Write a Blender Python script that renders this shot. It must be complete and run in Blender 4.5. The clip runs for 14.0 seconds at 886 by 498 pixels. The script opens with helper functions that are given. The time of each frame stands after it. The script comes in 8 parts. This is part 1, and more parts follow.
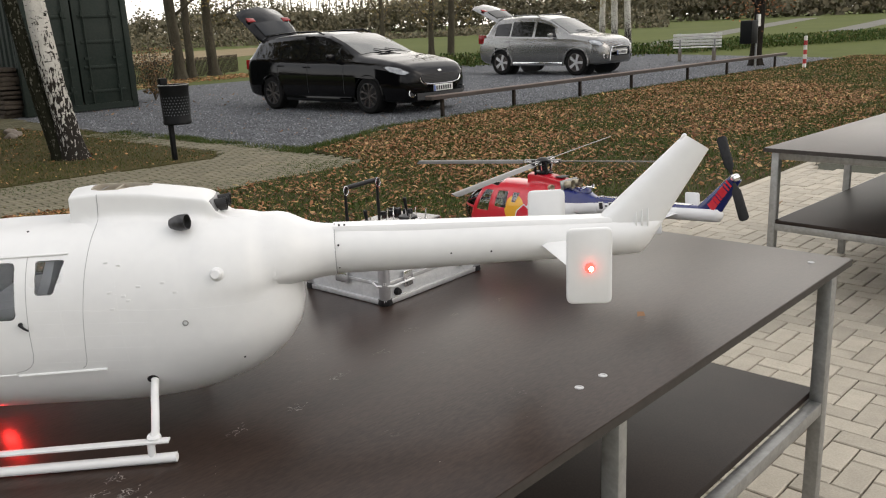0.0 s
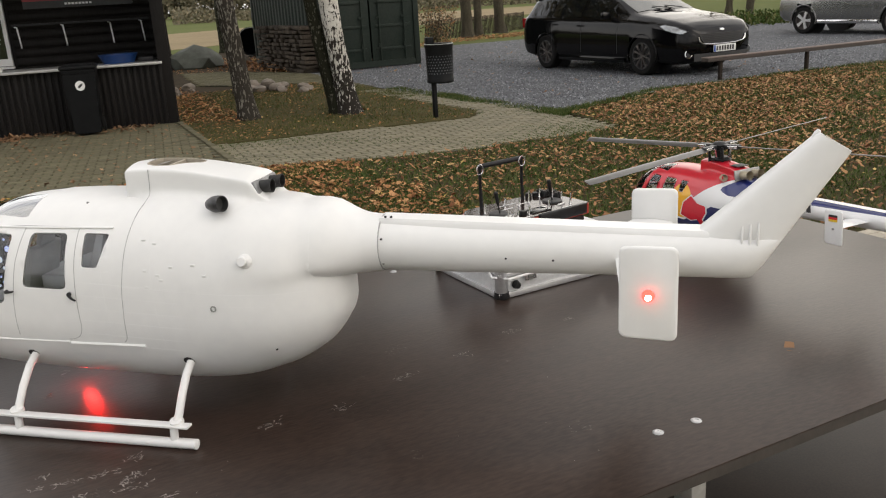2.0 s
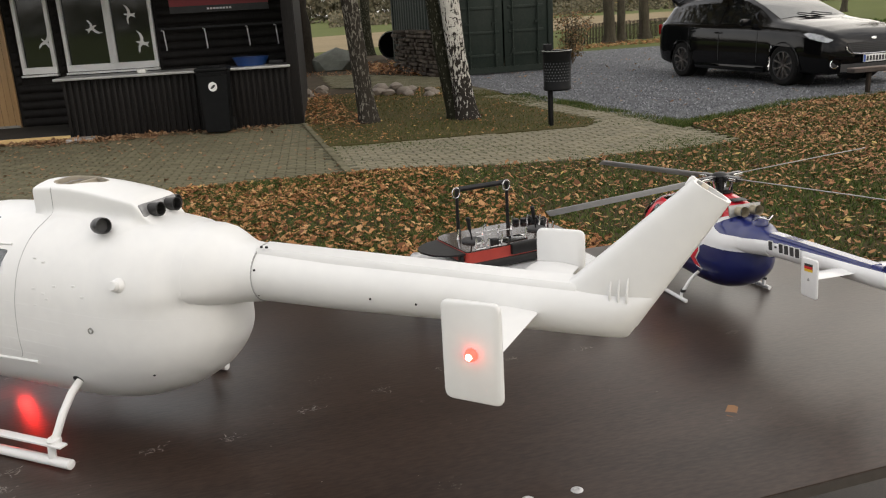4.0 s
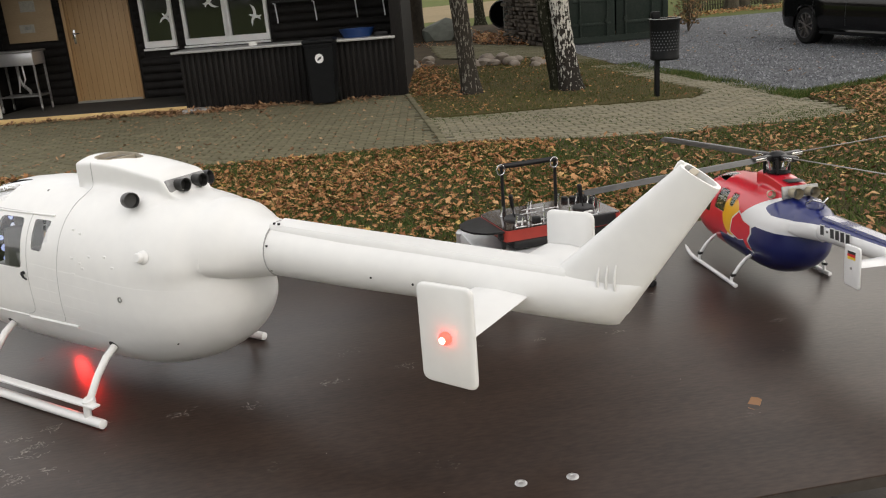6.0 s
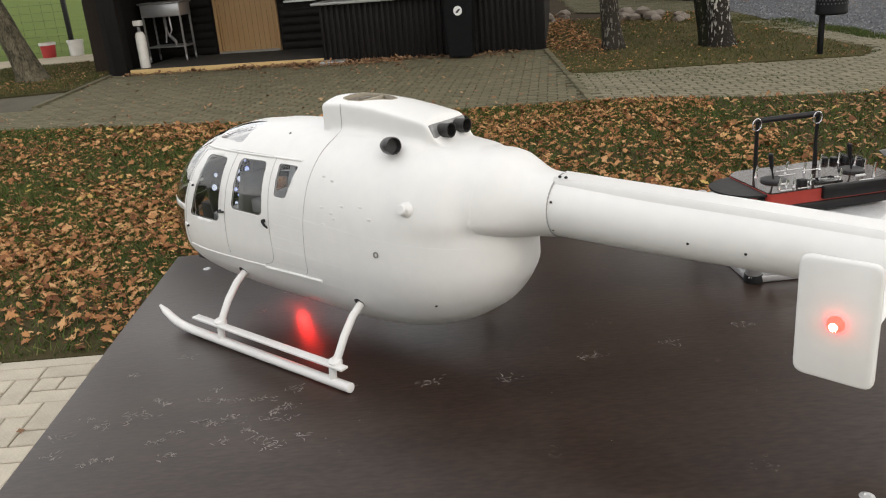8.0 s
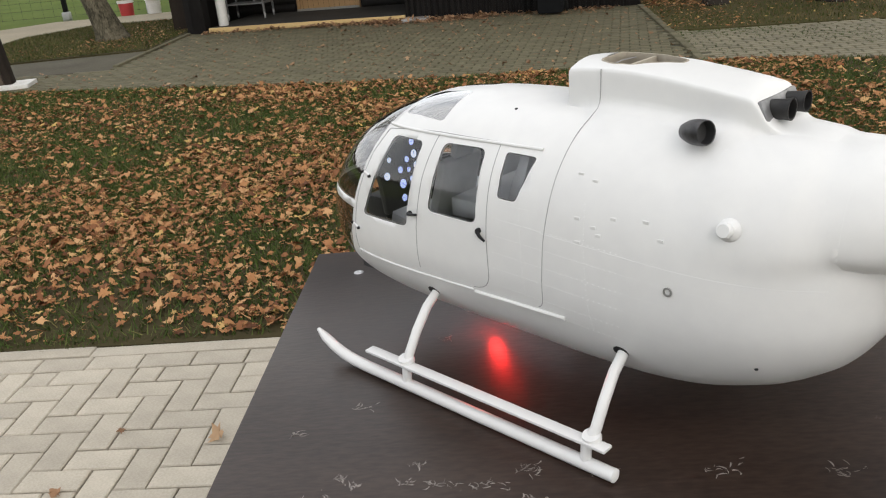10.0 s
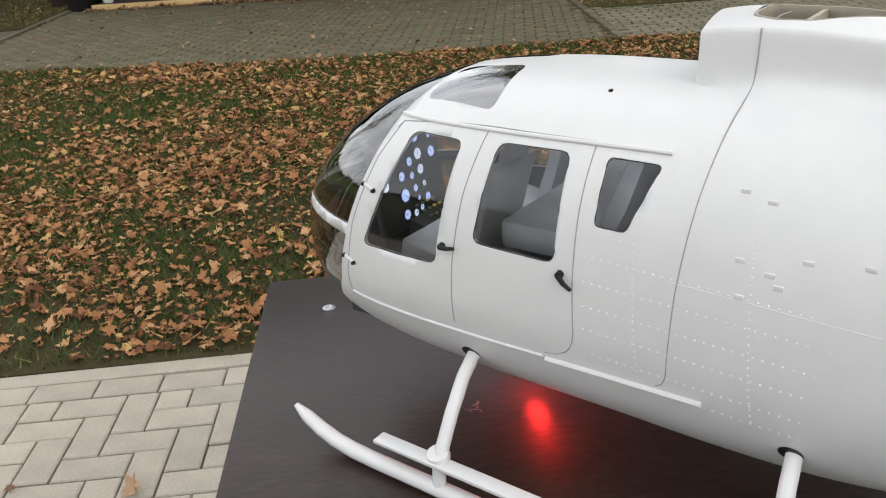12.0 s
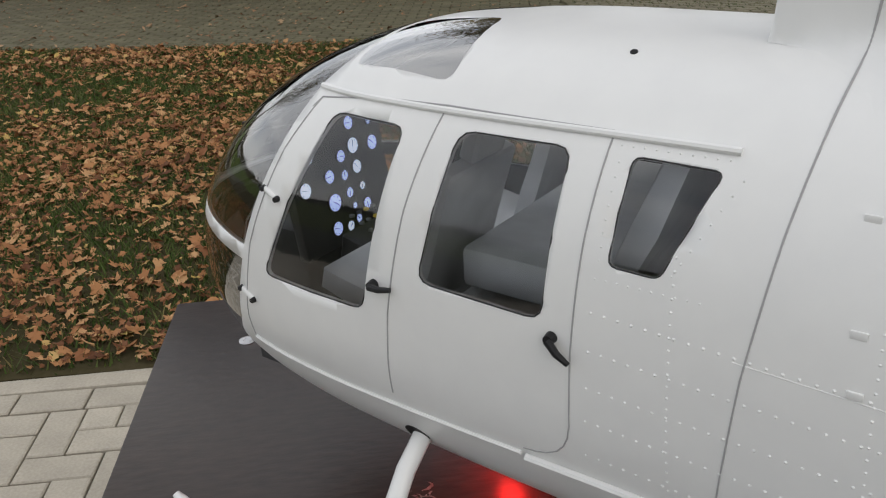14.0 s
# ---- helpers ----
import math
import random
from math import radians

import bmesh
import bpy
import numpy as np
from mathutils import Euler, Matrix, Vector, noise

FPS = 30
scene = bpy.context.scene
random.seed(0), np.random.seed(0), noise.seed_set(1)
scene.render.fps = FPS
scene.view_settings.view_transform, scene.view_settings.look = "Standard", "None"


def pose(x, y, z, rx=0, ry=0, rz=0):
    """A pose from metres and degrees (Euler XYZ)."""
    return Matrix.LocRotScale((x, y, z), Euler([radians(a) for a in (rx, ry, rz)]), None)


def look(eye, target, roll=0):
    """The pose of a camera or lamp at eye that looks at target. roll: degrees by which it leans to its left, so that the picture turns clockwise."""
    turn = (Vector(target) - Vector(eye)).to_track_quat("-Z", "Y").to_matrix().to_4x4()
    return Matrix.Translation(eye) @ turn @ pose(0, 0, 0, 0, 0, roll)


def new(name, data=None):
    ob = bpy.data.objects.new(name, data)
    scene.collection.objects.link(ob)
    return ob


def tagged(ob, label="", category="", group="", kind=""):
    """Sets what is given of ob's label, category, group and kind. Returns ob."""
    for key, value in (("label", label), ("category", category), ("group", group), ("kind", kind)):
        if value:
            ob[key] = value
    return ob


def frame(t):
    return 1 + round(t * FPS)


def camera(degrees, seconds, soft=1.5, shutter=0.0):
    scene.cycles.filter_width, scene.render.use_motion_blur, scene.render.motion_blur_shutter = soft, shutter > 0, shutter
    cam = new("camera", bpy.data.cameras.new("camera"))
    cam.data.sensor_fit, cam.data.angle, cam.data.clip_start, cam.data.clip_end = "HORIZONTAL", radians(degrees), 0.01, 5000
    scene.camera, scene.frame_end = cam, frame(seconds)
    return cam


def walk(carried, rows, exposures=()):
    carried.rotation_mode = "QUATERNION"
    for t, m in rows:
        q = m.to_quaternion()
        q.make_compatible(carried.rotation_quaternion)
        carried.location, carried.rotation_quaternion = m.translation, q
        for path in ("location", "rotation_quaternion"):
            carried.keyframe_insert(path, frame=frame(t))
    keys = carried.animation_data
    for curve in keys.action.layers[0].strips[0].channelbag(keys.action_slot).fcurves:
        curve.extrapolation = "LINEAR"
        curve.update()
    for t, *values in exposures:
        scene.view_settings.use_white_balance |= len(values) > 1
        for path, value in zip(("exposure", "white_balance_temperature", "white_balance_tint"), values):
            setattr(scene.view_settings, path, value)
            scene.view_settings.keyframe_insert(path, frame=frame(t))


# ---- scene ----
cam = camera(55.83, 14.0, soft=1.15)
# seconds; x, y, z in metres; heading (left of +y), pitch (up), roll in degrees
PATH = [
    (0.0, -1.2978, -1.3729, 1.5297, -46.44, -14.99, -2.55),
    (0.5, -1.1893, -1.3425, 1.5253, -41.25, -14.66, -3.2),
    (1.0, -1.0825, -1.3632, 1.5218, -34.95, -15.19, -3.53),
    (1.5, -0.9551, -1.4209, 1.5239, -29.55, -15.91, -2.65),
    (2.0, -0.86, -1.446, 1.5263, -26.69, -16.77, -3.38),
    (2.5, -0.7883, -1.4412, 1.5204, -25.49, -16.92, -3.49),
    (2.7, -0.7407, -1.4388, 1.5163, -24.95, -16.66, -3.48),
    (5.0, -0.2941, -1.5778, 1.5413, -10.52, -16.44, -3.71),
    (5.5, -0.2787, -1.5585, 1.5359, -9.28, -17.06, -4.25),
    (6.0, -0.2643, -1.5556, 1.5342, -8.67, -17.47, -4.39),
    (6.5, -0.2621, -1.5525, 1.5329, -8.21, -17.7, -3.97),
    (7.0, -0.31, -1.5317, 1.5241, -6.47, -18.11, -3.04),
    (7.5, -0.4179, -1.4511, 1.5203, -3.33, -18.9, -3.26),
    (8.0, -0.5208, -1.363, 1.5035, -0.43, -19.72, -4.67),
    (8.5, -0.5932, -1.3046, 1.488, 2.28, -19.94, -5.03),
    (9.0, -0.6393, -1.1813, 1.4635, 6.23, -20.3, -5.33),
    (9.2, -0.6669, -1.1154, 1.4619, 7.34, -20.67, -4.91),
    (11.3, -0.9367, -0.7414, 1.4249, -2.8, -23.59, -5.3),
    (11.5, -0.9414, -0.6908, 1.4109, -2.95, -23.74, -4.92),
    (12.0, -0.9535, -0.5749, 1.3916, -2.75, -23.9, -4.43),
    (12.5, -0.9711, -0.4909, 1.3738, -3.15, -24.71, -4.69),
    (13.0, -0.9823, -0.4052, 1.3361, -4.86, -25.96, -5.1),
    (13.5, -0.9593, -0.3556, 1.3212, -5.25, -26.32, -3.99),
    (14.0, -0.9133, -0.3255, 1.3119, -4.71, -24.57, -2.94),
]
walk(cam, [(t, pose(x, y, z, 0, 0, yaw) @ pose(0, 0, 0, 90 + pitch, 0, 0) @ pose(0, 0, 0, 0, 0, roll)) for t, x, y, z, yaw, pitch, roll in PATH],
     [(0.0, 0.0, 6320, 10), (2.5, 0.02, 6500, 10), (9.0, 0.04, 6350, 9), (11.3, 0.04, 6080, 9), (12.5, 0.03, 6130, 9), (13.5, -0.05, 6130, 9), (14.0, -0.36, 6120, 9)])

# ---- light ----
world = bpy.data.worlds.new("sky")
scene.world = world
world.use_nodes = True
wn, wl = world.node_tree.nodes, world.node_tree.links
wbg = wn["Background"]
sky = wn.new("ShaderNodeTexSky")
sky.sky_type, sky.sun_disc = "NISHITA", False
SUN_EL, SUN_ROT = radians(36), radians(150)
sky.sun_elevation, sky.sun_rotation = SUN_EL, SUN_ROT
sky.dust_density, sky.air_density, sky.ozone_density = 4.0, 1.0, 1.0
cloud = wn.new("ShaderNodeMix")
cloud.data_type = "RGBA"
cloud.inputs[0].default_value = 0.75
# broken cloud: soft streaks round the whole sky
wtc, wmp, wno, wrp = wn.new("ShaderNodeTexCoord"), wn.new("ShaderNodeMapping"), wn.new("ShaderNodeTexNoise"), wn.new("ShaderNodeValToRGB")
wmp.inputs["Scale"].default_value = (1.0, 1.6, 3.2)
wno.inputs["Scale"].default_value, wno.inputs["Detail"].default_value, wno.inputs["Distortion"].default_value = 2.6, 6.0, 0.5
wrp.color_ramp.elements[0].position, wrp.color_ramp.elements[1].position = 0.34, 0.66
wrp.color_ramp.elements[0].color, wrp.color_ramp.elements[1].color = (4.6, 4.6, 4.7, 1), (10.2, 9.7, 9.1, 1)
wl.new(wtc.outputs["Generated"], wmp.inputs[0]), wl.new(wmp.outputs[0], wno.inputs[0]), wl.new(wno.outputs[0], wrp.inputs[0]), 
# the cloud is thinner and warmer towards the low evening sky
wdot, wpow, wglow = wn.new("ShaderNodeVectorMath"), wn.new("ShaderNodeMath"), wn.new("ShaderNodeMix")
wdot.operation, wpow.operation = "DOT_PRODUCT", "POWER"
wdot.inputs[1].default_value = Vector((0.84, 0.50, 0.20)).normalized()
wcl = wn.new("ShaderNodeClamp")
wl.new(wtc.outputs["Generated"], wdot.inputs[0]), wl.new(wdot.outputs["Value"], wcl.inputs[0]), wl.new(wcl.outputs[0], wpow.inputs[0])
wpow.inputs[1].default_value = 6.0
wglow.data_type, wglow.blend_type = "RGBA", "ADD"
wglow.inputs[7].default_value = (9.0, 8.0, 6.4, 1)
wl.new(wpow.outputs[0], wglow.inputs[0]), wl.new(wrp.outputs[0], wglow.inputs[6])
# and brightens softly over the open fields to the north-west
wdot2, wcl2, wpow2, wopen = wn.new("ShaderNodeVectorMath"), wn.new("ShaderNodeClamp"), wn.new("ShaderNodeMath"), wn.new("ShaderNodeMix")
wdot2.operation, wpow2.operation = "DOT_PRODUCT", "POWER"
wdot2.inputs[1].default_value = Vector((-0.75, 0.55, 0.38)).normalized()
wpow2.inputs[1].default_value = 3.0
wopen.data_type, wopen.blend_type = "RGBA", "ADD"
wopen.inputs[7].default_value = (5.6, 5.25, 4.9, 1)
wl.new(wtc.outputs["Generated"], wdot2.inputs[0]), wl.new(wdot2.outputs["Value"], wcl2.inputs[0]), wl.new(wcl2.outputs[0], wpow2.inputs[0])
wl.new(wpow2.outputs[0], wopen.inputs[0]), wl.new(wglow.outputs[2], wopen.inputs[6]), wl.new(wopen.outputs[2], cloud.inputs[7])
wl.new(sky.outputs[0], cloud.inputs[6])
wl.new(cloud.outputs[2], wbg.inputs[0])
wbg.inputs[1].default_value = 0.170
sun = new("sun", bpy.data.lights.new("sun", "SUN"))
sun.data.energy, sun.data.angle, sun.data.color = 0.45, radians(40), (1.0, 0.95, 0.88)
sun.matrix_world = look((0, 0, 20), (0 - 20 * math.sin(SUN_ROT), 0 - 20 * math.cos(SUN_ROT), 20 - 20 * math.tan(SUN_EL)))


# ---- materials ----
def surf(name, c1, c2=None, scale=8.0, rough=0.6, bump=0.0, metal=0.0, fine=60.0, spec=0.5, coat=0.0, random_tint=0.0, island=False, stretch=(1, 1, 1), space="Object"):
    """A material of two colours mixed by coarse and fine noise, with relief of the fine noise."""
    m = bpy.data.materials.new(name)
    m.use_nodes = True
    n, l = m.node_tree.nodes, m.node_tree.links
    p = n["Principled BSDF"]
    p.inputs["Roughness"].default_value, p.inputs["Metallic"].default_value = rough, metal
    p.inputs["Specular IOR Level"].default_value, p.inputs["Coat Weight"].default_value = spec, coat
    c2 = c2 or tuple(0.8 * v for v in c1)
    tc, mp = n.new("ShaderNodeTexCoord"), n.new("ShaderNodeMapping")
    l.new(tc.outputs[space], mp.inputs[0])
    mp.inputs["Scale"].default_value = stretch
    a, b = n.new("ShaderNodeTexNoise"), n.new("ShaderNodeTexNoise")
    a.inputs["Scale"].default_value, b.inputs["Scale"].default_value = scale, fine
    a.inputs["Detail"].default_value, b.inputs["Detail"].default_value = 4, 3
    l.new(mp.outputs[0], a.inputs[0]), l.new(mp.outputs[0], b.inputs[0])
    add = n.new("ShaderNodeMath")
    add.operation = "MULTIPLY_ADD"
    add.inputs[1].default_value = 0.5
    l.new(b.outputs[0], add.inputs[0])
    half = n.new("ShaderNodeMath")
    half.operation = "MULTIPLY"
    half.inputs[1].default_value = 0.5
    l.new(a.outputs[0], half.inputs[0]), l.new(half.outputs[0], add.inputs[2])
    ramp = n.new("ShaderNodeValToRGB")
    ramp.color_ramp.elements[0].position, ramp.color_ramp.elements[1].position = 0.36, 0.64
    ramp.color_ramp.elements[0].color, ramp.color_ramp.elements[1].color = (*c1, 1), (*c2, 1)
    l.new(add.outputs[0], ramp.inputs[0])
    out = ramp.outputs[0]
    if random_tint:
        info = n.new("ShaderNodeNewGeometry" if island else "ShaderNodeObjectInfo")
        hsv = n.new("ShaderNodeHueSaturation")
        rng = n.new("ShaderNodeMapRange")
        rng.inputs[3].default_value, rng.inputs[4].default_value = 1 - random_tint, 1 + random_tint
        l.new(info.outputs["Random Per Island" if island else "Random"], rng.inputs[0])
        l.new(rng.outputs[0], hsv.inputs["Value"]), l.new(out, hsv.inputs["Color"])
        out = hsv.outputs[0]
    l.new(out, p.inputs["Base Color"])
    if bump:
        bp = n.new("ShaderNodeBump")
        bp.inputs["Strength"].default_value, bp.inputs["Distance"].default_value = bump, 0.01
        l.new(add.outputs[0], bp.inputs["Height"]), l.new(bp.outputs[0], p.inputs["Normal"])
    return m


def ramped(name, stops, rough=0.7, bump=0.0, spec=0.3):
    """A material whose colour is drawn per separate piece of the mesh."""
    m = bpy.data.materials.new(name)
    m.use_nodes = True
    n, l = m.node_tree.nodes, m.node_tree.links
    p = n["Principled BSDF"]
    p.inputs["Roughness"].default_value, p.inputs["Specular IOR Level"].default_value = rough, spec
    g, r = n.new("ShaderNodeNewGeometry"), n.new("ShaderNodeValToRGB")
    e = r.color_ramp.elements
    while len(e) < len(stops):
        e.new(0.5)
    for k, (at, c) in enumerate(stops):
        e[k].position, e[k].color = at, (*c, 1)
    l.new(g.outputs["Random Per Island"], r.inputs[0]), l.new(r.outputs[0], p.inputs["Base Color"])
    return m


def glass(name, tint=(0.8, 0.82, 0.82), clear=0.6, rough=0.02, gain=1.05, least=0.015):
    """A thin pane: clear film mixed with gloss by the angle."""
    m = bpy.data.materials.new(name)
    m.use_nodes = True
    n, l = m.node_tree.nodes, m.node_tree.links
    n.remove(n["Principled BSDF"])
    t, g, f, mix = n.new("ShaderNodeBsdfTransparent"), n.new("ShaderNodeBsdfGlossy"), n.new("ShaderNodeFresnel"), n.new("ShaderNodeMixShader")
    t.inputs[0].default_value = (*[clear * v for v in tint], 1)
    g.inputs["Roughness"].default_value = rough
    f.inputs[0].default_value = 1.62
    up_ = n.new("ShaderNodeMath")
    up_.operation = "MULTIPLY_ADD"
    up_.inputs[1].default_value, up_.inputs[2].default_value = gain, least
    l.new(f.outputs[0], up_.inputs[0]), l.new(up_.outputs[0], mix.inputs[0]), l.new(t.outputs[0], mix.inputs[1]), l.new(g.outputs[0], mix.inputs[2])
    l.new(mix.outputs[0], n["Material Output"].inputs[0])
    return m


def glow(name, colour, strength):
    m = bpy.data.materials.new(name)
    m.use_nodes = True
    p = m.node_tree.nodes["Principled BSDF"]
    p.inputs["Base Color"].default_value = (*colour, 1)
    p.inputs["Emission Color"].default_value, p.inputs["Emission Strength"].default_value = (*colour, 1), strength
    return m


M_WHITE = surf("white_lacquer", (0.725, 0.727, 0.715), (0.69, 0.692, 0.685), 3, 0.32, 0.02, fine=40)
M_WHITE_IN = surf("raw_composite", (0.42, 0.38, 0.30), (0.34, 0.30, 0.24), 20, 0.8)
M_GAP = surf("panel_gap", (0.34, 0.34, 0.34), (0.30, 0.30, 0.30), 9, 0.7)
M_BLACK = surf("black_plastic", (0.010, 0.010, 0.011), (0.016, 0.016, 0.017), 30, 0.42, 0.05, spec=0.25)
M_RUBBER = surf("tyre_rubber", (0.008, 0.008, 0.008), (0.014, 0.0135, 0.013), 14, 0.8, 0.1, spec=0.15)
M_EXH = surf("burnt_exhaust", (0.03, 0.03, 0.032), (0.09, 0.088, 0.09), 40, 0.42, 0.05, metal=0.6)
M_EXHPIPE = surf("sooty_pipe", (0.012, 0.012, 0.012), (0.03, 0.029, 0.028), 60, 0.5, 0.05, spec=0.3)
M_PLATE = surf("exhaust_plate", (0.30, 0.30, 0.30), (0.16, 0.16, 0.16), 40, 0.45, metal=0.5)
M_STEEL = surf("galvanised_steel", (0.36, 0.36, 0.35), (0.26, 0.26, 0.25), 18, 0.45, 0.05, metal=0.75)
M_CHROME = surf("polished_metal", (0.75, 0.75, 0.76), (0.65, 0.65, 0.66), 12, 0.15, metal=1.0)
M_ALU = surf("brushed_aluminium", (0.55, 0.55, 0.56), (0.47, 0.47, 0.48), 60, 0.35, 0.05, metal=0.7)
M_CASE = surf("hammered_panel", (0.62, 0.63, 0.63), (0.52, 0.53, 0.54), 150, 0.4, 0.15, metal=0.35)
M_PANE = glass("smoked_pane", (0.95, 0.96, 0.97), 0.92)
M_SCREEN = glass("windscreen_film", (0.95, 0.96, 0.97), 0.92, gain=1.5, least=0.09)
M_ROOFPANE = glass("roof_pane", (0.95, 0.96, 0.97), 0.92, gain=2.2, least=0.20)
M_CABIN = surf("cabin_grey", (0.040, 0.040, 0.042), (0.028, 0.028, 0.030), 12, 0.8)
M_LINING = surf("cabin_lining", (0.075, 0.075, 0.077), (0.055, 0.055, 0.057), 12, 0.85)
M_SEAT = surf("seat_grey", (0.66, 0.67, 0.68), (0.58, 0.59, 0.60), 30, 0.85, 0.1)
M_DIAL = glow("lit_dial", (0.50, 0.58, 0.97), 1.0)
M_DIALW = glow("lit_dial_white", (0.75, 0.82, 1.0), 0.9)
M_AMBER = glow("amber_lamp", (0.55, 0.40, 0.05), 0.15)
M_LED = glow("red_lamp", (1.0, 0.03, 0.02), 7.0)
M_LEDCORE = glow("red_lamp_core", (1.0, 0.55, 0.3), 30.0)
M_BELLY = glow("belly_lamp", (1.0, 0.015, 0.015), 9.0)
M_FLAG = [surf("flag_black", (0.02, 0.02, 0.02)), surf("flag_red", (0.6, 0.02, 0.02)), surf("flag_gold", (0.8, 0.55, 0.03))]

# table film: dark phenolic board, rubbed pale here and there
M_BOARD = surf("phenolic_board", (0.0165, 0.0098, 0.0072), (0.040, 0.0255, 0.0190), 7, 0.33, 0.05, fine=170, spec=0.305, stretch=(.3, 1, 1))


def scuffs(m):
    n, l = m.node_tree.nodes, m.node_tree.links
    p = n["Principled BSDF"]
    base = p.inputs["Base Color"].links[0].from_socket
    tc = n.new("ShaderNodeTexCoord")
    vor, no, no2 = n.new("ShaderNodeTexNoise"), n.new("ShaderNodeTexNoise"), n.new("ShaderNodeTexNoise")
    vor.inputs["Scale"].default_value, vor.inputs["Detail"].default_value = 11.0, 1.0
    no.inputs["Scale"].default_value, no.inputs["Detail"].default_value, no.inputs["Distortion"].default_value = 75.0, 5.0, 1.5
    no2.inputs["Scale"].default_value, no2.inputs["Detail"].default_value = 2.4, 2.0
    for q in (vor, no, no2):
        l.new(tc.outputs["Object"], q.inputs[0])
    r1, r2, r3 = (n.new("ShaderNodeMapRange") for _ in range(3))
    for r, lo, hi in ((r1, 0.67, 0.73), (r2, 0.58, 0.68), (r3, 0.50, 0.74)):
        r.inputs[1].default_value, r.inputs[2].default_value = lo, hi
    l.new(vor.outputs[0], r1.inputs[0]), l.new(no.outputs[0], r2.inputs[0]), l.new(no2.outputs[0], r3.inputs[0])
    a, b = n.new("ShaderNodeMath"), n.new("ShaderNodeMath")
    a.operation = b.operation = "MULTIPLY"
    l.new(r1.outputs[0], a.inputs[0]), l.new(r2.outputs[0], a.inputs[1])
    l.new(a.outputs[0], b.inputs[0]), l.new(r3.outputs[0], b.inputs[1])
    mix = n.new("ShaderNodeMix")
    mix.data_type = "RGBA"
    mix.inputs[7].default_value = (0.30, 0.27, 0.25, 1)
    l.new(b.outputs[0], mix.inputs[0]), l.new(base, mix.inputs[6]), l.new(mix.outputs[2], p.inputs["Base Color"])


scuffs(M_BOARD)
# shelf board: dull with dirt, and darkened for the shade under the tabletop
M_SHELF = surf("dusty_shaded_shelf_board", (0.016, 0.0115, 0.0095), (0.032, 0.022, 0.017), 4, 0.48, 0.03, fine=200, spec=0.2)
M_BOARD_EDGE = surf("board_edge", (0.022, 0.018, 0.015), (0.035, 0.028, 0.024), 40, 0.6)
M_SCUFF = surf("rubbed_film", (0.32, 0.292, 0.265), (0.12, 0.105, 0.095), 140, 0.7)
M_PAVER = surf("concrete_paver", (0.465, 0.42, 0.34), (0.36, 0.325, 0.262), 9, 0.85, 0.25, fine=130, random_tint=0.12, space="Object")
M_PAVER_J = surf("concrete_paver_far", (0.465, 0.42, 0.34), (0.36, 0.325, 0.262), 9, 0.85, 0.25, fine=130, random_tint=0.12, island=True)
M_BACK_J = surf("mossy_old_paver", (0.135, 0.120, 0.080), (0.075, 0.075, 0.042), 2.5, 0.95, 0.25, fine=60, random_tint=0.14, island=True, spec=0.1)
M_OLD = surf("old_paver", (0.205, 0.182, 0.122), (0.130, 0.120, 0.076), 5, 0.9, 0.25, fine=110, random_tint=0.14)
M_OLD_J = surf("old_paver_far", (0.205, 0.182, 0.122), (0.130, 0.120, 0.076), 5, 0.9, 0.25, fine=110, random_tint=0.14, island=True)
M_PLAZA = surf("plaza_paver", (0.150, 0.137, 0.086), (0.108, 0.100, 0.063), 5, 0.9, 0.25, fine=110, random_tint=0.14, spec=0.2)
M_PLAZA_J = surf("plaza_paver_far", (0.150, 0.137, 0.086), (0.108, 0.100, 0.063), 5, 0.9, 0.25, fine=110, random_tint=0.14, island=True, spec=0.2)
M_DRYLAWN = surf("dry_lawn", (0.088, 0.072, 0.034), (0.056, 0.054, 0.022), 2.2, 0.95, 0.5, fine=45, spec=0.05)
M_JOINT = surf("joint_sand", (0.050, 0.050, 0.030), (0.030, 0.032, 0.018), 30, 0.95, 0.3)
M_SOIL = surf("lawn_soil", (0.066, 0.054, 0.029), (0.046, 0.042, 0.019), 2.2, 0.95, 0.5, fine=45, spec=0.05)
M_FIELD = surf("field", (0.108, 0.122, 0.040), (0.082, 0.098, 0.032), 0.05, 0.95, 0.3, fine=1.5, spec=0.05)
M_FIELD_TAN = surf("stubble_field", (0.26, 0.205, 0.125), (0.20, 0.16, 0.095), 0.2, 0.95, 0.3, fine=4, spec=0.05)
M_TRACK = surf("farm_track", (0.20, 0.195, 0.175), (0.165, 0.16, 0.14), 0.4, 0.95, 0.2, fine=6, spec=0.05)
M_MEADOW = surf("meadow", (0.105, 0.138, 0.030), (0.074, 0.106, 0.022), 0.7, 0.95, 0.4, fine=14, spec=0.05)
M_SANDPATH = surf("sandy_path", (0.34, 0.30, 0.225), (0.25, 0.22, 0.16), 1.2, 0.95, 0.3, fine=30, spec=0.05)
M_GRAVEL = surf("gravel", (0.046, 0.049, 0.055), (0.115, 0.119, 0.127), 3, 0.9, 0.9, fine=55)
M_ASPHALT = surf("worn_asphalt", (0.125, 0.114, 0.084), (0.080, 0.074, 0.054), 2, 0.9, 0.4, fine=70, spec=0.1)
M_STONE = ramped("gravel_stone", [(0, (0.045, 0.05, 0.058)), (0.6, (0.125, 0.13, 0.142)), (1, (0.30, 0.31, 0.325))], 0.85)
M_DRYGRASS = ramped("dry_grass_blade", [(0, (0.046, 0.062, 0.016)), (0.5, (0.080, 0.094, 0.028)), (0.85, (0.14, 0.115, 0.050)), (1, (0.22, 0.165, 0.080))], 0.75, spec=0.1)
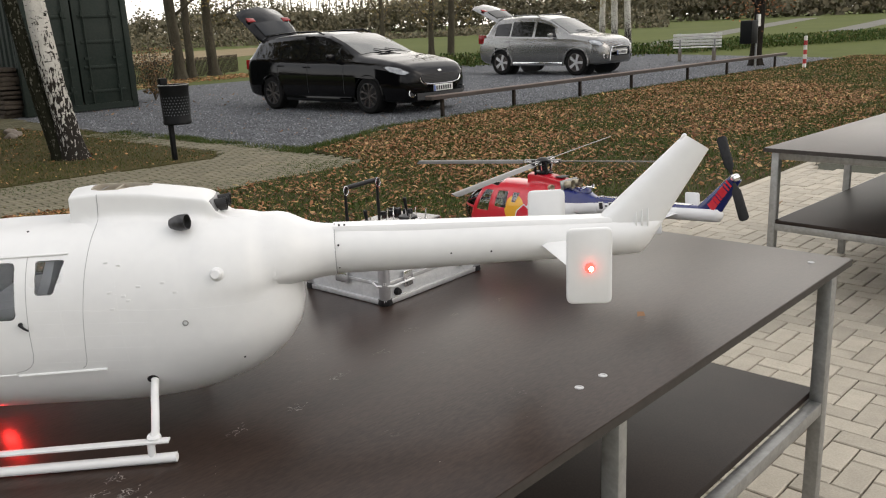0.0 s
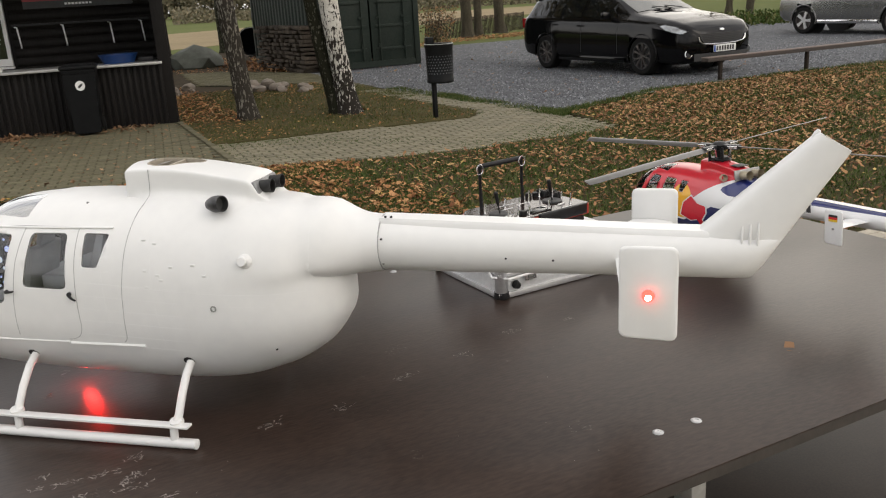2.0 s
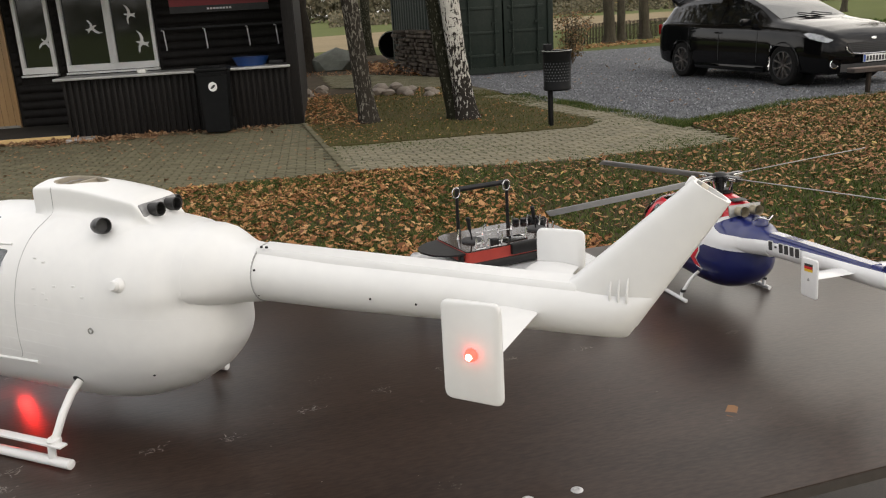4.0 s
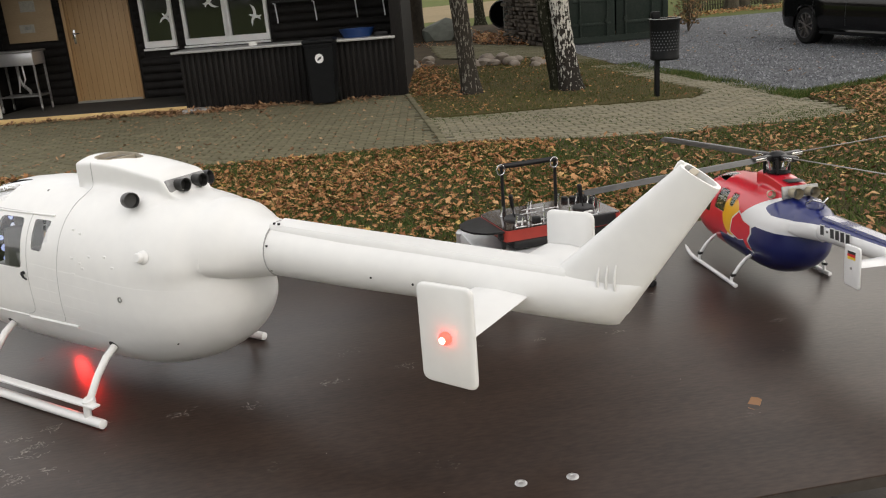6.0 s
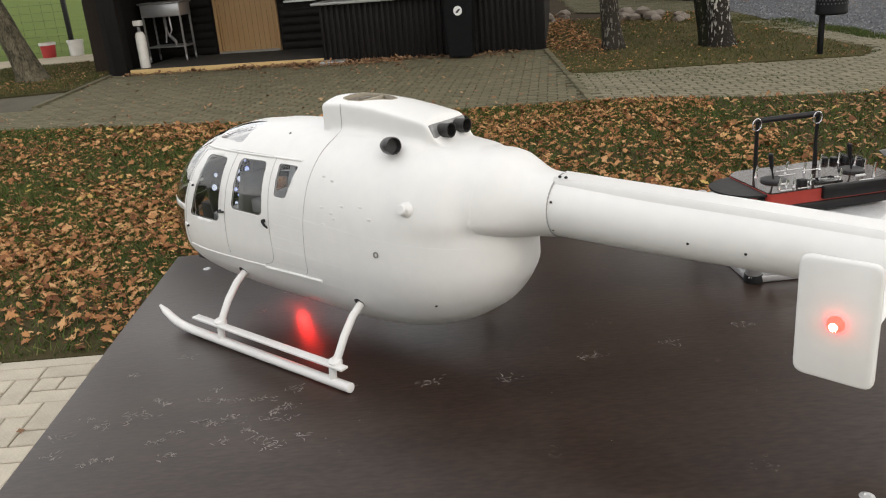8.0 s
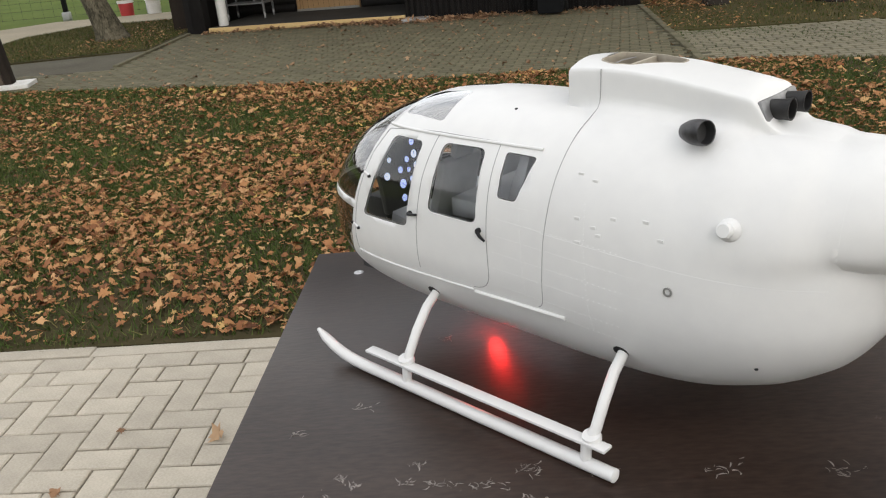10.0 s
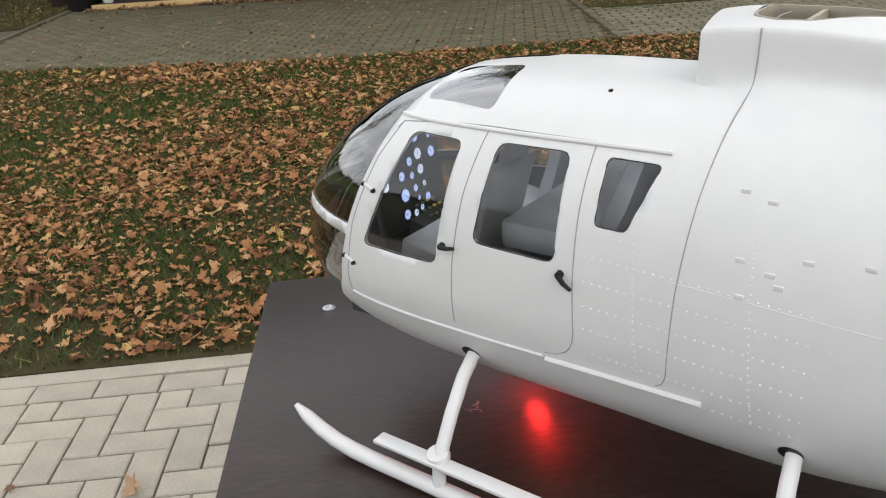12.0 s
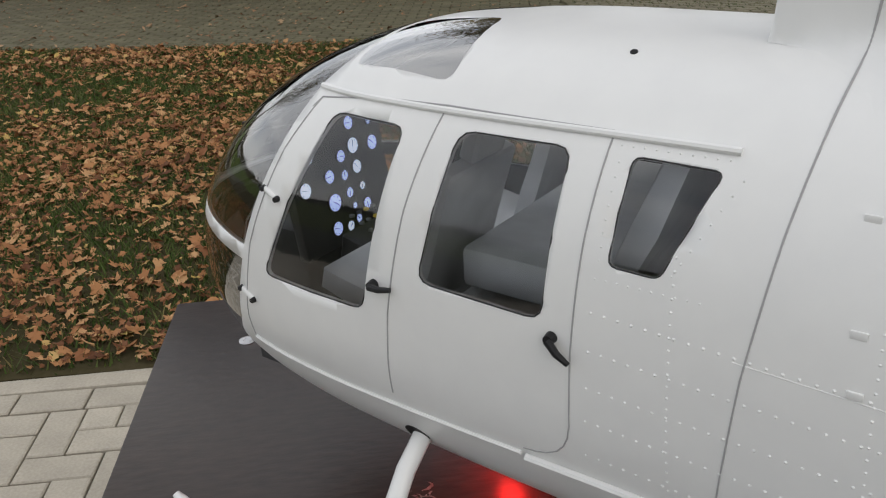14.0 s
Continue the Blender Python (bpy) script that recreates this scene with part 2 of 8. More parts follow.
M_GRASS = ramped("grass_blade", [(0, (0.032, 0.060, 0.012)), (0.5, (0.060, 0.092, 0.020)), (0.88, (0.10, 0.118, 0.032)), (1, (0.20, 0.155, 0.070))], 0.7, spec=0.15)
M_LEAF = ramped("fallen_leaf", [(0, (0.105, 0.045, 0.022)), (0.25, (0.24, 0.105, 0.046)), (0.65, (0.385, 0.192, 0.080)), (0.94, (0.50, 0.30, 0.145)), (1, (0.48, 0.34, 0.10))], 0.75, spec=0.15)
M_LEAF_OLD = ramped("weathered_leaf", [(0, (0.11, 0.050, 0.025)), (0.3, (0.22, 0.105, 0.050)), (0.7, (0.33, 0.175, 0.082)), (0.94, (0.44, 0.285, 0.14)), (1, (0.44, 0.33, 0.11))], 0.75, spec=0.15)
M_LEAF_DRY = ramped("dry_leaf", [(0, (0.16, 0.085, 0.045)), (0.6, (0.30, 0.17, 0.09)), (1, (0.42, 0.28, 0.16))], 0.75)
M_BARKGREY = surf("mossy_bark", (0.045, 0.040, 0.028), (0.085, 0.074, 0.054), 6, 0.95, 0.9, fine=40, spec=0.1, stretch=(1, 1, 0.3))
M_BARKMOSS = surf("grey_green_bark", (0.030, 0.028, 0.018), (0.17, 0.15, 0.105), 14, 0.95, 0.9, fine=50, spec=0.1, stretch=(1, 1, 0.4))
M_BARK = surf("bark", (0.012, 0.010, 0.008), (0.030, 0.025, 0.019), 6, 0.95, 0.9, fine=40, spec=0.1, stretch=(1, 1, 0.3))
M_WOODBLACK = surf("black_stained_wood", (0.0085, 0.0075, 0.007), (0.015, 0.0135, 0.0125), 4, 0.6, 0.2, fine=50, spec=0.16, stretch=(1, 1, 0.2))
M_DOOR = surf("oak_veneer", (0.42, 0.27, 0.13), (0.36, 0.22, 0.10), 6, 0.45, 0.05, fine=50, stretch=(3, 3, 0.25))
# worn top of the rail, its colour paled for the light of the sky
M_PLANKTOP = surf("worn_skylit_plank_top", (0.21, 0.155, 0.13), (0.10, 0.078, 0.066), 5, 0.75, 0.3, fine=60, stretch=(0.3, 2, 2))
M_PLANK = surf("weathered_plank", (0.070, 0.054, 0.046), (0.038, 0.031, 0.027), 5, 0.8, 0.3, fine=60, stretch=(0.3, 2, 2))
M_YELLOW = surf("pine_board", (0.62, 0.45, 0.20), (0.52, 0.36, 0.15), 6, 0.6, 0.1, stretch=(0.3, 1, 1))
M_BOARDWOOD = surf("faded_plywood", (0.36, 0.27, 0.17), (0.30, 0.22, 0.135), 6, 0.7, 0.1, stretch=(0.3, 1, 1))
M_PAPERGREY = surf("faded_paper", (0.40, 0.38, 0.33), (0.30, 0.30, 0.28), 30, 0.8)
M_POSTWOOD = surf("grey_timber", (0.035, 0.027, 0.021), (0.022, 0.017, 0.014), 5, 0.85, 0.3, spec=0.15, stretch=(2, 2, 0.3))
M_CONT = surf("container_green", (0.014, 0.023, 0.018), (0.027, 0.034, 0.028), 1.5, 0.6, 0.08, fine=25, spec=0.2)
M_BIN = surf("bin_plastic", (0.006, 0.0065, 0.007), (0.010, 0.0105, 0.011), 10, 0.5, 0.05, spec=0.12)
M_BLUE = surf("blue_plastic", (0.006, 0.040, 0.16), (0.006, 0.032, 0.13), 12, 0.4)
M_DECK = surf("porch_deck", (0.062, 0.058, 0.052), (0.042, 0.040, 0.037), 4, 0.85, 0.2, spec=0.15)
M_FRAMEW = surf("white_upvc", (0.78, 0.78, 0.77), (0.72, 0.72, 0.71), 5, 0.4)
M_WINGLASS = surf("dark_pane", (0.008, 0.011, 0.0095), (0.011, 0.014, 0.012), 2, 0.05, spec=0.9)
M_COUNTER = surf("counter_edge", (0.45, 0.45, 0.44), (0.36, 0.36, 0.35), 10, 0.4, metal=0.4)
M_PAPER = surf("paper", (0.72, 0.72, 0.68), (0.66, 0.66, 0.62), 20, 0.8)
M_REDSIGN = surf("red_sign", (0.28, 0.02, 0.03), (0.22, 0.02, 0.025), 12, 0.5)
M_ROCK = surf("field_stone", (0.26, 0.22, 0.18), (0.15, 0.13, 0.11), 7, 0.9, 0.5)
M_LOG = surf("split_log", (0.085, 0.070, 0.055), (0.036, 0.030, 0.025), 12, 0.9, 0.4, spec=0.1, random_tint=0.35)
M_WHITEPAINT = surf("white_paint", (0.75, 0.74, 0.70), (0.62, 0.61, 0.57), 8, 0.6, 0.1)
M_REDPAINT = surf("red_paint", (0.45, 0.04, 0.04), (0.36, 0.03, 0.03), 8, 0.5)
M_CARBLACK = surf("black_car_paint", (0.003, 0.003, 0.0035), (0.004, 0.004, 0.0045), 2, 0.06, coat=0.0, spec=0.26)
M_CARSILVER = surf("silver_car_paint", (0.27, 0.27, 0.262), (0.245, 0.245, 0.24), 3, 0.24, metal=0.8, coat=0.5)
M_CARGLASS = surf("tinted_car_glass", (0.006, 0.007, 0.007), (0.009, 0.010, 0.010), 3, 0.04, spec=0.42)
M_CARSCREEN = surf("car_windscreen", (0.022, 0.027, 0.026), (0.04, 0.046, 0.045), 3, 0.03, spec=1.0)
M_LAMP = surf("headlamp_glass", (0.66, 0.68, 0.70), (0.34, 0.36, 0.38), 9, 0.1, metal=0.3, fine=14)
M_TAIL = surf("tail_lamp", (0.30, 0.01, 0.01), (0.2, 0.01, 0.01), 20, 0.15)
M_RIM = surf("alloy_rim", (0.14, 0.125, 0.115), (0.10, 0.09, 0.085), 20, 0.35, metal=0.6)
M_RIMSILVER = surf("silver_rim", (0.72, 0.72, 0.72), (0.64, 0.64, 0.64), 20, 0.35, metal=0.5)
M_NUMBER = surf("plate_white", (0.72, 0.72, 0.70), (0.68, 0.68, 0.66), 10, 0.4)
M_INK = surf("dark_print", (0.02, 0.02, 0.022), (0.03, 0.03, 0.03), 10, 0.5)
M_BLUEPRINT = surf("blue_print", (0.03, 0.08, 0.35), (0.03, 0.08, 0.32), 10, 0.5)


def birch_bark(name, pale, pale2, dark, lo, hi, marks):
    """Bark: pale skin broken by dark furrows that thicken from height hi down to the foot."""
    m = surf(name, pale, pale2, 5, 0.9, 0.5, spec=0.1)
    n, l = m.node_tree.nodes, m.node_tree.links
    p = n["Principled BSDF"]
    base = p.inputs["Base Color"].links[0].from_socket
    tc, sp = n.new("ShaderNodeTexCoord"), n.new("ShaderNodeSeparateXYZ")
    l.new(tc.outputs["Object"], sp.inputs[0])
    fields = []
    for sc in ((13, 13, 38), (38, 38, 12)):
        mp, no = n.new("ShaderNodeMapping"), n.new("ShaderNodeTexNoise")
        mp.inputs["Scale"].default_value = sc
        no.inputs["Scale"].default_value, no.inputs["Detail"].default_value, no.inputs["Distortion"].default_value = 1.0, 6.0, 0.4
        l.new(tc.outputs["Object"], mp.inputs[0]), l.new(mp.outputs[0], no.inputs[0])
        fields.append(no.outputs[0])
    h = n.new("ShaderNodeMapRange")
    h.inputs[1].default_value, h.inputs[2].default_value, h.inputs[3].default_value, h.inputs[4].default_value = 0.0, 1.9, lo, hi
    l.new(sp.outputs[2], h.inputs[0])
    sub_, r1, r2, mx = n.new("ShaderNodeMath"), n.new("ShaderNodeMapRange"), n.new("ShaderNodeMapRange"), n.new("ShaderNodeMath")
    sub_.operation, mx.operation = "SUBTRACT", "MAXIMUM"
    l.new(fields[1], sub_.inputs[0]), l.new(h.outputs[0], sub_.inputs[1])
    r1.inputs[1].default_value, r1.inputs[2].default_value = 0.0, 0.05
    r2.inputs[1].default_value, r2.inputs[2].default_value = marks, marks + 0.04
    l.new(sub_.outputs[0], r1.inputs[0]), l.new(fields[0], r2.inputs[0])
    l.new(r1.outputs[0], mx.inputs[0]), l.new(r2.outputs[0], mx.inputs[1])
    mix = n.new("ShaderNodeMix")
    mix.data_type = "RGBA"
    mix.inputs[7].default_value = (*dark, 1)
    l.new(mx.outputs[0], mix.inputs[0]), l.new(base, mix.inputs[6]), l.new(mix.outputs[2], p.inputs["Base Color"])
    bp = n.new("ShaderNodeBump")
    bp.invert = True
    bp.inputs["Strength"].default_value, bp.inputs["Distance"].default_value = 0.9, 0.015
    l.new(mx.outputs[0], bp.inputs["Height"]), l.new(bp.outputs[0], p.inputs["Normal"])
    return m


M_BIRCH = birch_bark("birch_bark", (0.60, 0.58, 0.53), (0.47, 0.45, 0.40), (0.030, 0.026, 0.022), 0.33, 0.64, 0.60)
M_BIRCHGREY = birch_bark("grey_birch_bark", (0.24, 0.225, 0.19), (0.15, 0.14, 0.115), (0.036, 0.031, 0.025), 0.38, 0.45, 0.58)
M_BIRCHDARK = birch_bark("mossy_bark", (0.16, 0.15, 0.12), (0.10, 0.10, 0.07), (0.018, 0.018, 0.011), 0.36, 0.42, 0.50)
M_EARTH = surf("bare_earth", (0.060, 0.046, 0.030), (0.036, 0.029, 0.019), 1.5, 0.95, 0.6, fine=22, spec=0.05)
M_TWIG = surf("twig", (0.10, 0.075, 0.055), (0.07, 0.055, 0.04), 10, 0.9)
M_FARWOOD = ramped("far_wood", [(0, (0.125, 0.116, 0.080)), (0.6, (0.165, 0.148, 0.10)), (1, (0.215, 0.18, 0.118))], 0.95, spec=0.05)
M_AUTUMN = ramped("autumn_foliage", [(0, (0.07, 0.075, 0.02)), (0.5, (0.15, 0.12, 0.03)), (1, (0.26, 0.17, 0.05))], 0.7)
M_SHRUB = ramped("shrub_foliage", [(0, (0.05, 0.05, 0.018)), (0.5, (0.11, 0.075, 0.03)), (1, (0.24, 0.12, 0.05))], 0.75)
M_ORANGE = ramped("orange_foliage", [(0, (0.16, 0.06, 0.02)), (1, (0.36, 0.15, 0.05))], 0.7)


# ---- shapes ----
def box(bm, c, s, m=None, bevel=0.0):
    g = bmesh.ops.create_cube(bm, size=1.0, matrix=(m or Matrix()) @ Matrix.Translation(c) @ Matrix.Diagonal((*s, 1)))
    if bevel:
        e = list({e for v in g["verts"] for e in v.link_edges})
        bmesh.ops.bevel(bm, geom=e, offset=bevel, segments=2, affect="EDGES", profile=0.5)
    return bm


def boxed(c, s, m=None, bevel=0.0):
    return box(bmesh.new(), c, s, m, bevel)


def rings(bm, loops, closed=True, cap=(True, True)):
    """Skin over loops of points."""
    rows = [[bm.verts.new(p) for p in lp] for lp in loops]
    k = len(rows[0])
    for a, b in zip(rows, rows[1:]):
        for i in range(k if closed else k - 1):
            j = (i + 1) % k
            bm.faces.new((a[i], a[j], b[j], b[i]))
    if cap[0]:
        bm.faces.new(rows[0][::-1])
    if cap[1]:
        bm.faces.new(rows[-1])
    return bm


def tube(bm, pts, r, seg=10, cap=(True, True), flat=1.0):
    pts = [Vector(p) for p in pts]
    rad = r if hasattr(r, "__len__") else [r] * len(pts)
    loops, nrm = [], None
    for i, p in enumerate(pts):
        d = (pts[min(i + 1, len(pts) - 1)] - pts[max(i - 1, 0)]).normalized()
        if nrm is None:
            nrm = d.orthogonal().normalized() if abs(d.z) > 0.9 else d.cross(Vector((0, 0, 1))).normalized()
        nrm = (nrm - d * nrm.dot(d)).normalized()
        b = d.cross(nrm)
        loops.append([p + rad[i] * (math.cos(a) * nrm + flat * math.sin(a) * b) for a in (2 * math.pi * q / seg for q in range(seg))])
    return rings(bm, loops, True, cap)


def tubed(pts, r, seg=10, cap=(True, True), flat=1.0):
    return tube(bmesh.new(), pts, r, seg, cap, flat)


def lathe(profile, seg=24, m=None, bm=None, cap=(False, False)):
    """Turn (radius, height) pairs round z."""
    bm = bm or bmesh.new()
    m = m or Matrix()
    return rings(bm, [[m @ Vector((r * math.cos(a), r * math.sin(a), z)) for a in (2 * math.pi * q / seg for q in range(seg))] for r, z in profile], True, cap)


def prism(poly, z0, z1, bm=None, m=None):
    bm = bm or bmesh.new()
    m = m or Matrix()
    return rings(bm, [[m @ Vector((x, y, z)) for x, y in poly] for z in (z0, z1)])


def mesh_of(name, bm, material, smooth=None, axis=None):
    bmesh.ops.recalc_face_normals(bm, faces=bm.faces)
    if axis is not None:
        for f in bm.faces:
            if f.normal.dot(f.calc_center_median() - Vector(axis)) < 0:
                f.normal_flip()
    me = bpy.data.meshes.new(name)
    bm.to_mesh(me)
    bm.free()
    for m in material if isinstance(material, (list, tuple)) else [material]:
        me.materials.append(m)
    if smooth:
        me.shade_smooth()
        me.set_sharp_from_angle(angle=radians(smooth))
    return me


def part(name, bm, material, parent, label="", smooth=35, kind="", axis=None):
    ob = new(name, mesh_of(name, bm, material, smooth, axis))
    ob.parent = parent
    return tagged(ob, label=label, kind=kind)


def thing(name, m, label, category, group="", kind=""):
    ob = new(name)
    ob.empty_display_size = 0.1
    ob.matrix_world = m
    return tagged(ob, label, category, group, kind)


def solid(name, bm, material, m, label, category="", group="", kind="", smooth=35):
    ob = new(name, mesh_of(name, bm, material, smooth))
    ob.matrix_world = m
    return tagged(ob, label, category, group, kind)


def raw(name, verts, faces, material, label="", kind="stuff", category="", parent=None, mats=None):
    me = bpy.data.meshes.new(name)
    me.from_pydata(verts, [], faces)
    me.materials.append(material)
    ob = new(name, me)
    ob.parent = parent
    return tagged(ob, label, category, "", kind)


def inside(poly, x, y):
    ok = False
    for (x1, y1), (x2, y2) in zip(poly, poly[1:] + poly[:1]):
        if (y1 > y) != (y2 > y) and x < (x2 - x1) * (y - y1) / (y2 - y1) + x1:
            ok = not ok
    return ok

# ---- ground ----
LAWN = [(-16, 2.045), (28, 1.515), (28, 7.85), (9, 8.3), (7.9, 8.3), (6.7, 7.82), (5.5, 7.38), (5.25, 6.0), (4.4, 6.05), (3.3, 6.05), (2.3, 6.33), (1.2, 6.68), (-1.1, 6.88), (-2.3, 7.05), (-4.5, 7.66), (-6, 8.05), (-16, 10.4)]
ISLAND = [(1.19, 8.60), (4.45, 8.12), (4.85, 8.6), (4.7, 11.5), (4.7, 15.2), (1.6, 15.2), (1.42, 12.2), (1.33, 11.0)]
LEFTLAWN = [(-5.48, 10.75), (-5.55, 12.9), (-6.6, 14.9), (-8.3, 14.95), (-9.0, 13.7), (-8.92, 12.8), (-8.85, 11.2), (-8.6, 10.2), (-7.3, 10.48), (-6.2, 10.65)]
ASPHALT = [(-5.48, 9.22), (-5.48, 10.74), (-6.2, 10.64), (-7.3, 10.47), (-8.6, 10.19), (-8.87, 11.2), (-10.1, 11.1), (-18, 12.6), (-18, 11.6), (-9, 9.55), (-6.6, 9.22)]
GRAVEL = [(5.5, 7.42), (6.7, 7.86), (7.9, 8.34), (9, 8.34), (27, 7.9), (31, 17), (24, 22.5), (11.0, 23.5), (8.6, 18.5), (5.5, 18.5), (5.25, 12.1)]
PLAZA = [(1.06, 6.73), (1.28, 11.2), (0.4, 12.9), (-5.45, 13.8), (-5.42, 9.2), (-6.6, 9.2), (-9, 9.53), (-18, 11.58), (-16, 10.42), (-6, 8.08), (-4.5, 7.68), (-2.3, 7.07), (-1.1, 6.9)]
WALKWAY = [(1.17, 6.76), (2.3, 6.36), (3.3, 6.08), (4.4, 6.08), (5.22, 6.03), (5.45, 7.4), (5.4, 9), (5.2, 12.6), (4.75, 12.6), (4.9, 8.6), (4.45, 8.08), (1.17, 8.54)]

solid("ground", prism([(-900, -700), (900, -700), (900, 1500), (-900, 1500)], -0.4, -0.06), M_FIELD, Matrix(), "open farmland with short green winter crop", kind="structure")
BACKPATH = [(4.75, 12.62), (5.2, 12.62), (5.5, 17.9), (4.3, 20.4), (3.3, 21.3), (2.9, 17.2), (3.6, 16.1), (4.74, 15.25)]
solid("yard_soil", prism([(.4, 12.3), (8.4, 12.3), (9.6, 24), (9.6, 31), (-2, 31), (-2, 16)], -0.058, -0.040), M_EARTH, Matrix(), "bare brown earth under the trees", kind="structure")
solid("lawn", prism(LAWN, -0.055, 0.0), M_SOIL, Matrix(), "patchy lawn strewn with fallen leaves", kind="structure")
solid("lawn_island", prism(ISLAND, -0.039, 0.005), M_DRYLAWN, Matrix(), "patch of lawn under the birches", kind="structure")
solid("lawn_side", prism(LEFTLAWN, -0.055, 0.012), M_SOIL, Matrix(), "patch of lawn beside the hut", kind="structure")
solid("asphalt_pad", prism(ASPHALT, -0.055, -0.006), M_ASPHALT, Matrix(), "worn dark asphalt beside the lawn patch", kind="structure")
solid("gravel_yard", prism(GRAVEL, -0.055, -0.012), M_GRAVEL, Matrix(), "parking yard of blue-grey crushed gravel", kind="structure")
solid("flying_meadow", prism([(-140, 4), (-30, 6), (-8.5, 9.0), (-4, 12), (-1.5, 34), (-20, 160), (-140, 160)], -0.055, -0.045), M_MEADOW, Matrix(), "short bright green meadow behind the fence", kind="structure")
solid("stubble_field", prism([(-4, 35), (3, 36), (40, 55), (60, 78), (40, 84), (-4, 58)], -0.055, -0.045), M_FIELD_TAN, Matrix(), "pale stubble strip in the fields", kind="structure")
solid("farm_track", prism([(34, 19.5), (150, 52), (150, 56), (34, 21.5)], -0.055, -0.04), M_TRACK, Matrix(), "pale farm track through the fields", kind="structure")
solid("farm_track_far", prism([(60, 18), (300, 62), (300, 70), (60, 20)], -0.055, -0.038), M_TRACK, Matrix(), "pale farm track farther out", kind="structure")
paving_near = solid("pavement", prism([(-9, -7), (14, -7), (14, 1.665), (-9, 1.95)], -0.3, -0.028), M_JOINT, Matrix(), "bed of sand under pale concrete pavers", kind="structure")
paving_plaza = solid("pavement_plaza", prism(PLAZA, -0.055, -0.012), M_JOINT, Matrix(), "bed under old grey pavers before the hut", kind="structure")
paving_walk = solid("pavement_walkway", prism(WALKWAY, -0.055, -0.010), M_JOINT, Matrix(), "bed under the old paved walkway", kind="structure")
paving_back = solid("pavement_back", prism(BACKPATH, -0.039, -0.012), M_JOINT, Matrix(), "bed under the old path behind the birches", kind="structure")

# ---- hut ----
HUT = pose(1.19, 11.12, 0, 0, 0, -9.6) @ Matrix.Diagonal((1.035, 1.035, 1.035, 1))
hut = thing("clubhouse", HUT, "low black-stained timber clubhouse with a serving bar", "hut")
BACK = 1.6
OPEN = [(-5.35, -4.27, 0.08, 2.05), (-4.10, -3.59, 0.82, 2.02), (-3.44, -2.07, 0.82, 2.02)]
# wall body in pieces round its openings
for x0, x1, z0, z1 in ((-6.4, -5.35, 0, 2.6), (-5.35, -4.27, 2.05, 2.6), (-4.27, -4.10, 0, 2.6), (-4.10, -3.59, 0, 0.82), (-4.10, -3.59, 2.02, 2.6), (-3.59, -3.44, 0, 2.6), (-3.44, -2.07, 0, 0.82), (-3.44, -2.07, 2.02, 2.6), (-2.07, 0.0, 0, 2.6)):
    part("wall", boxed(((x0 + x1) / 2, BACK + 0.07, (z0 + z1) / 2), (x1 - x0, 0.12, z1 - z0)), M_WOODBLACK, hut)
part("wall", boxed((-6.46, 2.2, 1.3), (0.12, 4.4, 2.6)), M_WOODBLACK, hut)
part("wall", boxed((0.06, 2.2, 1.3), (0.12, 4.3, 2.6)), M_WOODBLACK, hut)
part("wall", boxed((-3.2, 4.4, 1.3), (6.6, 0.12, 2.6)), M_WOODBLACK, hut)
part("roof", boxed((-3.2, 1.9, 2.68), (7.6, 5.8, 0.12)), M_WOODBLACK, hut, "flat black roof")
part("floor", boxed((-3.2, 3.0, 0.07), (6.3, 2.7, 0.13)), M_DECK, hut)
# horizontal half-round boards
bm = bmesh.new()
lathe_pts = [(math.cos(a) * 0.022, math.sin(a) * 0.058) for a in (math.pi * q / 5 - math.pi / 2 for q in range(6))]


def siding(x0, x1, z):
    b = bmesh.new()
    rings(b, [[(x, BACK - 0.002 - c, z + s) for c, s in lathe_pts] for x in (x0, x1)])
    return b


for k in range(18):
    z = 0.13 + 0.128 * k
    cuts = [(-6.4, 0.0)]
    for a, b_, lo, hi in OPEN:
        if lo - 0.06 < z < hi + 0.06:
            cuts = [q for c in cuts for q in ((c[0], min(c[1], a - 0.05)), (max(c[0], b_ + 0.05), c[1])) if q[1] - q[0] > 0.05]
    for x0, x1 in cuts:
        part("board", siding(x0, x1, z), M_WOODBLACK, hut)
# bar front with upright ribs
part("bar", boxed((-1.55, 0.28, 0.41), (3.10, 0.5, 0.82)), M_WOODBLACK, hut, "black serving bar")
for k in range(38):
    part("rib", boxed((-3.09 + 0.0825 * k, 0.012, 0.41), (0.045, 0.036, 0.81), bevel=0.008), M_WOODBLACK, hut)
part("counter", boxed((-1.60, 0.24, 0.835), (3.2, 0.66, 0.035), bevel=0.006), M_COUNTER, hut, "counter with a worn metal edge")
part("post", boxed((0.03, 0.1, 1.3), (0.16, 0.16, 2.6), bevel=0.01), M_WOODBLACK, hut)
part("post", boxed((-6.30, 0.05, 1.3), (0.2, 0.2, 2.6), bevel=0.01), M_WOODBLACK, hut)
part("side_panel", boxed((-6.75, 0.5, 1.3), (0.5, 0.08, 2.6)), M_POSTWOOD, hut, "weathered brown side panel")
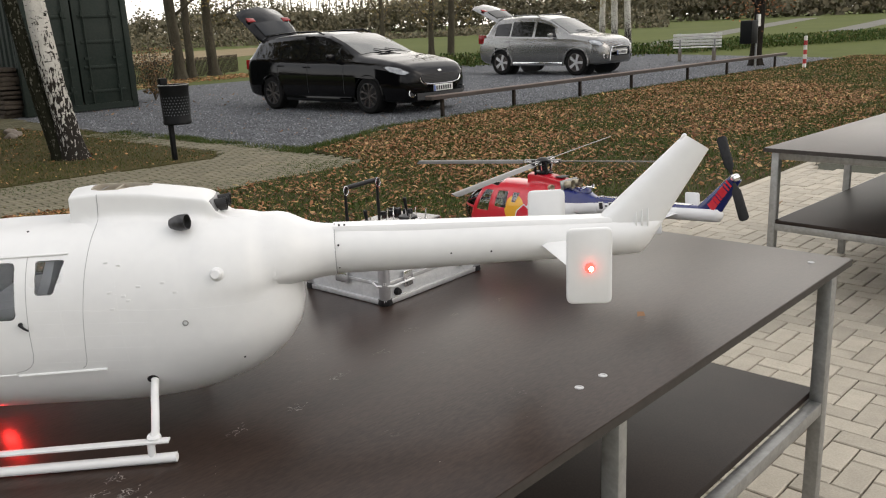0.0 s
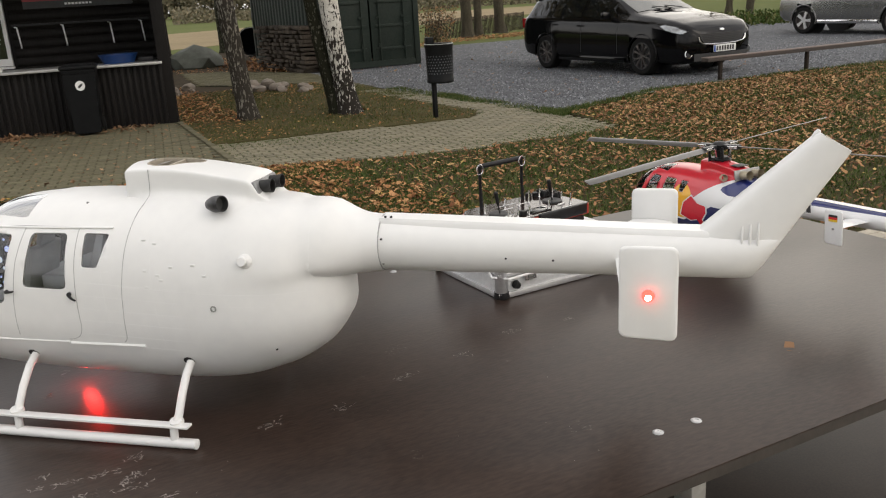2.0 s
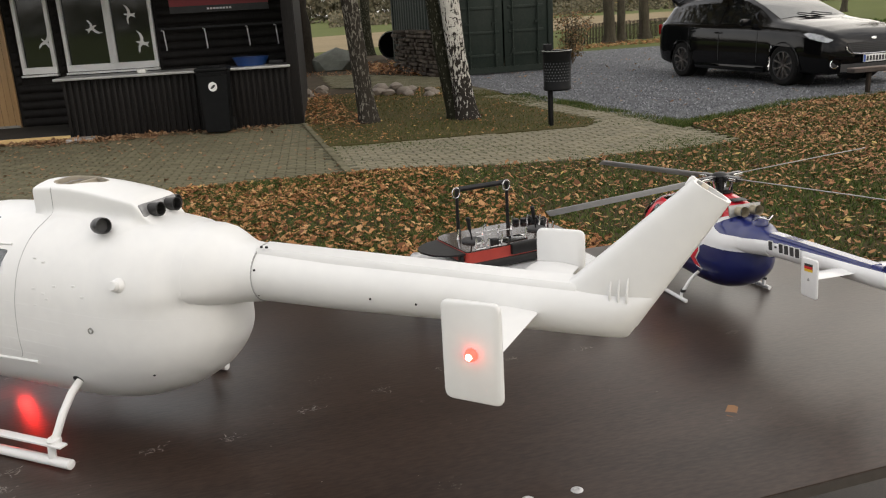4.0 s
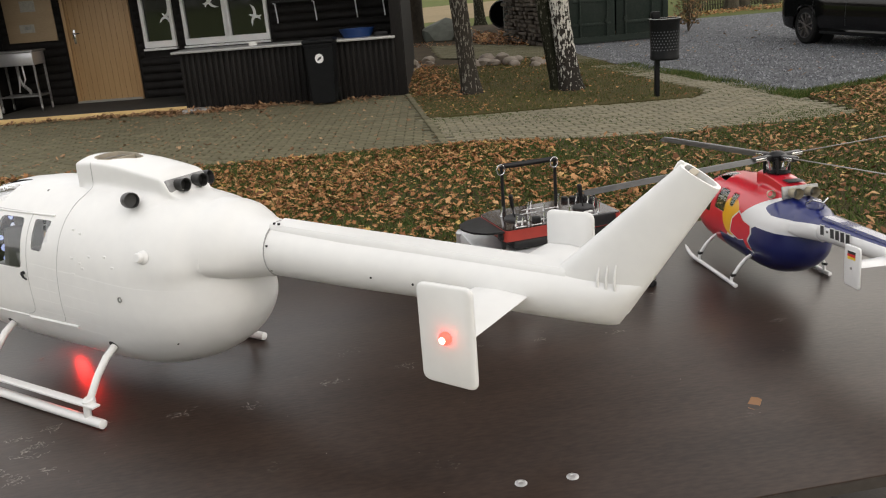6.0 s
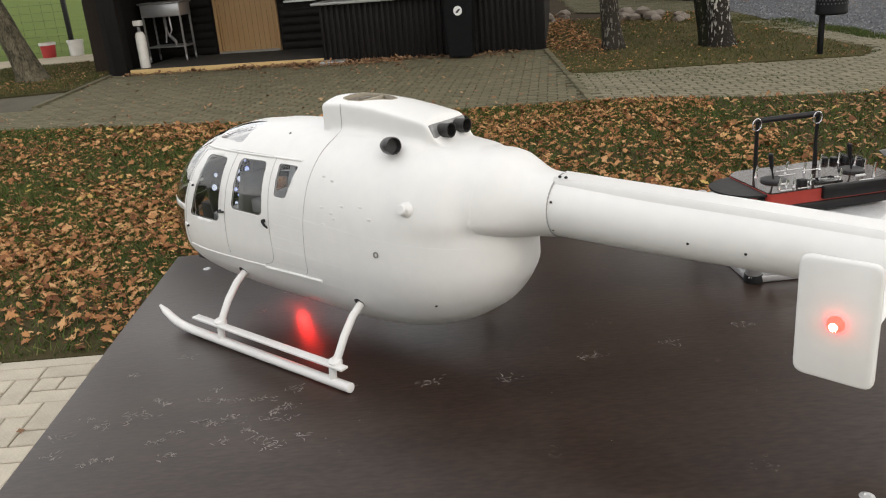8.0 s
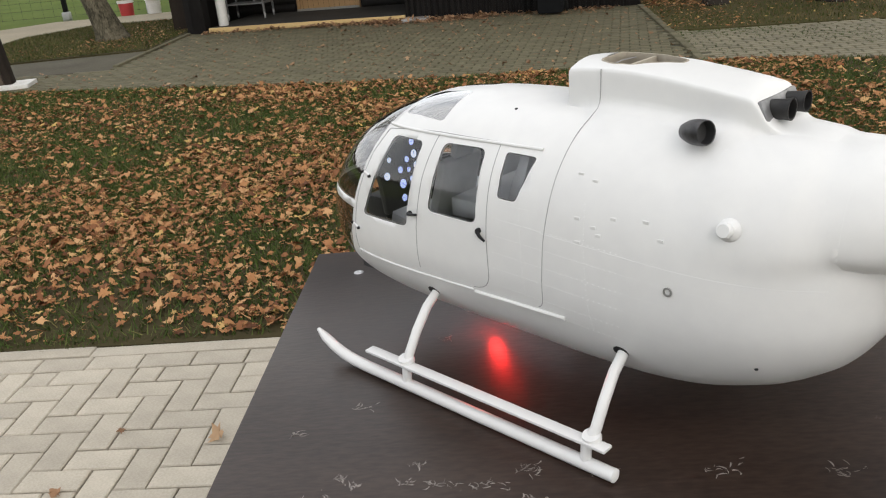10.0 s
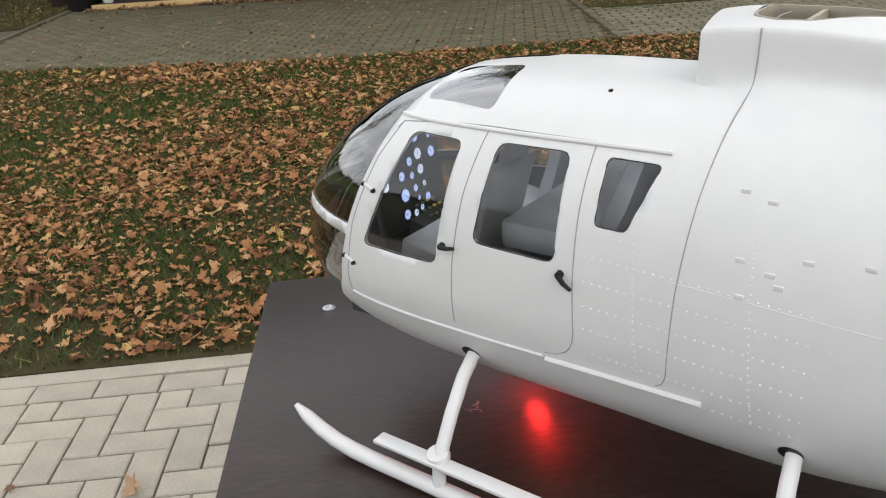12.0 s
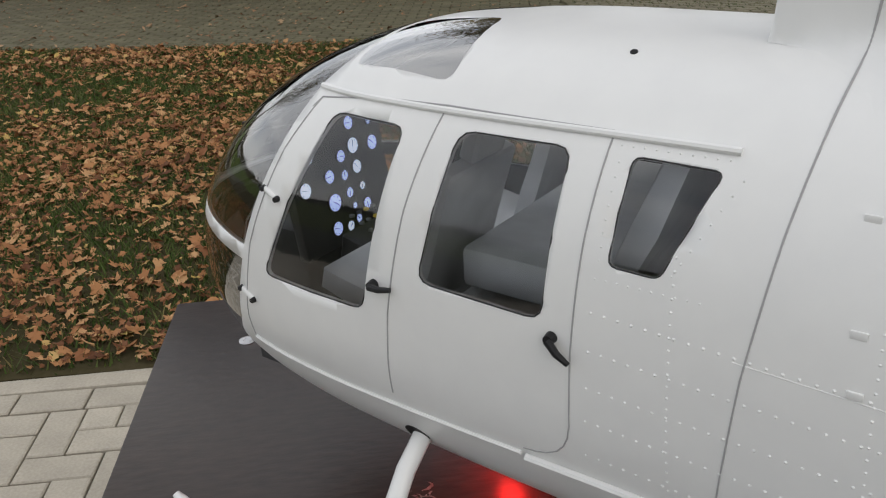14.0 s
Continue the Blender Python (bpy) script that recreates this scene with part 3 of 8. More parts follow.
# door
door = part("door", boxed((-4.81, BACK + 0.02, 1.065), (0.98, 0.05, 1.95), bevel=0.004), M_DOOR, hut, "plain oak-veneered door")
for x, z, sx, sz in ((-5.325, 1.065, 0.05, 2.01), (-4.295, 1.065, 0.05, 2.01), (-4.81, 2.055, 1.08, 0.05)):
    part("door_frame", boxed((x, BACK - 0.005, z), (sx, 0.09, sz), bevel=0.004), M_DOOR, door)
for k in range(11):
    part("groove", boxed((-5.26 + .09 * k, BACK - .0055, 1.065), (.003, .002, 1.93)), M_POSTWOOD, door)
b = tubed([(-5.22, BACK - 0.01, 1.17), (-5.22, BACK - 0.06, 1.17), (-5.11, BACK - 0.065, 1.17)], 0.010, 8)
part("handle", b, M_CHROME, door, "steel lever handle")
part("handle_plate", boxed((-5.22, BACK - .008, 1.12), (.04, .006, .22), bevel=.002), M_CHROME, door)
part("threshold", boxed((-4.81, BACK - 0.03, 0.085), (1.06, 0.1, 0.03)), M_STEEL, door)


def casement(x0, x1, z0, z1, name="window"):
    w = part(name, bmesh.new(), M_FRAMEW, hut)
    t, q = 0.055, .10
    for c, s in ((((x0 + x1) / 2, BACK - 0.02, z0 + q / 2), (x1 - x0, 0.1, q)), (((x0 + x1) / 2, BACK - 0.02, z1 - t / 2), (x1 - x0, 0.1, t)), ((x0 + t / 2, BACK - 0.02, (z0 + q + z1 - t) / 2), (t, 0.1, z1 - z0 - q - t)), ((x1 - t / 2, BACK - 0.02, (z0 + q + z1 - t) / 2), (t, 0.1, z1 - z0 - q - t))):
        part("window_frame", boxed(c, s, bevel=0.006), M_FRAMEW, w, "white plastic window frame")
    part("pane", boxed(((x0 + x1) / 2, BACK + 0.005, (z0 + q + z1 - t) / 2), (x1 - x0 - 2 * t, 0.012, z1 - z0 - q - t)), M_WINGLASS, w)
    part("window_sill", boxed(((x0 + x1) / 2, BACK - 0.05, z0 - 0.025), (x1 - x0 + 0.02, 0.14, 0.03), bevel=0.004), M_FRAMEW, w)
    return w


wa = casement(-4.10, -3.59, 0.86, 2.02)
wb = casement(-3.44, -2.735, 0.86, 2.02)
wc = casement(-2.735, -2.07, 0.86, 2.02)


BIRD = [(-.50, .02), (-.36, .10), (-.18, .13), (-.05, .10), (-.03, .24), (.0, .30), (.04, .24), (.06, .09), (.22, .12), (.38, .22), (.52, .36), (.44, .12), (.26, -.02), (.10, -.05), (.09, -.16), (.16, -.32), (.03, -.27), (-.09, -.33), (-.05, -.16), (-.07, -.05), (-.22, .03), (-.36, .0)]


def decal(w, x, z, tilt, s):
    m = pose(x, BACK - 0.004, z, 0, tilt, 0)
    b = rings(bmesh.new(), [[m @ Vector((s * px, d, s * pz)) for px, pz in BIRD] for d in (0.0, -0.002)])
    part("decal", b, M_FRAMEW, w, "white swept-wing decal")


decal(wa, -3.71, 1.32, -40, 0.28)
decal(wb, -3.0, 1.50, 62, 0.28)
decal(wc, -2.29, 1.23, -72, 0.32)
decal(wc, -2.42, 1.66, -80, 0.28)
# notice board left of the door, and a small pane beyond it
part("notice_board", boxed((-5.87, BACK - 0.035, 1.43), (0.78, 0.03, 0.68), bevel=0.004), M_BOARDWOOD, hut, "pale wooden notice board")
part("notice", boxed((-5.93, BACK - 0.052, 1.30), (0.24, 0.004, 0.13)), M_PAPERGREY, hut)
part("notice", boxed((-5.86, BACK - 0.052, 1.64), (0.24, 0.004, 0.17)), M_PAPERGREY, hut)
part("notice", boxed((-5.91, BACK - 0.0545, 1.31), (0.10, 0.002, 0.05)), M_STEEL, hut)
# sign and hooks over the bar
sign = part("sign", boxed((-1.05, BACK - 0.045, 1.86), (1.5, 0.03, 0.24)), M_REDSIGN, hut, "dark red sign board")
part("sign", boxed((-1.05, BACK - 0.045, 1.69), (1.5, 0.03, 0.1)), M_INK, hut)
for k in range(8):
    part("print_bar", boxed((-1.22 + 0.048 * k, BACK - 0.062, 1.69), (0.034, 0.004, 0.028)), M_FRAMEW, sign)
rack = part("rack", boxed((-1.05, BACK - 0.07, 1.42), (1.9, 0.05, 0.03)), M_BLACK, hut)
for x in (-1.93, -1.31, -0.66, -0.22):
    part("hook", tubed([(x - .03, BACK - 0.08, 1.40), (x, BACK - 0.09, 1.39), (x + .02, BACK - 0.10, 1.12), (x + .02, BACK - .12, 1.10)], 0.011, 8), M_FRAMEW, rack, "white hook")
# porch
part("porch_deck", boxed((-4.64, 0.8, 0.034), (3.04, 1.56, 0.068)), M_DECK, hut, "grey porch deck")
part("porch_board", boxed((-4.645, 0.0, 0.036), (3.05, 0.03, 0.072), bevel=0.004), M_YELLOW, hut, "bare yellow pine edge board")
solid("step_stone", boxed((0, 0, 0.02), (0.36, 0.26, 0.05), bevel=0.01), M_COUNTER, HUT @ pose(-2.93, -0.16, 0), "flat grey stone slab beside the bar", "slab")

# things on the bar
bowl = thing("washing_bowl", HUT @ pose(-0.56, 0.3, 0.854), "round blue plastic bowl on the counter", "bowl")
part("bowl", lathe([(0.0, 0.003), (0.20, 0.0), (0.255, 0.11), (0.262, 0.12), (0.245, 0.115), (0.195, 0.01), (0.0, 0.012)], 28), M_BLUE, bowl)
solid("tray", boxed((0, 0, 0.03), (0.2, 0.18, 0.06), bevel=0.01), M_BLACK, HUT @ pose(-0.20, 0.3, 0.854), "small black tray on the counter", "tray")
solid("soap_box", boxed((0, 0, 0.025), (0.11, 0.08, 0.05), bevel=0.006), M_PAPER, HUT @ pose(-2.05, 0.1, 0.854), "small white box on the counter", "box")

# wheeled refuse bin before the bar
wb_ = thing("wheeled_bin", HUT @ pose(-1.03, -0.33, 0) @ Matrix.Diagonal((.90, .90, .965, 1)), "black two-wheeled refuse bin with closed lid", "bin")
rings_b = [[(-w / 2, -d / 2, z), (w / 2, -d / 2, z), (w / 2, d / 2, z), (-w / 2, d / 2, z)] for z, w, d in ((0.03, 0.36, 0.38), (0.5, 0.41, 0.45), (0.84, 0.44, 0.5), (0.845, 0.48, 0.54), (0.875, 0.48, 0.54))]
b = rings(bmesh.new(), rings_b)
bmesh.ops.bevel(b, geom=list(b.edges), offset=0.012, segments=2, affect="EDGES")
part("body", b, M_BIN, wb_)
lid = part("lid", boxed((0, 0, 0.905), (0.49, 0.56, 0.05), bevel=0.02), M_BIN, wb_)
for k in range(4):
    part("lid_rib", boxed((0, -0.2 + 0.12 * k, 0.935), (0.4, 0.03, 0.012), bevel=0.004), M_BIN, lid)
part("handle", tubed([(-0.2, 0.3, 0.88), (0.2, 0.3, 0.88)], 0.014, 8), M_BIN, wb_)
for s in (-1, 1):
    part("wheel", lathe([(0.0, -0.025), (0.09, -0.025), (0.1, -0.015), (0.1, 0.015), (0.09, 0.025), (0.0, 0.025)], 20, pose(s * 0.2, 0.22, 0.1, 0, 90, 0)), M_RUBBER, wb_)
em = part("emblem", lathe([(0.0, 0.0), (0.065, 0.0), (0.065, 0.004), (0.0, 0.004)], 24, pose(0.0, -0.243, 0.67, 86, 0, 0)), M_FRAMEW, wb_, "round white emblem")
b = bmesh.new()
rings(b, [[pose(0, -0.249, 0.67, 86, 0, 0) @ Vector((0.04 * px, 0.04 * py, d)) for px, py in ((-0.9, -0.6), (-0.2, -0.75), (0.7, 0.0), (0.95, 0.7), (0.2, 0.55), (-0.5, 0.0))] for d in (0, 0.002)])
part("emblem_shape", b, M_INK, em)

# stainless trolley and a white cylinder on the porch
tr = thing("steel_trolley", HUT @ pose(-5.94, 1.05, 0.068) @ Matrix.Diagonal((.84, .9, .98, 1)), "stainless steel sink trolley on castors", "trolley")
part("basin", boxed((0, 0, 0.82), (0.78, 0.46, 0.2), bevel=0.01), M_ALU, tr)
part("rim", boxed((0, 0, 0.93), (0.84, 0.52, 0.03), bevel=0.006), M_PLATE, tr)
part("shelf", boxed((0, 0, 0.24), (0.76, 0.44, 0.02)), M_PLATE, tr)
part("pipe", tubed([(-0.05, 0, 0.72), (-0.05, 0, 0.45), (0.08, 0.05, 0.3), (0.08, 0.05, 0.25)], 0.03, 10), M_PLATE, tr)
part("hose", tubed([(0.1, -0.1, 0.72), (0.12, -0.12, 0.5), (0.05, -0.1, 0.4), (0.0, -0.08, 0.55), (-0.04, -0.1, 0.3)], 0.014, 8), M_ALU, tr)
for x in (-0.37, 0.37):
    for y in (-0.2, 0.2):
        lg = part("leg", boxed((x, y, 0.5), (0.03, 0.03, 0.84)), M_PLATE, tr)
        part("castor", lathe([(0, -0.014), (0.05, -0.014), (0.055, 0), (0.05, 0.014), (0, 0.014)], 14, pose(x, y, 0.056, 0, 90, 20)), M_ALU, lg)
cy = thing("gas_cylinder", HUT @ pose(-6.04, 0.25, 0.068) @ Matrix.Diagonal((.85, .85, .88, 1)), "slim white cylinder with a valve on the porch", "cylinder")
part("shell", lathe([(0.0, 0.0), (0.085, 0.0), (0.09, 0.02), (0.09, 0.54), (0.07, 0.6), (0.03, 0.62), (0.0, 0.625)], 22), M_WHITEPAINT, cy)
part("neck", lathe([(0.03, 0.6), (0.03, 0.7), (0.0, 0.7)], 12), M_PLATE, cy)
part("valve", boxed((0, 0, 0.76), (0.15, 0.1, 0.09), bevel=0.01), M_WHITEPAINT, cy)

# ---- shipping container ----
ct = thing("shipping_container", pose(7.05, 17.4, 0, 0, 0, -1), "dark green steel shipping container with locked doors", "container")
CW, CL, CH = 2.5, 6.06, 2.59
for sx in (-1, 1):
    b = bmesh.new()
    zig = []
    y = 0.2
    while y < CL - 0.2:
        for dy, dx in ((0.0, 0.0), (0.07, 0.0), (0.11, -0.036), (0.2, -0.036), (0.24, 0.0)):
            zig.append((sx * (CW / 2 - 0.01 + dx), y + dy))
        y += 0.278
    outer = [(x, yy) for x, yy in zig]
    inner = [(x - sx * 0.01, yy) for x, yy in reversed(zig)]
    part("side_wall", prism(outer + inner, 0.15, CH - 0.12, b), M_CONT, ct, smooth=20)
    part("top_rail", boxed((sx * (CW / 2 - 0.03), CL / 2, CH - 0.06), (0.07, CL, 0.12)), M_CONT, ct)
    part("bottom_rail", boxed((sx * (CW / 2 - 0.03), CL / 2, 0.08), (0.07, CL, 0.16)), M_CONT, ct)
    for y in (0.06, CL - 0.06):
        part("corner_post", boxed((sx * (CW / 2 - 0.06), y, CH / 2), (0.14, 0.14, CH), bevel=0.01), M_CONT, ct)
    dr = part("door_leaf", boxed((sx * 0.57, 0.05, CH / 2), (1.10, 0.05, CH - 0.26), bevel=0.006), M_CONT, ct)
    for z in (0.42, 0.95, 1.5, 2.05):
        part("panel_rib", boxed((sx * 0.57, 0.015, z), (0.9, 0.03, 0.07), bevel=0.01), M_CONT, dr)
    for x in (0.22, 0.86):
        bar = part("lock_bar", tubed([(sx * x, -0.02, 0.15), (sx * x, -0.02, CH - 0.15)], 0.019, 8), M_CONT, dr)
        part("keeper", boxed((sx * x, -0.02, 1.15), (0.16, 0.04, 0.05)), M_CONT, bar)
        for z in (0.5, 2.1):
            part("bracket", boxed((sx * x, -0.015, z), (0.09, 0.04, 0.09)), M_CONT, bar)
part("roof", boxed((0, CL / 2, CH - 0.05), (CW - 0.1, CL - 0.05, 0.06)), M_CONT, ct)
part("back_wall", boxed((0, CL - 0.05, CH / 2), (CW - 0.2, 0.05, CH - 0.2)), M_CONT, ct)
part("sill", boxed((0, 0.05, 0.08), (CW - 0.1, 0.1, 0.14)), M_CONT, ct)
part("header", boxed((0, 0.05, CH - 0.07), (CW - 0.1, 0.1, 0.13)), M_CONT, ct)

# ---- tables ----
TZ = 0.825


def board_table(name, m, lx, ly, h, label, shelf=0.42):
    t = thing(name, m, label, "table", "board tables")
    top = part("tabletop", boxed((0, 0, h - 0.011), (lx, ly, 0.022), bevel=0.0015), M_BOARD, t, "dark brown film-faced plywood top")
    part("edge", boxed((0, 0, h - 0.0115), (lx + 0.002, ly + 0.002, 0.018)), M_BOARD_EDGE, top)
    x, y, q = lx / 2 - 0.09, ly / 2 - 0.035, 0.04
    for sx in (-1, 0, 1):
        for sy in (-1, 1):
            qx = q if sx else .030
            part("leg", boxed((sx * x if sx else -.042, sy * y, (h - 0.022) / 2), (qx, q, h - 0.022), bevel=0.003), M_STEEL, t)
    for sy in (-1, 1):
        part("rail", boxed((0, sy * (y - .16), h - 0.045), (2 * x - q, q * 0.9, 0.045), bevel=0.003), M_STEEL, t)
        part("lower_rail", boxed((0, sy * y, shelf - 0.035), (2 * x - q, q * 0.9, 0.04), bevel=0.003), M_STEEL, t)
    for sx in (-1, 0, 1):
        part("cross_rail", boxed((sx * x, 0, h - 0.045), (q * 0.9, 2 * y - q, 0.045), bevel=0.003), M_STEEL, t)
        part("cross_rail", boxed((sx * x, 0, shelf - 0.035), (q * 0.9, 2 * y - q, 0.04), bevel=0.003), M_STEEL, t)
    sh = part("shelf", boxed((0, 0, shelf - 0.004), (2 * x + 0.05, 2 * y - 0.044, 0.02), bevel=0.002), M_SHELF, t, "dark film-faced plywood shelf")
    return t, top


table, tabletop = board_table("long_table", pose(.0135, .004, 0), 2.374, 1.272, TZ, "long steel-framed table with a dark film-faced board top")
for x, y in ((-0.015, -0.508), (0.063, -0.513), (-1.075, 0.53), (1.098, -0.552), (-0.02, 0.53), (1.09, 0.54), (-1.08, -0.53)):
    part("screw", lathe([(0, 0.0004), (0.0035, 0.0006), (0.0045, 0.0016), (0.008, 0.0014), (0.0095, 0.0004), (0.0095, -0.003), (0, -0.003)], 18, pose(x - .0135, y - .004, TZ)), M_ALU, tabletop, "flat steel screw head")
board_table("long_table", pose(4.235, -0.27, 0, 0, 0, -2.5), 2.335, 1.279, TZ, "long steel-framed table with a dark board top, standing apart")
# scuffs rubbed into the film: short curled strokes in small patches, thickest at one end of the board
rs = random.Random(4)
verts, faces = [], []
SPOTS = [(-.279, -.079, 1), (-.134, -.056, .7), (.015, -.006, .8), (-.565, -.122, 1), (-.427, -.131, .8), (-.830, -.130, 1.1), (-.80, -.20, 1), (.154, -.019, .6), (.314, -.034, .7), (.643, -.088, .9), (-.885, -.194, 1), (-1.087, -.177, .9), (-1.142, -.198, .8), (-1.129, -.253, .8), (-.802, -.265, .9), (-.875, -.252, .6), (-1.004, .049, .6), (-1.026, -.154, .8), (-1.09, -.008, .5), (-.957, -.215, .7), (-.896, .239, .5), (-.70, -.115, .5), (.47, .14, .5), (-.93, -.12, .5), (-.985, -.24, .6), (-.84, -.225, .5)]
SPOTS += [(rs.uniform(-1.13, -.75), rs.uniform(-.30, -.06), rs.uniform(.3, .7)) for k in range(22)]
for cx, cy, k_ in SPOTS:
    for q in range(int(6 + 11 * k_)):
        px, py = cx - .0135 + rs.gauss(0, .013 * k_), cy - .004 + rs.gauss(0, .006 * k_)
        a, ll, ww, bend = rs.gauss(.2, .8), rs.uniform(.004, .014), rs.uniform(.0004, .0012), rs.uniform(-2.6, 2.6)
        i = len(verts)
        x, y = px, py
        for j in range(6):
            w_ = ww * math.sin(math.pi * (j + .5) / 6) * rs.uniform(.5, 1.3)
            verts += [(x - w_ * math.sin(a), y + w_ * math.cos(a), TZ + .0005), (x + w_ * math.sin(a), y - w_ * math.cos(a), TZ + .0005)]
            x, y, a = x + ll / 5 * math.cos(a), y + ll / 5 * math.sin(a), a + bend / 5
        faces += [(i + 2 * j, i + 2 * j + 1, i + 2 * j + 3, i + 2 * j + 2) for j in range(5)]
for k in range(46):
    x, y, r = rs.uniform(-1.1, 1.1), rs.uniform(-.6, .45), rs.uniform(.0006, .0014)
    i = len(verts)
    verts += [(x + r * math.cos(a), y + r * .7 * math.sin(a), TZ + .0005) for a in (math.pi * q / 3 for q in range(6))]
    faces.append(tuple(range(i, i + 6)))
raw("scuffing", verts, faces, M_SCUFF, "pale scuffs rubbed into the table film", parent=tabletop)

# ---- white model helicopter ----
ST = [.646, .641, .630, .616, .598, .575, .548, .515, .48, .44, .40, .35, .30, .2, .1, 0, -.05, -.10, -.14, -.172, -.198, -.220, -.232, -.237]
ZTOP = [.182, .210, .232, .255, .278, .300, .322, .345, .363, .378, .388, .394, .397, .398, .397, .392, .386, .376, .364, .350, .33, .30, .27, .235]
ZBOT = [.165, .140, .122, .106, .093, .081, .072, .066, .062, .059, .057, .054, .052, .049, .046, .051, .0595, .0755, .0915, .111, .1315, .161, .185, .21]
WID = [.008, .034, .055, .073, .089, .104, .118, .131, .141, .147, .150, .151, .151, .149, .148, .147, .144, .136, .123, .105, .085, .058, .036, .015]


def eased(xs, ys, x):
    """A smooth curve through the stations."""
    xs, ys = np.array(xs[::-1]), np.array(ys[::-1])
    m = np.gradient(ys, xs)
    i = int(np.clip(np.searchsorted(xs, x) - 1, 0, len(xs) - 2))
    h = xs[i + 1] - xs[i]
    u = min(max((x - xs[i]) / h, 0), 1)
    return float((2 * u**3 - 3 * u**2 + 1) * ys[i] + (u**3 - 2 * u**2 + u) * h * m[i] + (-2 * u**3 + 3 * u**2) * ys[i + 1] + (u**3 - u**2) * h * m[i + 1])


def section(F):
    zt, zb, w = eased(ST, ZTOP, F), eased(ST, ZBOT, F), max(eased(ST, WID, F), 0.004)
    zm = 0.205 if F < 0.48 else 0.205 - 0.032 * (F - 0.48) / 0.166
    return zt, zb, w, min(max(zm, zb + 0.004), zt - 0.004)


FAIR = ((-.02, .095, .384, .253, 2.2, .284), (-.06, .105, .3835, .250, 2.3, .281), (-.10, .106, .3825, .251, 2.1, .281), (-.14, .1045, .3830, .2505, 2.1, .282), (-.172, .1000, .3825, .250, 2.1, .284), (-.20, .0920, .3825, .250, 2.1, .287), (-.217, .0855, .3785, .2502, 2.2, .290), (-.232, .0780, .3715, .2507, 2.2, .293), (-.245, .0710, .3650, .2515, 2.15, .296), (-.258, .0640, .3598, .2525, 2.1, .299), (-.268, .0590, .3572, .2535, 2.05, .301), (-.28, .0540, .3552, .2545, 2.0, .303), (-.303, .0472, .3535, .2565, 2.0, .305))
COWL = ((.160, .0435, .4375), (.150, .0440, .4395), (.135, .0450, .4415), (.11, .0465, .4430), (.085, .0475, .4430), (.06, .0482, .4420), (.02, .0495, .4385), (-.03, .0505, .4310), (-.06, .0500, .4260), (-.078, .0490, .4225), (-.083, .0485, .4200), (-.088, .0475, .4150), (-.096, .0450, .4010), (-.104, .0430, .3930), (-.118, .0370, .3840), (-.14, .0280, .3740), (-.165, .020, .358))
CROWN = .0095
# the raked front wall of the cowl: share of its full height at each station
COWL_RISE = ((.1585, 0.0), (.1572, .25), (.1552, .72), (.1540, .965), (.1525, 1.0))
HUB_Z = 0.272


def along(rows, col, F):
    return float(np.interp(-F, [-r[0] for r in rows], [r[col] for r in rows]))


def reach(c, s, w, zt, zb, zm, nu, nl):
    """Distance from the axis point to a superellipse, in the direction (c, s)."""
    lo, hi = 0.0, 0.4
    for _ in range(26):
        r = (lo + hi) / 2
        z = HUB_Z + r * s
        d, n = ((z - zm) / (zt - zm), nu) if z > zm else ((zm - z) / (zm - zb), nl)
        if d < 1 and (abs(r * c) / w) ** n + d**n < 1:
            lo = r
        else:
            hi = r
    return lo


def smooth_max(a, b, k):
    h = max(k - abs(a - b), 0) / k
    return max(a, b) + h * h * k * .25


def pod_radius(F, c, s):
    """Pod and tail fairing flowing into one another, seen from the axis."""
    zt, zb, w, zm = section(F)
    r = reach(c, s, w, zt, zb, zm, 2.6, 2.0)
    if F < -.02:
        g = [along(FAIR, k, F) for k in range(1, 6)]
        fade = min(1, (-.02 - F) / .05) * min(1, max(0.02, (F + .20) / .05))
        r = smooth_max(r, reach(c, s, g[0], g[1], g[2], g[4], g[3], g[3]), .05 * fade)
    return r


def cowl_corner(F):
    return math.atan2(along(COWL, 1, F), along(COWL, 2, F) - HUB_Z)


def radius(F, c, s):
    """Pod and fairing with the cowl on top: flat roof, upright sides that run out in a hollow sweep."""
    r = pod_radius(F, c, s)
    if not -.165 < F < .1585 or s <= 0.1:
        return r
    w, top = along(COWL, 1, F), along(COWL, 2, F) - HUB_Z
    below = math.degrees(math.atan2(abs(c), s) - cowl_corner(F))
    crate = min(w / max(abs(c), 1e-6), top / s)
    k = .075 * min(1, max(0, (.147 - F) / .06)) * min(1, max(.35, (F + .11) / .05)) * min(1, max(0, below / 12))
    full = smooth_max(r, crate, k) if k > 1e-4 else max(r, crate)
    rise = float(np.interp(-F, [-q[0] for q in COWL_RISE], [q[1] for q in COWL_RISE]))
    return r + (full - r) * rise


def skin(F, z):
    """Half-width of the body at station F and height z."""
    if not -.2 < F < .1585 or z < .24:
        zt, zb, w, zm = section(F)
        d, n = ((z - zm) / (zt - zm), 2.6) if z > zm else ((zm - z) / (zm - zb), 2.0)
        return w * max(0.0, 1 - min(d, 1) ** n) ** (1 / n)
    lo, hi = 0.0, .2
    for _ in range(16):
        y = (lo + hi) / 2
        q = math.hypot(y, z - HUB_Z)
        if q < radius(F, y / q, (z - HUB_Z) / q):
            lo = y
        else:
            hi = y
    return lo


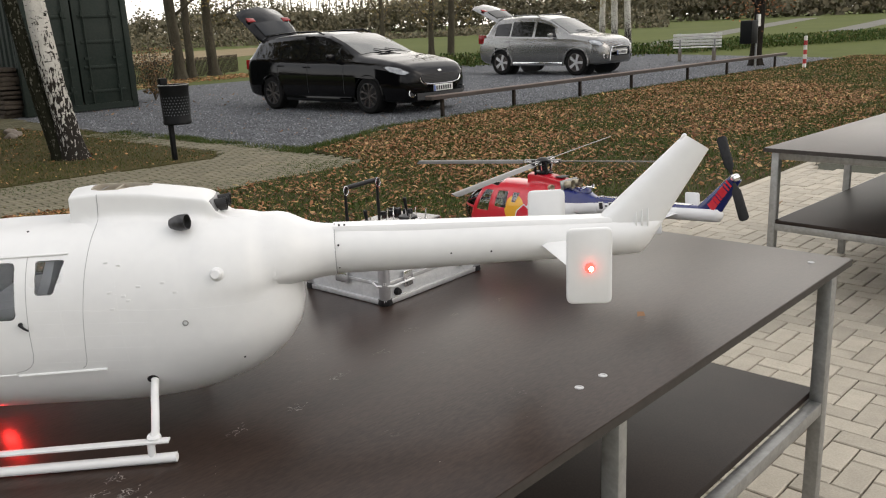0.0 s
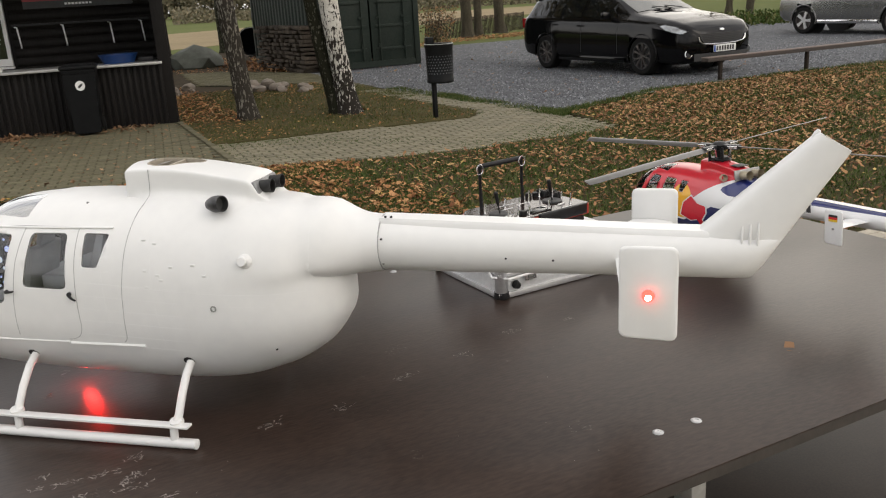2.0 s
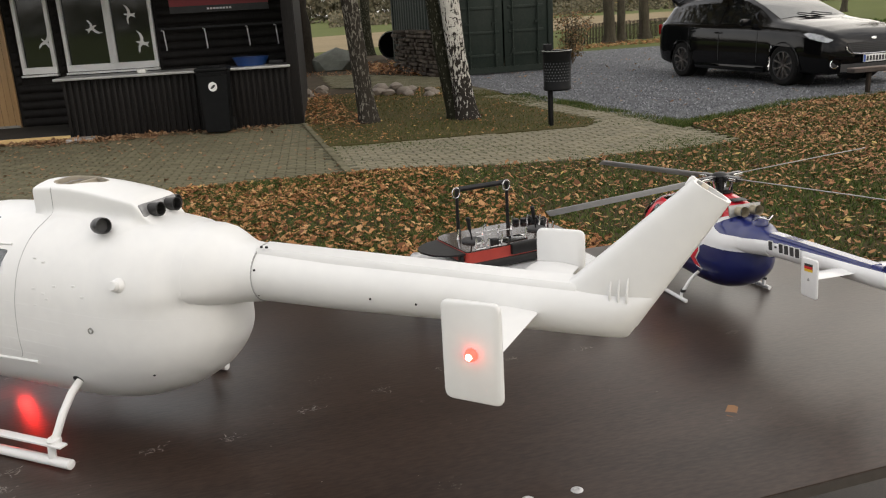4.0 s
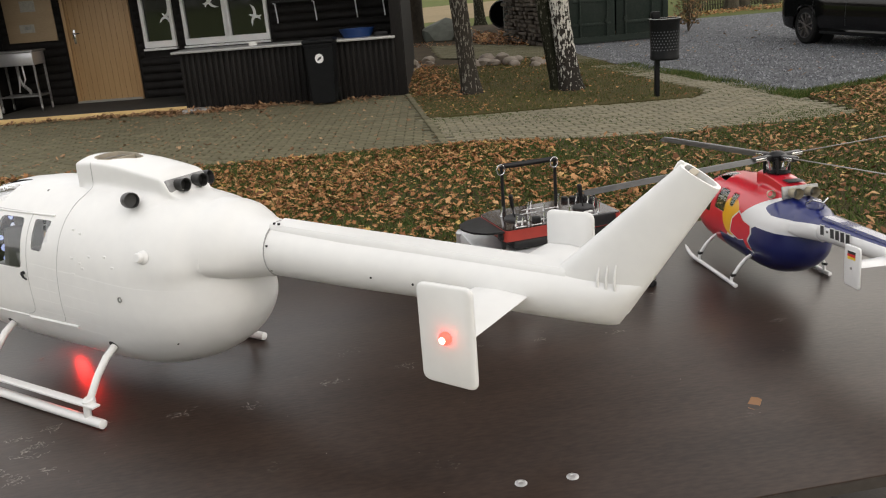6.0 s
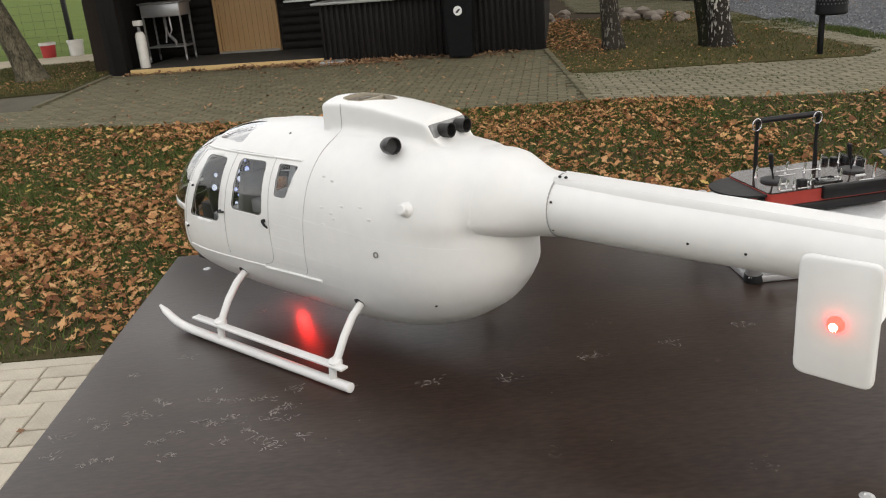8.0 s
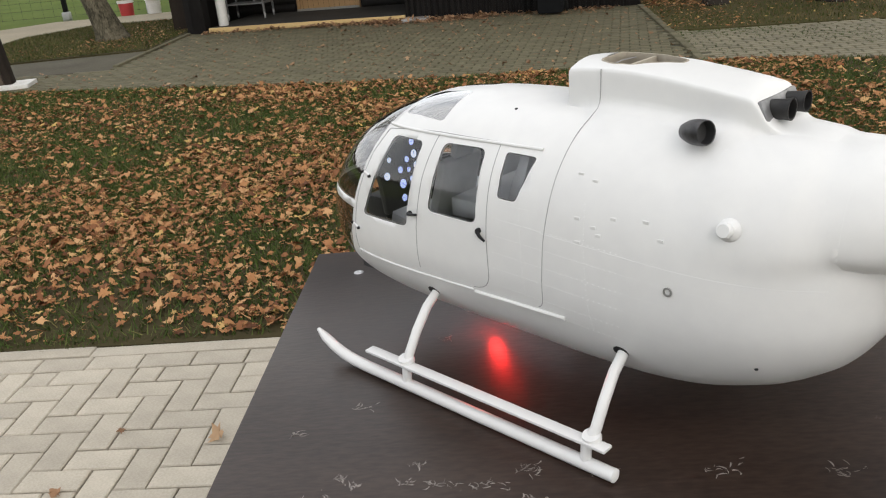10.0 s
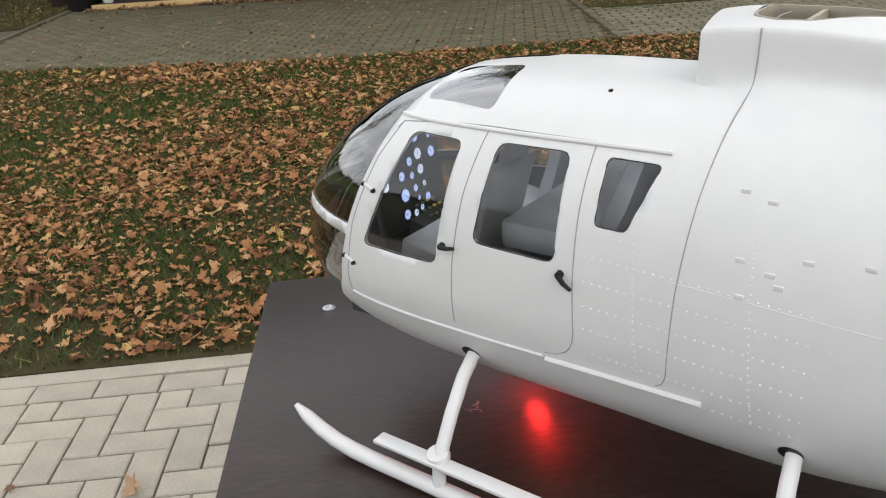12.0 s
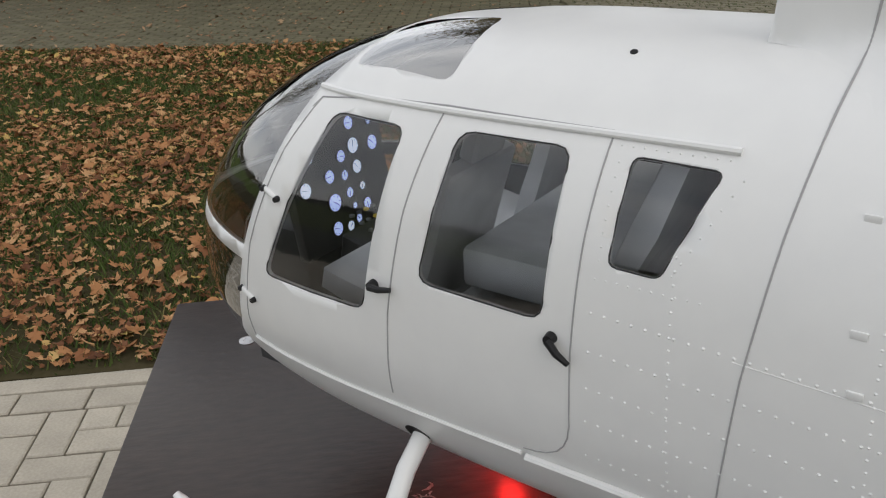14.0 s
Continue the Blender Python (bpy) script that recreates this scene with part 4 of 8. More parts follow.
def body_grid(nf=84, na=88):
    bm = bmesh.new()
    loops = []
    for i in range(nf):
        u = i / (nf - 1)
        F = 0.646 - 0.883 * (u - 0.09 * math.sin(2 * math.pi * u))
        zt, zb, w, zm = section(F)
        lp = []
        for k in range(na):
            a = 2 * math.pi * (k + 0.5) / na
            c, s = math.cos(a), math.sin(a)
            n = 2.6 if s > 0 else 2.0
            y, z = w * math.copysign(abs(c) ** (2 / n), c), zm + ((zt - zm) if s > 0 else (zm - zb)) * math.copysign(abs(s) ** (2 / n), s)
            if -.20 < F < -.02 and z > .21:
                q = math.hypot(y, z - HUB_Z)
                r = pod_radius(F, y / q, (z - HUB_Z) / q)
                y, z = y * r / q, HUB_Z + (z - HUB_Z) * r / q
            lp.append((F, y, z))
        loops.append(lp)
    return rings(bm, loops)


def cut(bm, p, q, lo, hi, axis=1):
    """Cut faces near the stretch p to q of a side view (axis 1) or a top view (axis 2)."""
    a, b = Vector(p), Vector(q)
    d = (b - a).normalized()
    nrm = Vector((-d.y, d.x))
    x0, x1, y0, y1 = min(a.x, b.x) - 0.012, max(a.x, b.x) + 0.012, min(a.y, b.y) - 0.012, max(a.y, b.y) + 0.012
    fs = []
    for f in bm.faces:
        c = f.calc_center_median()
        v = c.z if axis == 1 else c.y
        if lo < (abs(c.y) if axis == 1 else c.z) < hi and x0 < c.x < x1 and y0 < v < y1:
            fs.append(f)
    geom = list({e for f in fs for e in f.edges} | {v for f in fs for v in f.verts} | set(fs))
    co, no = ((a.x, 0, a.y), (nrm.x, 0, nrm.y)) if axis == 1 else ((a.x, a.y, 0), (nrm.x, nrm.y, 0))
    bmesh.ops.bisect_plane(bm, geom=geom, plane_co=co, plane_no=no, dist=1e-6)


def rounded(poly, r, seg=3):
    out = []
    n = len(poly)
    for i in range(n):
        p, a, b = Vector(poly[i]), Vector(poly[i - 1]), Vector(poly[(i + 1) % n])
        u, v = (a - p).normalized() * r, (b - p).normalized() * r
        for k in range(seg + 1):
            t = k / seg
            out.append(tuple((p + u) * (1 - t) ** 2 + p * 2 * t * (1 - t) + (p + v) * t**2))
    return out


WINDOWS = [rounded(w, rr_) for w, rr_ in zip(([(.404, .346), (.343, .345), (.364, .228), (.462, .227)], [(.303, .348), (.231, .348), (.234, .256), (.319, .259)], [(.197, .348), (.150, .347), (.171, .294), (.199, .295)]), (.009, .010, .005))]
EYEBROW = rounded([(.413, .083), (.324, .098), (.331, .022), (.404, .018)], 0.010)
EDGE = [(.405, .42), (.415, .38), (.432, .357), (.487, .243), (.518, .168), (.541, .135), (.55, .10)]
BAND = (.229, .242)


def edge_at(z):
    for (f0, z0), (f1, z1) in zip(EDGE, EDGE[1:]):
        if z1 <= z <= z0:
            return f0 + (f1 - f0) * (z - z0) / (z1 - z0)
    return 0.42 if z > 0.4 else 9.0


def split_body(bm):
    """Cut the outlines of the glazing into the shell and lift the glazed faces out."""
    for poly in WINDOWS:
        for p, q in zip(poly, poly[1:] + poly[:1]):
            cut(bm, p, q, 0.05, 0.2)
    for sgn in (1, -1):
        poly = [(x, sgn * y) for x, y in EYEBROW]
        for p, q in zip(poly, poly[1:] + poly[:1]):
            cut(bm, p, q, 0.34, 0.42, axis=2)
    for p, q in zip(EDGE, EDGE[1:]):
        cut(bm, p, q, -1, 0.2)
    for z in (*BAND, 0.098):
        cut(bm, (0.40, z), (0.66, z), -1, 0.2)
    kinds = {}
    for f in list(bm.faces):
        c = f.calc_center_median()
        k = None
        if abs(c.y) > 0.05 and 0.2 < c.z < 0.36 and c.x < 0.47:
            for i, poly in enumerate(WINDOWS):
                if inside(poly, c.x, c.z):
                    k = ("side_window", i, c.y > 0)
        if c.z > 0.34 and inside(EYEBROW, c.x, abs(c.y)):
            k = ("roof_window", 0, c.y > 0)
        if k is None and c.x > edge_at(c.z) and c.z > 0.098:
            if c.z > BAND[1]:
                k = ("windscreen", 0, True)
            elif c.z < BAND[0]:
                k = ("chin_window", 0, True)
        if k:
            kinds.setdefault(k, []).append([v.co.copy() for v in f.verts])
            bm.faces.remove(f)
    loose = [v for v in bm.verts if not v.link_faces]
    bmesh.ops.delete(bm, geom=loose, context="VERTS")
    return kinds


def sheet(polys):
    bm = bmesh.new()
    made = {}
    for poly in polys:
        vs = []
        for co in poly:
            key = tuple(round(v, 6) for v in co)
            if key not in made:
                made[key] = bm.verts.new(co)
            if made[key] not in vs:
                vs.append(made[key])
        if len(vs) > 2:
            try:
                bm.faces.new(vs)
            except ValueError:
                pass
    return bm


def oval(F, w, zt, zb, n=2.2, na=40, zm=None):
    zm = (zt + zb) / 2 if zm is None else zm
    return [(F, w * math.copysign(abs(math.cos(a)) ** (2 / n), math.cos(a)), zm + ((zt - zm) if math.sin(a) > 0 else (zm - zb)) * math.copysign(abs(math.sin(a)) ** (2 / n), math.sin(a))) for a in (2 * math.pi * (k + 0.5) / na for k in range(na))]


def on_skin(F, z, side=1, out=0.0):
    if z > .37 and -.165 < F < .158:
        out += .0005
    return Vector((F, side * (skin(F, z) + out), z))


def seam(pts, side, r=0.00065, n=9):
    """A thin line laid on the skin through (station, height) pairs."""
    line = []
    for (f0, z0), (f1, z1) in zip(pts, pts[1:]):
        for k in range(n):
            t = k / n
            line.append(on_skin(f0 + (f1 - f0) * t, z0 + (z1 - z0) * t, side, -r * 0.35))
    line.append(on_skin(*pts[-1], side, -r * 0.35))
    return tubed(line, r, 6)


FAIRING = [oval(*g[:5], zm=g[5]) for g in FAIR[1:]]


def cowl_ring(F):
    """One rib of the cowl skin, from flank to flank over the roof."""
    a0 = math.degrees(cowl_corner(F))
    swell = lambda a: radius(F, math.sin(radians(a)), math.cos(radians(a))) - pod_radius(F, math.sin(radians(a)), math.cos(radians(a)))
    end = next((a for a in (a0 + 2 + .75 * k for k in range(90)) if swell(a) < .00003), 70)
    turn = [a0 * k / 6 for k in range(6)] + [a0 - .9, a0 - .3, a0 + .3, a0 + .9] + [a0 + 1.2 + (end - a0 - 1.2) * (k / 22) ** 1.15 for k in range(1, 23)]
    half = []
    for a in turn:
        c, s = math.sin(radians(a)), math.cos(radians(a))
        full, bare = radius(F, c, s), pod_radius(F, c, s)
        r = full + min(.0004, .15 * (full - bare))
        if abs(a - a0) < .5:
            r -= .0006
        crown = CROWN * max(0, 1 - (a / a0) ** 2) * min(1, max(0, (.1585 - F) / .005)) * min(1, max(0, (F + .11) / .04))
        half.append((r * c, HUB_Z + r * s + crown))
    return [(F, -y, z) for y, z in half[:0:-1]] + [(F, y, z) for y, z in half]


COWL_STATIONS = [.1585, .1572, .1552, .1540, .1525, .147, .14, .13] + [.12 - .0085 * k for k in range(23)] + [-.076, -.0795, -.083, -.0855, -.088, -.092, -.096, -.100, -.104, -.111, -.118, -.128, -.14, -.152, -.164]


def cowl_skin():
    return rings(bmesh.new(), [cowl_ring(F) for F in COWL_STATIONS], closed=False, cap=(False, False))




def fin_mesh():
    """Swept fin: airfoil rings from the boom up to an open, hollow tip."""
    bm = bmesh.new()
    # leading and trailing edge from root to tip
    le0, te0, le1, te1 = Vector((-.777, 0, .30)), Vector((-.910, 0, .275)), Vector((-.978, 0, .482)), Vector((-1.025, 0, .453))
    loops = []
    n = 14
    for k in range(9):
        u = k / 8
        le, te = le0.lerp(le1, u), te0.lerp(te1, u)
        half = 0.026 * (1 - u) + 0.015 * u
        up = [le.lerp(te, 0.5 - 0.5 * math.cos(math.pi * q / n)) + Vector((0, half * (math.sin(math.pi * min(1, (q / n) ** 0.8)) ** 0.6 if 0 < q < n else 0.0), 0)) for q in range(n + 1)]
        dn = [Vector((p.x, -p.y, p.z)) for p in reversed(up[1:-1])]
        loops.append(up + dn)
    rings(bm, loops, cap=(True, False))
    # hollow: an inner lip
    last = loops[-1]
    mid = sum(last, Vector()) / len(last)
    axis = (loops[-2][0] - loops[-1][0]).normalized()
    ins = [mid + (p - mid) * 0.80 for p in last]
    deep = [p + axis * 0.05 for p in ins]
    rings(bm, [last, ins, deep], cap=(False, True))
    bmesh.ops.remove_doubles(bm, verts=bm.verts, dist=1e-5)
    return bm


def plate_mesh(cy, poly, t, r=0.012):
    poly = rounded(poly, r, 4)
    mx, mz = sum(p[0] for p in poly) / len(poly), sum(p[1] for p in poly) / len(poly)
    hw, hh = max(abs(p[0] - mx) for p in poly), max(abs(p[1] - mz) for p in poly)
    return rings(bmesh.new(), [[(mx + (x - mx) * (1 - o / hw), cy + s, mz + (z - mz) * (1 - o / hh)) for x, z in poly] for s, o in ((-t, t * .7), (-t * .75, t * .2), (-t * .4, 0), (t * .4, 0), (t * .75, t * .2), (t, t * .7))])


def skid_set(parent, material, sub, scale_steps=True, collar=None, short=0.0):
    for s in (1, -1):
        y = 0.208 * s
        sk = part("skid", tubed([(-.016, y, .010), (-.014, y, .010), (.2, y, .0095), (.42 - short, y, .0095), (.45 - short, y, .0105), (.475 - short, y, .014), (.497 - short, y, .021), (.518 - short, y, .031), (.533 - short, y, .040)], [.005, .0088, .0088, .0088, .0088, .0086, .0083, .0072, .003], 14), material, parent, sub)
        if scale_steps:
            part("step", boxed((.203, y, .0425), (.416, .017, .0045), bevel=0.0012), material, sk)
        for F0, F1 in ((.345, .335), (.03, .028)):
            l0 = Vector((F0 - .002, 0.118 * s, .124))
            part("skid_leg", tubed([(F0 - .001, .100 * s, .132), l0, (F0 - .006, .150 * s, .108), (F0 - .010, .178 * s, .083), (F0 - .011, .197 * s, .056), (F1 - .001, .206 * s, .034), (F1 - .001, .208 * s, .012)], [.0070, .0070, .0070, .0070, .0070, .0070, .0068], 12), material, sk)
            part("leg_collar", lathe([(.0, -.005), (.0112, -.005), (.0122, 0), (.0112, .005), (0, .005)], 16, pose(F0 - .009, .203 * s, .046, -14 * s, 0, 0)), collar or material, sk)
            part("leg_socket", lathe([(.0, -.002), (.0098, -.002), (.0103, .0006), (0, .0008)], 20, pose(F0, (skin(F0, .122) + .0002) * s, .122, -119 * s, 0, 0)), M_BLACK, sk)


HELI = pose(-0.555, 0.0285, TZ, 0, 0, 138.7)
heli = thing("model_helicopter", HELI, "large unpainted white model helicopter without rotor, on skids", "model helicopter")
shell_bm = body_grid()
glazed = split_body(shell_bm)
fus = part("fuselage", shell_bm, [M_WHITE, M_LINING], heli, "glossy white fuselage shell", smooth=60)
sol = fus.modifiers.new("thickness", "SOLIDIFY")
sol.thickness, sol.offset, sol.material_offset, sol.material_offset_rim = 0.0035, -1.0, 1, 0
for (kind, i, left), polys in sorted(glazed.items()):
    part(kind, sheet(polys), {"windscreen": M_SCREEN, "chin_window": M_SCREEN, "roof_window": M_ROOFPANE}.get(kind, M_PANE), fus, "clear smoked pane", smooth=60, axis=(.40, 0, .2)).visible_shadow = False
part("tail_fairing", rings(bmesh.new(), FAIRING, cap=(False, True)), M_WHITE, heli, smooth=60)
cowl_bm = cowl_skin()
hole = rounded([(.119, .027), (.098, .0345), (.070, .0330), (.036, .014), (.018, .0075), (.018, -.0075), (.036, -.014), (.070, -.0330), (.098, -.0345), (.119, -.027)], .006, 2)
for p, q in zip(hole, hole[1:] + hole[:1]):
    cut(cowl_bm, p, q, 0.425, 0.47, axis=2)
bmesh.ops.delete(cowl_bm, geom=[f for f in cowl_bm.faces if (lambda c: c.z > .425 and inside(hole, c.x, c.y))(f.calc_center_median())], context="FACES")
cowl = part("engine_cowl", cowl_bm, M_WHITE, heli, "white engine cowl with an open shield-shaped hole", smooth=42, axis=(0, 0, .2))
zc = lambda x, y: along(COWL, 2, x) + CROWN * max(0, 1 - (y / .047) ** 2)
b = rings(bmesh.new(), [[(0.07 + (x - 0.07) * k, y * k, zc(x, y) + dz) for x, y in hole] for k, dz in ((1.015, -.0010), (1.0, .0012), (.955, .0010), (.955, -.004), (1.05, -.012), (1.05, -.045))], cap=(False, True))
part("opening_liner", b, M_WHITE_IN, cowl, "raw brown composite edge round the opening")
part("opening_bracket", boxed((0.078, 0.0, .437), (0.004, 0.066, 0.018)), M_WHITE_IN, cowl)
part("opening_floor", boxed((0.07, 0.0, .412), (0.10, 0.056, 0.006)), M_CABIN, cowl)
# tail boom with the shaft cover on its back
boom = part("tail_boom", rings(bmesh.new(), [[(x - rake * (z - zc_), y, z) for x, y, z in oval(F, w, zc_ + r, zc_ - r, 2.0, 36)] for F, w, r, zc_, rake in ((-.300, .0462, .0462, .3045, 0), (-.45, .0435, .0435, .2995, 0), (-.6, .0415, .0415, .2985, 0), (-.78, .0392, .0392, .2957, .15), (-.845, .0370, .0389, .2947, .38), (-.88, .0325, .0388, .294, .55), (-.898, .0275, .0387, .294, .63), (-.910, .0215, .0386, .294, .66), (-.917, .0155, .0380, .294, .66), (-.921, .008, .0360, .294, .66))]), M_WHITE, heli, smooth=60)
cover = []
for F, zt in ((-.300, .3525), (-.45, .3475), (-.6, .3425), (-.75, .337), (-.83, .335)):
    cover.append([(F, y, z) for y, z in ((-.024, .31), (-.0235, zt - .006), (-.019, zt), (.019, zt), (.0235, zt - .006), (.024, .31))])
part("shaft_cover", rings(bmesh.new(), cover), M_WHITE, boom, smooth=50)
part("seam_ring", rings(bmesh.new(), [oval(F, w, zt, zb, 2.0, 36) for F, w, zt, zb in ((-.3022, .0474, .3538, .2562), (-.3036, .0474, .3538, .2562))]), M_GAP, boom)
for F, z, y in ((-.309, .319, .043), (-.308, .275, .037), (-.517, .289, .0415), (-.593, .287, .0405), (-.312, .352, .022), (-.322, .352, .022)):
    part("screw", lathe([(0, 0.001), (.0018, .001), (.0022, -.002), (0, -.002)], 10, pose(F, y, z + .003, -80, 0, 0)), M_BLACK, boom)
fin = part("tail_fin", fin_mesh(), M_WHITE, heli, "swept white fin, hollow and open at the tip", smooth=40)
for k in range(3):
    x = -.877 - 0.0115 * k
    for sd in (1, -1):
        part("fin_rib", tubed([(x, .0225 * sd, .304 + .002 * k), (x, .0262 * sd, .315 + .002 * k), (x, .0255 * sd, .330 + .002 * k), (x - .001, .0215 * sd, .345 + 0.002 * k)], [.0010, .0019, .0019, .0010], 8), M_WHITE, fin)
part("tip_boss", lathe([(0, .005), (.003, .004), (.0045, .0), (.0045, -.01), (0, -.01)], 12, pose(-.977, 0, .481, 0, -30, 0)), M_WHITE, fin)
part("tip_web", boxed((0, 0, 0), (.010, .022, .03), pose(-.985, 0, .461, 0, -35, 0), bevel=.002), M_WHITE_IN, fin)
stab = part("stabiliser", rings(bmesh.new(), [[(x, y, z) for x, z in ((-.690 - o, .2945), (-.70 - o, .2995), (-.735 - o, .3005), (-.775, .2965), (-.78, .2945), (-.775, .2930), (-.735 - o, .2905), (-.70 - o, .291))] for y, o in ((-.18, .012), (-.04, 0), (.04, 0), (.184, .012))]), M_WHITE, heli)
for s in (1, -1):
    pl = part("end_plate", plate_mesh(.186 * s, [(-.705 + .004 * s, .3575 + .0025 * s), (-.785 + .004 * s, .3565 + .0025 * s), (-.785 + .004 * s, .2195 + .0025 * s), (-.705 + .004 * s, .2235 + .0025 * s)], .0045), M_WHITE, stab, "rounded white end plate", smooth=50)
    lamp = part("lamp", lathe([(0, .010), (.004, .0095), (.0075, .006), (.009, 0), (0, 0)], 16, pose(-.741, (.1905 if s > 0 else -.1905), .290, -90 * s, 0, 0)), M_LED, pl, "lit red position lamp")
    part("lamp_core", lathe([(0, .0125), (.003, .012), (.0045, .0095), (0, .009)], 12, pose(-.741, (.1905 if s > 0 else -.1905), .290, -90 * s, 0, 0)), M_LEDCORE, lamp)
skid_set(heli, M_WHITE, "")
# exhausts
def stub(s, grow=1.0, inner=False):
    """A bulbous stub cut off square, open and hollow, swept back from the flank."""
    p0, p1 = Vector((-.0270, .0830 * s, .3910)), Vector((-.0545, .0915 * s, .3945))
    prof = ((-.1, .0085), (.08, .0108), (.28, .0130), (.5, .0140), (.75, .0142), (1.0, .0136), (1.0, .0124), (.93, .0122))
    d = (p1 - p0).normalized()
    u = d.cross(Vector((0, 0, 1))).normalized()
    v = u.cross(d)
    prof = ((.94, .0123), (.6, .0118), (.55, .001)) if inner else prof
    return rings(bmesh.new(), [[p0.lerp(p1, t) + r * grow * (math.cos(a) * u + math.sin(a) * v) for a in (2 * math.pi * q / 22 for q in range(22))] for t, r in prof], cap=(False, inner))


for s in (1, -1):
    ex = part("side_exhaust", stub(s), M_EXH, heli, "dark burnt exhaust stub cut off square", smooth=50)
    part("exhaust_bore", stub(s, inner=True), M_INK, ex, smooth=50)
rp = part("exhaust_plate", boxed((0, 0, 0), (.007, .088, .030), pose(-.0925, 0, .4055, 0, 22, 0), bevel=0.003), M_PLATE, heli, "sooty exhaust plate")
for y in (.020, -.020):
    prof = ((0, .0112), (.75, .0112), (1, .0122), (1, .0104), (.5, .0098), (.45, .001))
    part("exhaust_pipe", rings(bmesh.new(), [[(-.086 - .028 * t, y + r * math.cos(a), .4065 + .0025 * t + r * math.sin(a)) for a in (2 * math.pi * q / 20 for q in range(20))] for t, r in prof]), M_EXHPIPE, rp, "black exhaust pipe", smooth=50)
# doors: seams, frames, handles, hinges, slide rail
for s in (1, -1):
    for line in ([(.43, .345), (.424, .351), (.37, .357), (.317, .3585), (.211, .3575)], [(.318, .358), (.332, .30), (.343, .231), (.348, .167)], [(.211, .357), (.214, .303), (.2155, .24), (.215, .193), (.2165, .183), (.2195, .1755), (.2245, .169), (.231, .1648), (.239, .162), (.248, .161)], [(.1045, .4455), (.1055, .42), (.1075, .396), (.112, .36), (.117, .324), (.125, .252), (.130, .176), (.1315, .169), (.1345, .163), (.140, .159)], [(.424, .351), (.445, .318), (.478, .246), (.500, .178), (.503, .15)]):
        part("door_seam", seam(line, s), M_GAP, fus, "fine dark panel gap")
    rail = [on_skin(F, .3565, s, .001) for F in np.linspace(.43, .145, 24)]
    part("slide_rail", tubed(rail, .0022, 8), M_WHITE, fus)
    part("sill_strip", tubed([on_skin(F, .156, s, .0008) for F in np.linspace(.50, .25, 20)], .0016, 6), M_WHITE, fus)
    part("sill_strip", tubed([on_skin(F, .1535, s, .0015) for F in np.linspace(.247, .10, 14)], .0028, 8), M_WHITE, fus)
    for F, z, dF, dz in ((.353, .249, -.017, .002), (.227, .248, -.013, -.011)):
        p0 = on_skin(F, z, s, .0)
        p1 = on_skin(F + dF, z + dz, s, .005)
        hd = part("handle", tubed([p0 + Vector((0, .005 * s, 0)), (p0 + p1) / 2 + Vector((0, .0042 * s, 0)), p1], [.0026, .0022, .0016], 10), M_BLACK, fus, "black door handle")
        part("handle_boss", lathe([(0, .005), (.0030, .005), (.0037, 0), (0, 0)], 14, Matrix.Translation(p0) @ pose(0, 0, 0, -90 * s, 0, 0)), M_BLACK, hd)
    for F, z in ((.46, .29), (.444, .286), (.499, .203), (.482, .199)):
        part("hinge_screw", lathe([(0, .0036), (.0019, .0036), (.0024, 0), (0, -.001)], 12, Matrix.Translation(on_skin(F, z, s)) @ pose(0, 0, 0, -90 * s, 0, 0)), M_BLACK, fus)
    for (F0, z0), (F1, z1) in (((.46, .29), (.444, .286)), ((.499, .203), (.482, .199))):
        part("hinge", tubed([on_skin(F0, z0, s, .0005), on_skin(F1, z1, s, .0005)], .0021, 8), M_WHITE, fus)
    part("knob", lathe([(.013, -.002), (.011, .003), (.0085, .005), (.0085, .011), (.007, .013), (0, .013)], 20, Matrix.Translation(on_skin(-.1, .306, s)) @ pose(0, 0, 0, -75 * s, 0, 0)), M_WHITE, fus, "short white round knob")
    part("socket", lathe([(.0055, .0), (.0052, .0015), (.0035, .0015), (.003, -.001), (0, -.001)], 16, Matrix.Translation(on_skin(-.042, .228, s)) @ pose(0, 0, 0, -85 * s, 0, 0)), M_STEEL, fus)
    for F, z in ((-.13, .145), (.222, .389)):
        part("pin_hole", lathe([(0, .0006), (.0022, .0006), (.0024, -.001), (0, -.001)], 10, Matrix.Translation(on_skin(F, z, s)) @ pose(0, 0, 0, (-60 if z < .3 else -20) * s, 0, 0)), M_BLACK, fus)
    # small hatch tabs
    for F, z in ((.083, .338), (.062, .333), (.078, .29), (.055, .283), (.030, .297), (-.01, .30), (.048, .275), (-.03, .283), (.075, .262)):
        part("hatch_tab", boxed((0, 0, 0), (.0075, .0014, .0042), Matrix.Translation(on_skin(F, z, s)), bevel=0.0005), M_WHITE, fus)
    part("hull_line", seam([(.13, .262), (.05, .258), (-.05, .252), (-.15, .247), (-.19, .245)], s, .00035), M_WHITE, fus)
for s in (1, -1):
    for poly in WINDOWS:
        part("gasket", seam(poly + poly[:1], s, .0005, 2), M_INK, fus, "thin black pane gasket")
# rows of rivets
verts, faces = [], []


